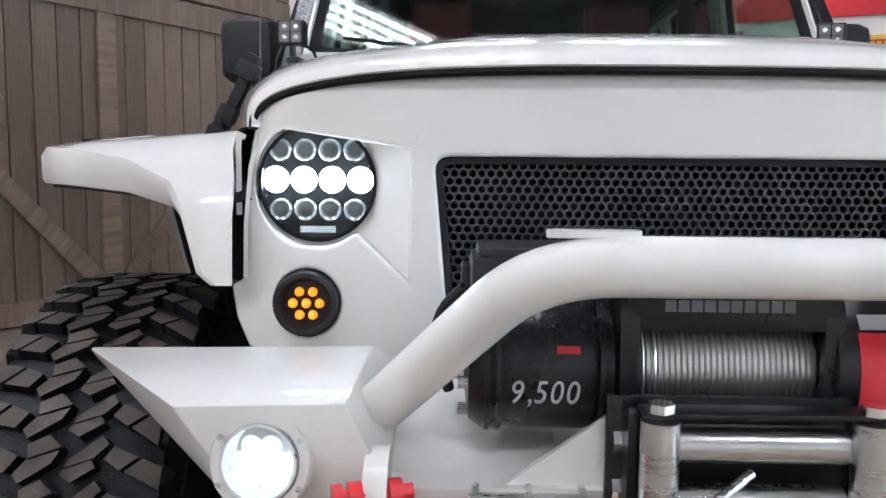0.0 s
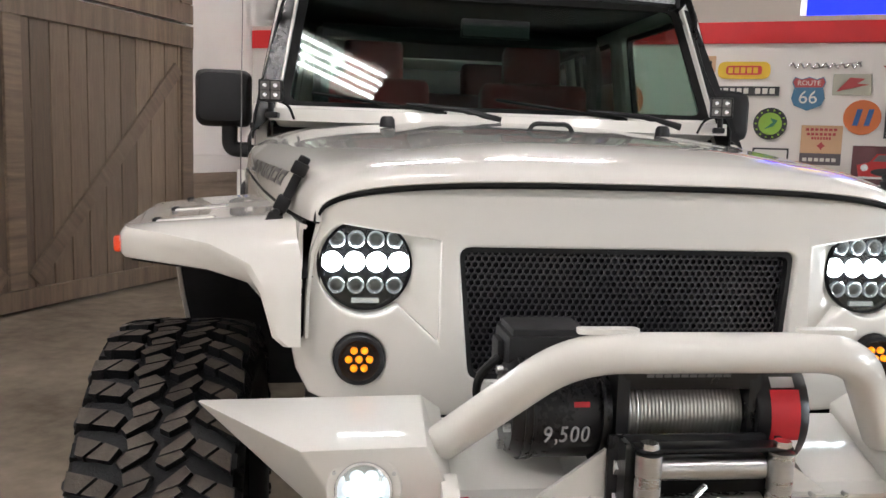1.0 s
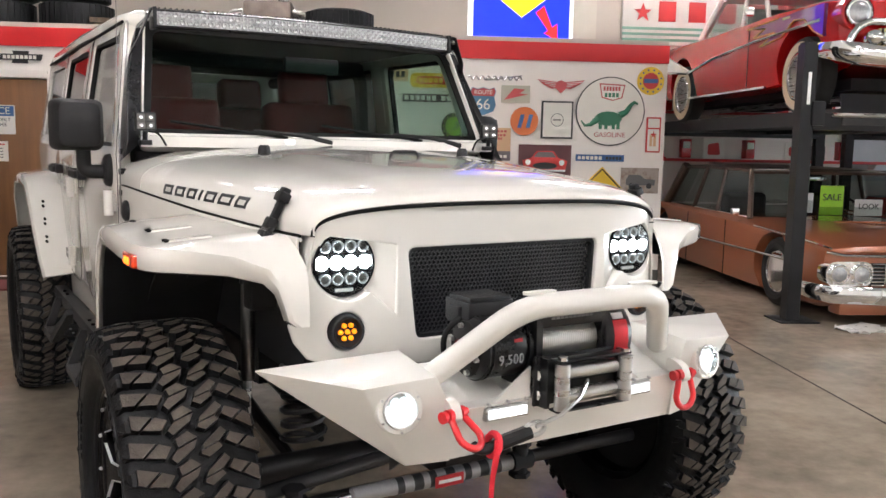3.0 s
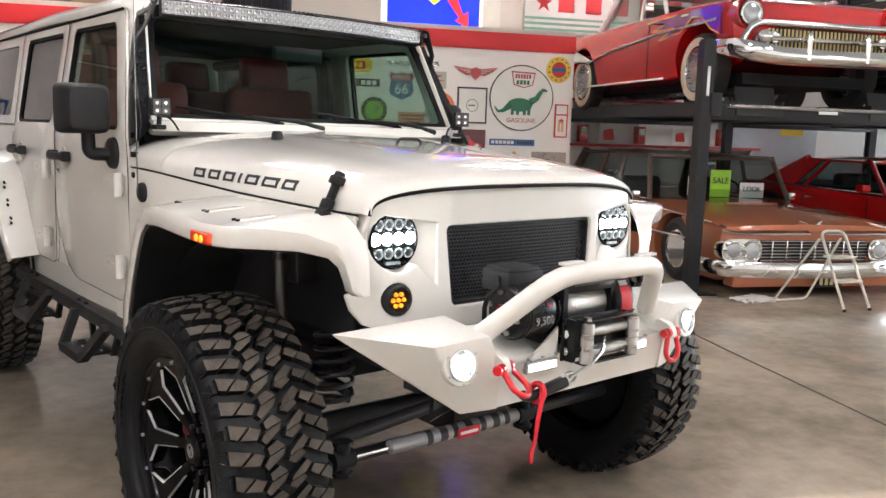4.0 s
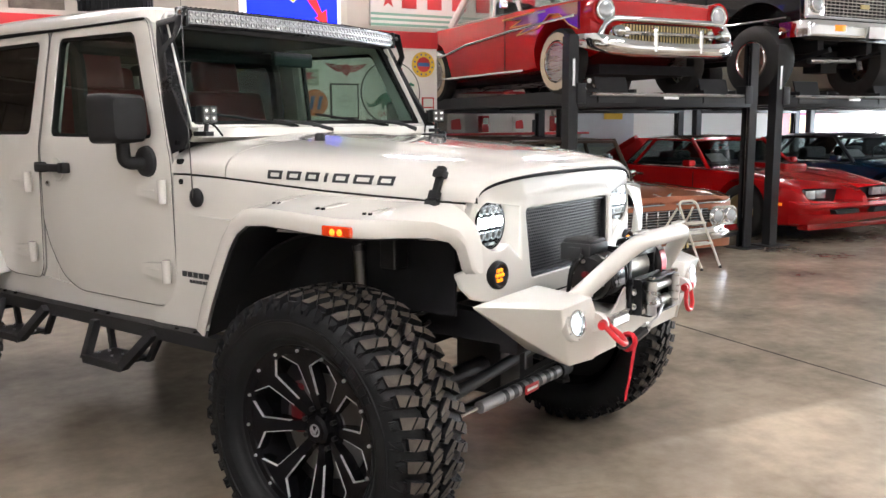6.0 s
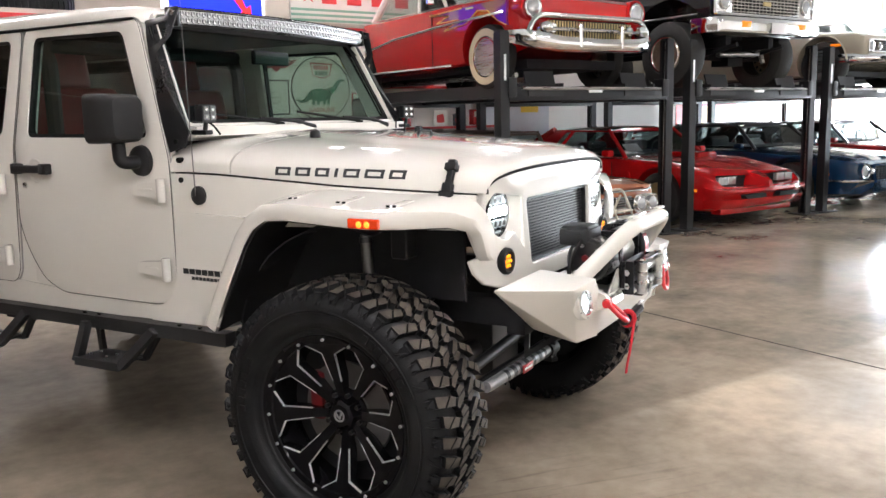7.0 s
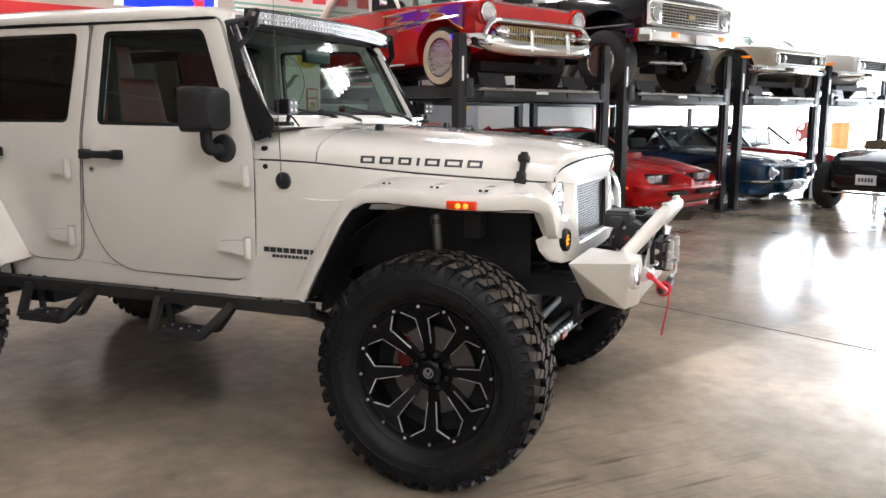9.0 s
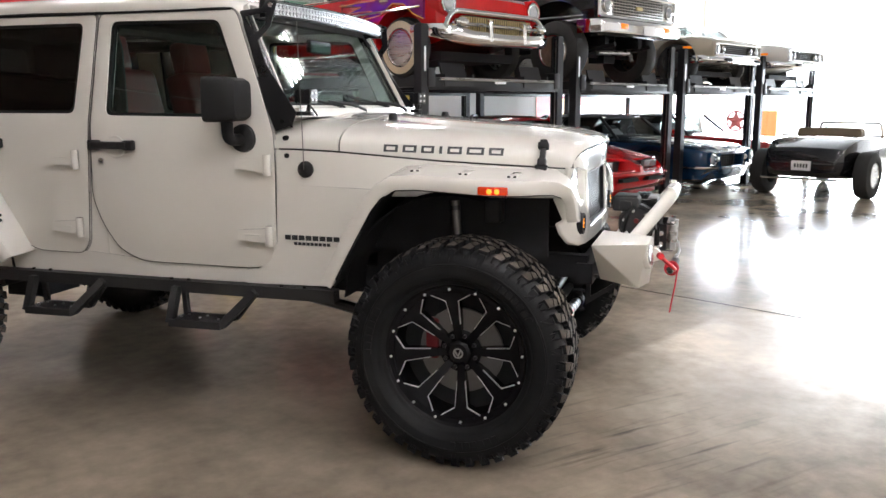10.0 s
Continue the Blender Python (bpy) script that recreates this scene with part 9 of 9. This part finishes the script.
# ---------- stores on the office roof ----------
def loose_tyre(m, r=0.36, w=0.26):
    bm = B()
    prof = [(-w / 2 + 0.02, r * 0.62), (-w / 2 - 0.004, r * 0.8), (-w / 2 + 0.02, r - 0.012), (-w / 2 + 0.05, r), (w / 2 - 0.05, r), (w / 2 - 0.02, r - 0.012), (w / 2 + 0.004, r * 0.8), (w / 2 - 0.02, r * 0.62), (-w / 2 + 0.02, r * 0.62)]
    ring_loft(bm, [[(q * math.cos(2 * math.pi * k / 40), q * math.sin(2 * math.pi * k / 40), h) for k in range(40)] for h, q in prof], True, False)
    t = solid("spare_tyre", bm, RUBBER, "black tyre stacked on the office roof", "tyre", m, "stored tyres")
    lug = None
    for k in range(36):
        mm = Matrix.Rotation(2 * math.pi * k / 36, 4, "Z") @ Matrix.Translation((r, 0, 0))
        lug = part("tread_lug", box(B(), (0, 0, 0), (0.016, 0.035, w * 0.8)), RUBBER, t, m=mm) if lug is None else again(lug, t, mm)
    return t


for u, v, n in ((-4.12, 6.62, 2), (-3.35, 6.66, 2), (-0.62, 6.60, 1)):
    for k in range(n):
        loose_tyre(ROOM @ pose(u + random.uniform(-0.03, 0.03), v, 2.54 + 0.134 + k * 0.268))
eng = thing("engine_block", "bare metal engine with pipes stored on the roof", "engine", ROOM @ pose(-1.35, 6.65, 2.54))
part("block", bev(box(B(), (0, 0, 0.17), (0.5, 0.42, 0.34)), 0.03, 2), mat("cast_iron", (0.16, 0.13, 0.11), 0.55, metal=0.6, var=0.4, scale=9), eng)
for s_ in (-1, 1):
    part("valve_cover", bev(box(B(), (s_ * 0.17, 0, 0.37), (0.13, 0.40, 0.08)), 0.03, 2), CHROME, eng)
    for k in range(4):
        part("header_pipe", tube(B(), arc_path([(s_ * 0.26, -0.16 + k * 0.11, 0.24), (s_ * 0.40, -0.16 + k * 0.10, 0.22), (s_ * 0.42, -0.05 + k * 0.04, 0.05)], 0.06), 0.022, 8), STEEL, eng)
part("air_cleaner", revolve(B(), [(0.40, 0.02), (0.40, 0.16), (0.47, 0.16), (0.48, 0.03)], "z", 24), CHROME, eng)
solid("parts_box", bbox((0, 0, 0.11), (0.5, 0.4, 0.22), 0.01), mat("brown_card", (0.22, 0.15, 0.09), 0.8), "brown cardboard box on the office roof", "box", ROOM @ pose(-2.2, 6.7, 2.54))
for k in range(5):
    solid("wood_scrap", bbox((0, 0, 0), (0.7, 0.05, 0.05), 0.004), BARN, "loose timber on the office roof", "timber", ROOM @ pose(-2.9 + 0.04 * k, 6.42 + 0.06 * (k % 3), 2.566 + 0.051 * (k // 3), 0, 0, 4 * k), "loose timber")

# ---------- shelves and things along the back wall ----------
SHELF_W = flat("shelf_white", (0.68, 0.66, 0.63))


def wall_shelf(u0, u1, z, edge):
    sh = thing("wall_shelf", "white wall shelf with a red edge", "shelf", ROOM @ pose(u0, VB - 0.03, z), "wall shelves")
    part("board", bbox(((u1 - u0) / 2, -0.14, 0), (u1 - u0, 0.28, 0.03), 0.003), SHELF_W, sh)
    part("edge", bbox(((u1 - u0) / 2, -0.283, 0), (u1 - u0, 0.008, 0.04), 0.002), edge, sh)
    for k in range(4):
        x = 0.1 + (u1 - u0 - 0.2) * k / 3
        part("bracket", prism(B(), [(0, -0.015), (0, -0.2), (-0.02, -0.2), (-0.22, -0.015)], "x", x - 0.01, x + 0.01), SHELF_W, sh)
    return sh


wall_shelf(3.2, 6.9, 1.28, S_RED)
wall_shelf(3.2, 6.9, 1.92, S_RED)
PUMP_RED = flat("pump_red", (0.50, 0.02, 0.025), 0.25, coat=1.0)
pump = None
for k, (u, z, rz) in enumerate(((4.05, 1.296, 0), (4.95, 1.296, 8), (3.75, 1.936, 0), (5.4, 1.936, -6), (6.3, 1.296, 4))):
    m = ROOM @ pose(u, VB - 0.18, z, 0, 0, rz)
    if pump is None:
        pump = thing("model_pump", "small red model petrol pump on the shelf", "model", m, "shelf models")
        part("body", bbox((0, 0, 0.14), (0.14, 0.12, 0.26), 0.015, 3), PUMP_RED, pump)
        part("face", bbox((0, -0.063, 0.19), (0.10, 0.006, 0.09), 0.004), S_WHT, pump)
        part("globe", revolve(B(), [(-0.03, 0.01), (-0.025, 0.055), (0.025, 0.055), (0.03, 0.01)], "y", 18), S_WHT, pump, m=pose(0, 0, 0.325))
    else:
        copy_thing(pump, m)
cone = thing("small_cone", "small red cone on the shelf", "cone", ROOM @ pose(3.72, VB - 0.16, 1.296))
part("cone_body", revolve(B(), [(0, 0.07), (0.02, 0.07), (0.025, 0.05), (0.25, 0.015), (0.252, 0.002)], "z", 18), PUMP_RED, cone)
for u, z, w, h, mt, lab in ((4.45, 1.44, 0.30, 0.29, S_WHT, "white framed tin sign on the shelf"), (5.6, 1.43, 0.26, 0.24, S_WHT, "white picture card on the shelf"), (5.95, 1.40, 0.2, 0.2, S_BLK, "small dark model on the shelf"), (4.5, 2.10, 0.34, 0.32, S_WHT, "white enamel bowl sign on the shelf"), (6.0, 2.07, 0.30, 0.26, S_RED, "red tin on the shelf")):
    s = thing("shelf_sign", lab, "sign", ROOM @ pose(u, VB - 0.20, z))
    part("plate", bbox((0, 0, 0), (w, 0.02, h), 0.004), mt, s)
    part("shape", prism(B(), rounded([(-w * 0.3, -h * 0.3), (w * 0.3, -h * 0.3), (w * 0.2, h * 0.3), (-w * 0.3, h * 0.2)], 0.03), "y", -0.014, -0.0105), S_RED if mt is not S_RED else S_WHT, s)
s = sign("wall_poster", "grey glazed poster on the back wall", 7.3, 1.35, rect(-0.75, -0.32, 0.75, 0.32), flat("poster_grey", (0.58, 0.60, 0.64), 0.2), 0.02, VB - 0.03)
bit(s, rect(0.1, 0.15, 0.5, 0.3), S_YEL, -0.0235)
s = sign("red_banner", "red banner with a yellow patch on the back wall", 12.4, 1.36, rect(-0.95, -0.25, 0.95, 0.25), S_RED, 0.01, VB - 0.03)
bit(s, rect(-0.45, -0.16, 0.15, 0.2, 0.05), S_YEL, -0.0135)
bars(s, 0.25, 0.9, 0.0, 0.1, 5, S_WHT, -0.0135)
s = sign("tan_poster", "tan poster on the back wall", 17.1, 1.55, rect(-0.35, -0.4, 0.35, 0.4), S_BEI, 0.01, VB - 0.03)
s = sign("beige_board_sign", "pale beige board on the upper back wall", 2.45, 3.55, rect(-0.32, -0.7, 0.32, 0.7), flat("panel_beige", (0.60, 0.56, 0.48)), 0.03, VB)
st = thing("metal_star", "dark metal barn star on a stand", "ornament", ROOM @ pose(18.3, 7.45, 0))
part("star", prism(B(), [(a, b + 1.0) for a, b in star(0.30, 0.42)], "x", -0.02, 0.02), mat("star_metal", (0.12, 0.02, 0.02), 0.5, metal=0.5), st)
part("ring", tube(B(), [(0, 0.25 * math.cos(2 * math.pi * k / 28), 1.0 + 0.25 * math.sin(2 * math.pi * k / 28)) for k in range(28)], 0.025, 8, closed=True), mat("ring_metal", (0.12, 0.02, 0.02), 0.5, metal=0.5), st)
part("stand", rod(B(), (0, 0, 0), (0, 0, 0.72), 0.02, n=8), STEEL, st)
part("foot", bbox((0, 0, 0.01), (0.4, 0.4, 0.02), 0.004), STEEL, st)
cab = thing("orange_cabinet", "orange steel cabinet by the open door", "cabinet", ROOM @ pose(18.5, 6.58, 0))
part("body", bbox((0, 0, 0.65), (0.4, 0.46, 1.26), 0.01), mat("orange_steel", (0.50, 0.17, 0.05), 0.4, var=0.1), cab)
for y in (-0.113, 0.113):
    part("cabinet_door", bbox((-0.205, y, 0.65), (0.012, 0.215, 1.2), 0.004), mat("orange_door", (0.52, 0.18, 0.055), 0.4), cab)

# ---------- loose things on the floor ----------
LAD = mat("ladder_cream", (0.62, 0.57, 0.48), 0.4, var=0.08)
ld = thing("step_ladder", "folding cream steel step ladder standing open", "ladder", ROOM @ pose(4.20, 3.32, 0, 0, 0, 8) @ Matrix.Scale(0.84, 4))
front = [(-0.02, -0.20, 0.015), (-0.15, 0.06, 0.76)]
part("front_frame", tube(B(), arc_path([(0.02, -0.22, 0.012), (-0.17, 0.0, 0.80), (0.14, 0.0, 0.80), (0.36, -0.22, 0.012)], 0.09), 0.014, 10), LAD, ld)
part("rear_frame", tube(B(), arc_path([(-0.15, 0.02, 0.72), (-0.36, 0.36, 0.02), (0.10, 0.38, 0.02), (0.13, 0.02, 0.72)], 0.06), 0.012, 10), LAD, ld)
for z in (0.30, 0.54):
    f = z / 0.80
    part("step", bbox((0.02 - 0.19 * f + 0.17 - 0.0 * f, -0.22 + 0.22 * f + 0.02, z), (0.30, 0.13, 0.022), 0.004), LAD, ld)
for x in (0.02, 0.36):
    part("rubber_foot", rod(B(), (x, -0.222, 0), (x, -0.218, 0.03), 0.018, n=10), SEAM, ld)
bm = B()
rows = []
for i in range(13):
    rows.append([(-0.20 + 0.40 * i / 12 + 0.03 * math.sin(j * 1.7 + i), -0.13 + 0.26 * j / 8 + 0.02 * math.sin(i * 1.3), 0.006 + 0.012 * (1 + math.sin(i * 1.9 + j * 2.3))) for j in range(9)])
grid(bm, rows)
solidify(bm, 0.004)
solid("floor_cloth", bm, flat("cloth_white", (0.66, 0.64, 0.60), 0.85), "crumpled white cloth on the floor", "cloth", ROOM @ pose(3.72, 3.66, 0, 0, 0, 20))
solid("door_mat", bbox((-3.75, 5.55, 0.008), (0.95, 0.55, 0.014), 0.004), mat("mat_red", (0.14, 0.03, 0.03), 0.9, var=0.3, bump=0.4, bump_scale=150), "dark red mat in front of the brown door", "mat", ROOM)
lw = thing("loose_wheel", "black wheel lying on its edge by the wall", "wheel", ROOM @ pose(-4.38, 5.10, 0.185, 0, 0, 20))
bm = B()
revolve(bm, [(-0.12, 0.15), (-0.13, 0.185), (-0.10, 0.175), (-0.06, 0.15), (0.06, 0.15), (0.10, 0.175), (0.13, 0.185), (0.12, 0.15)], "y", 30)
part("rim", bm, BLACK_SATIN, lw)
for k in range(8):
    part("spoke", box(B(), (0, -0.125, 0.08), (0.02, 0.015, 0.13)), BLACK_SATIN, lw, m=Matrix.Rotation(k * math.pi / 4, 4, "Y"))
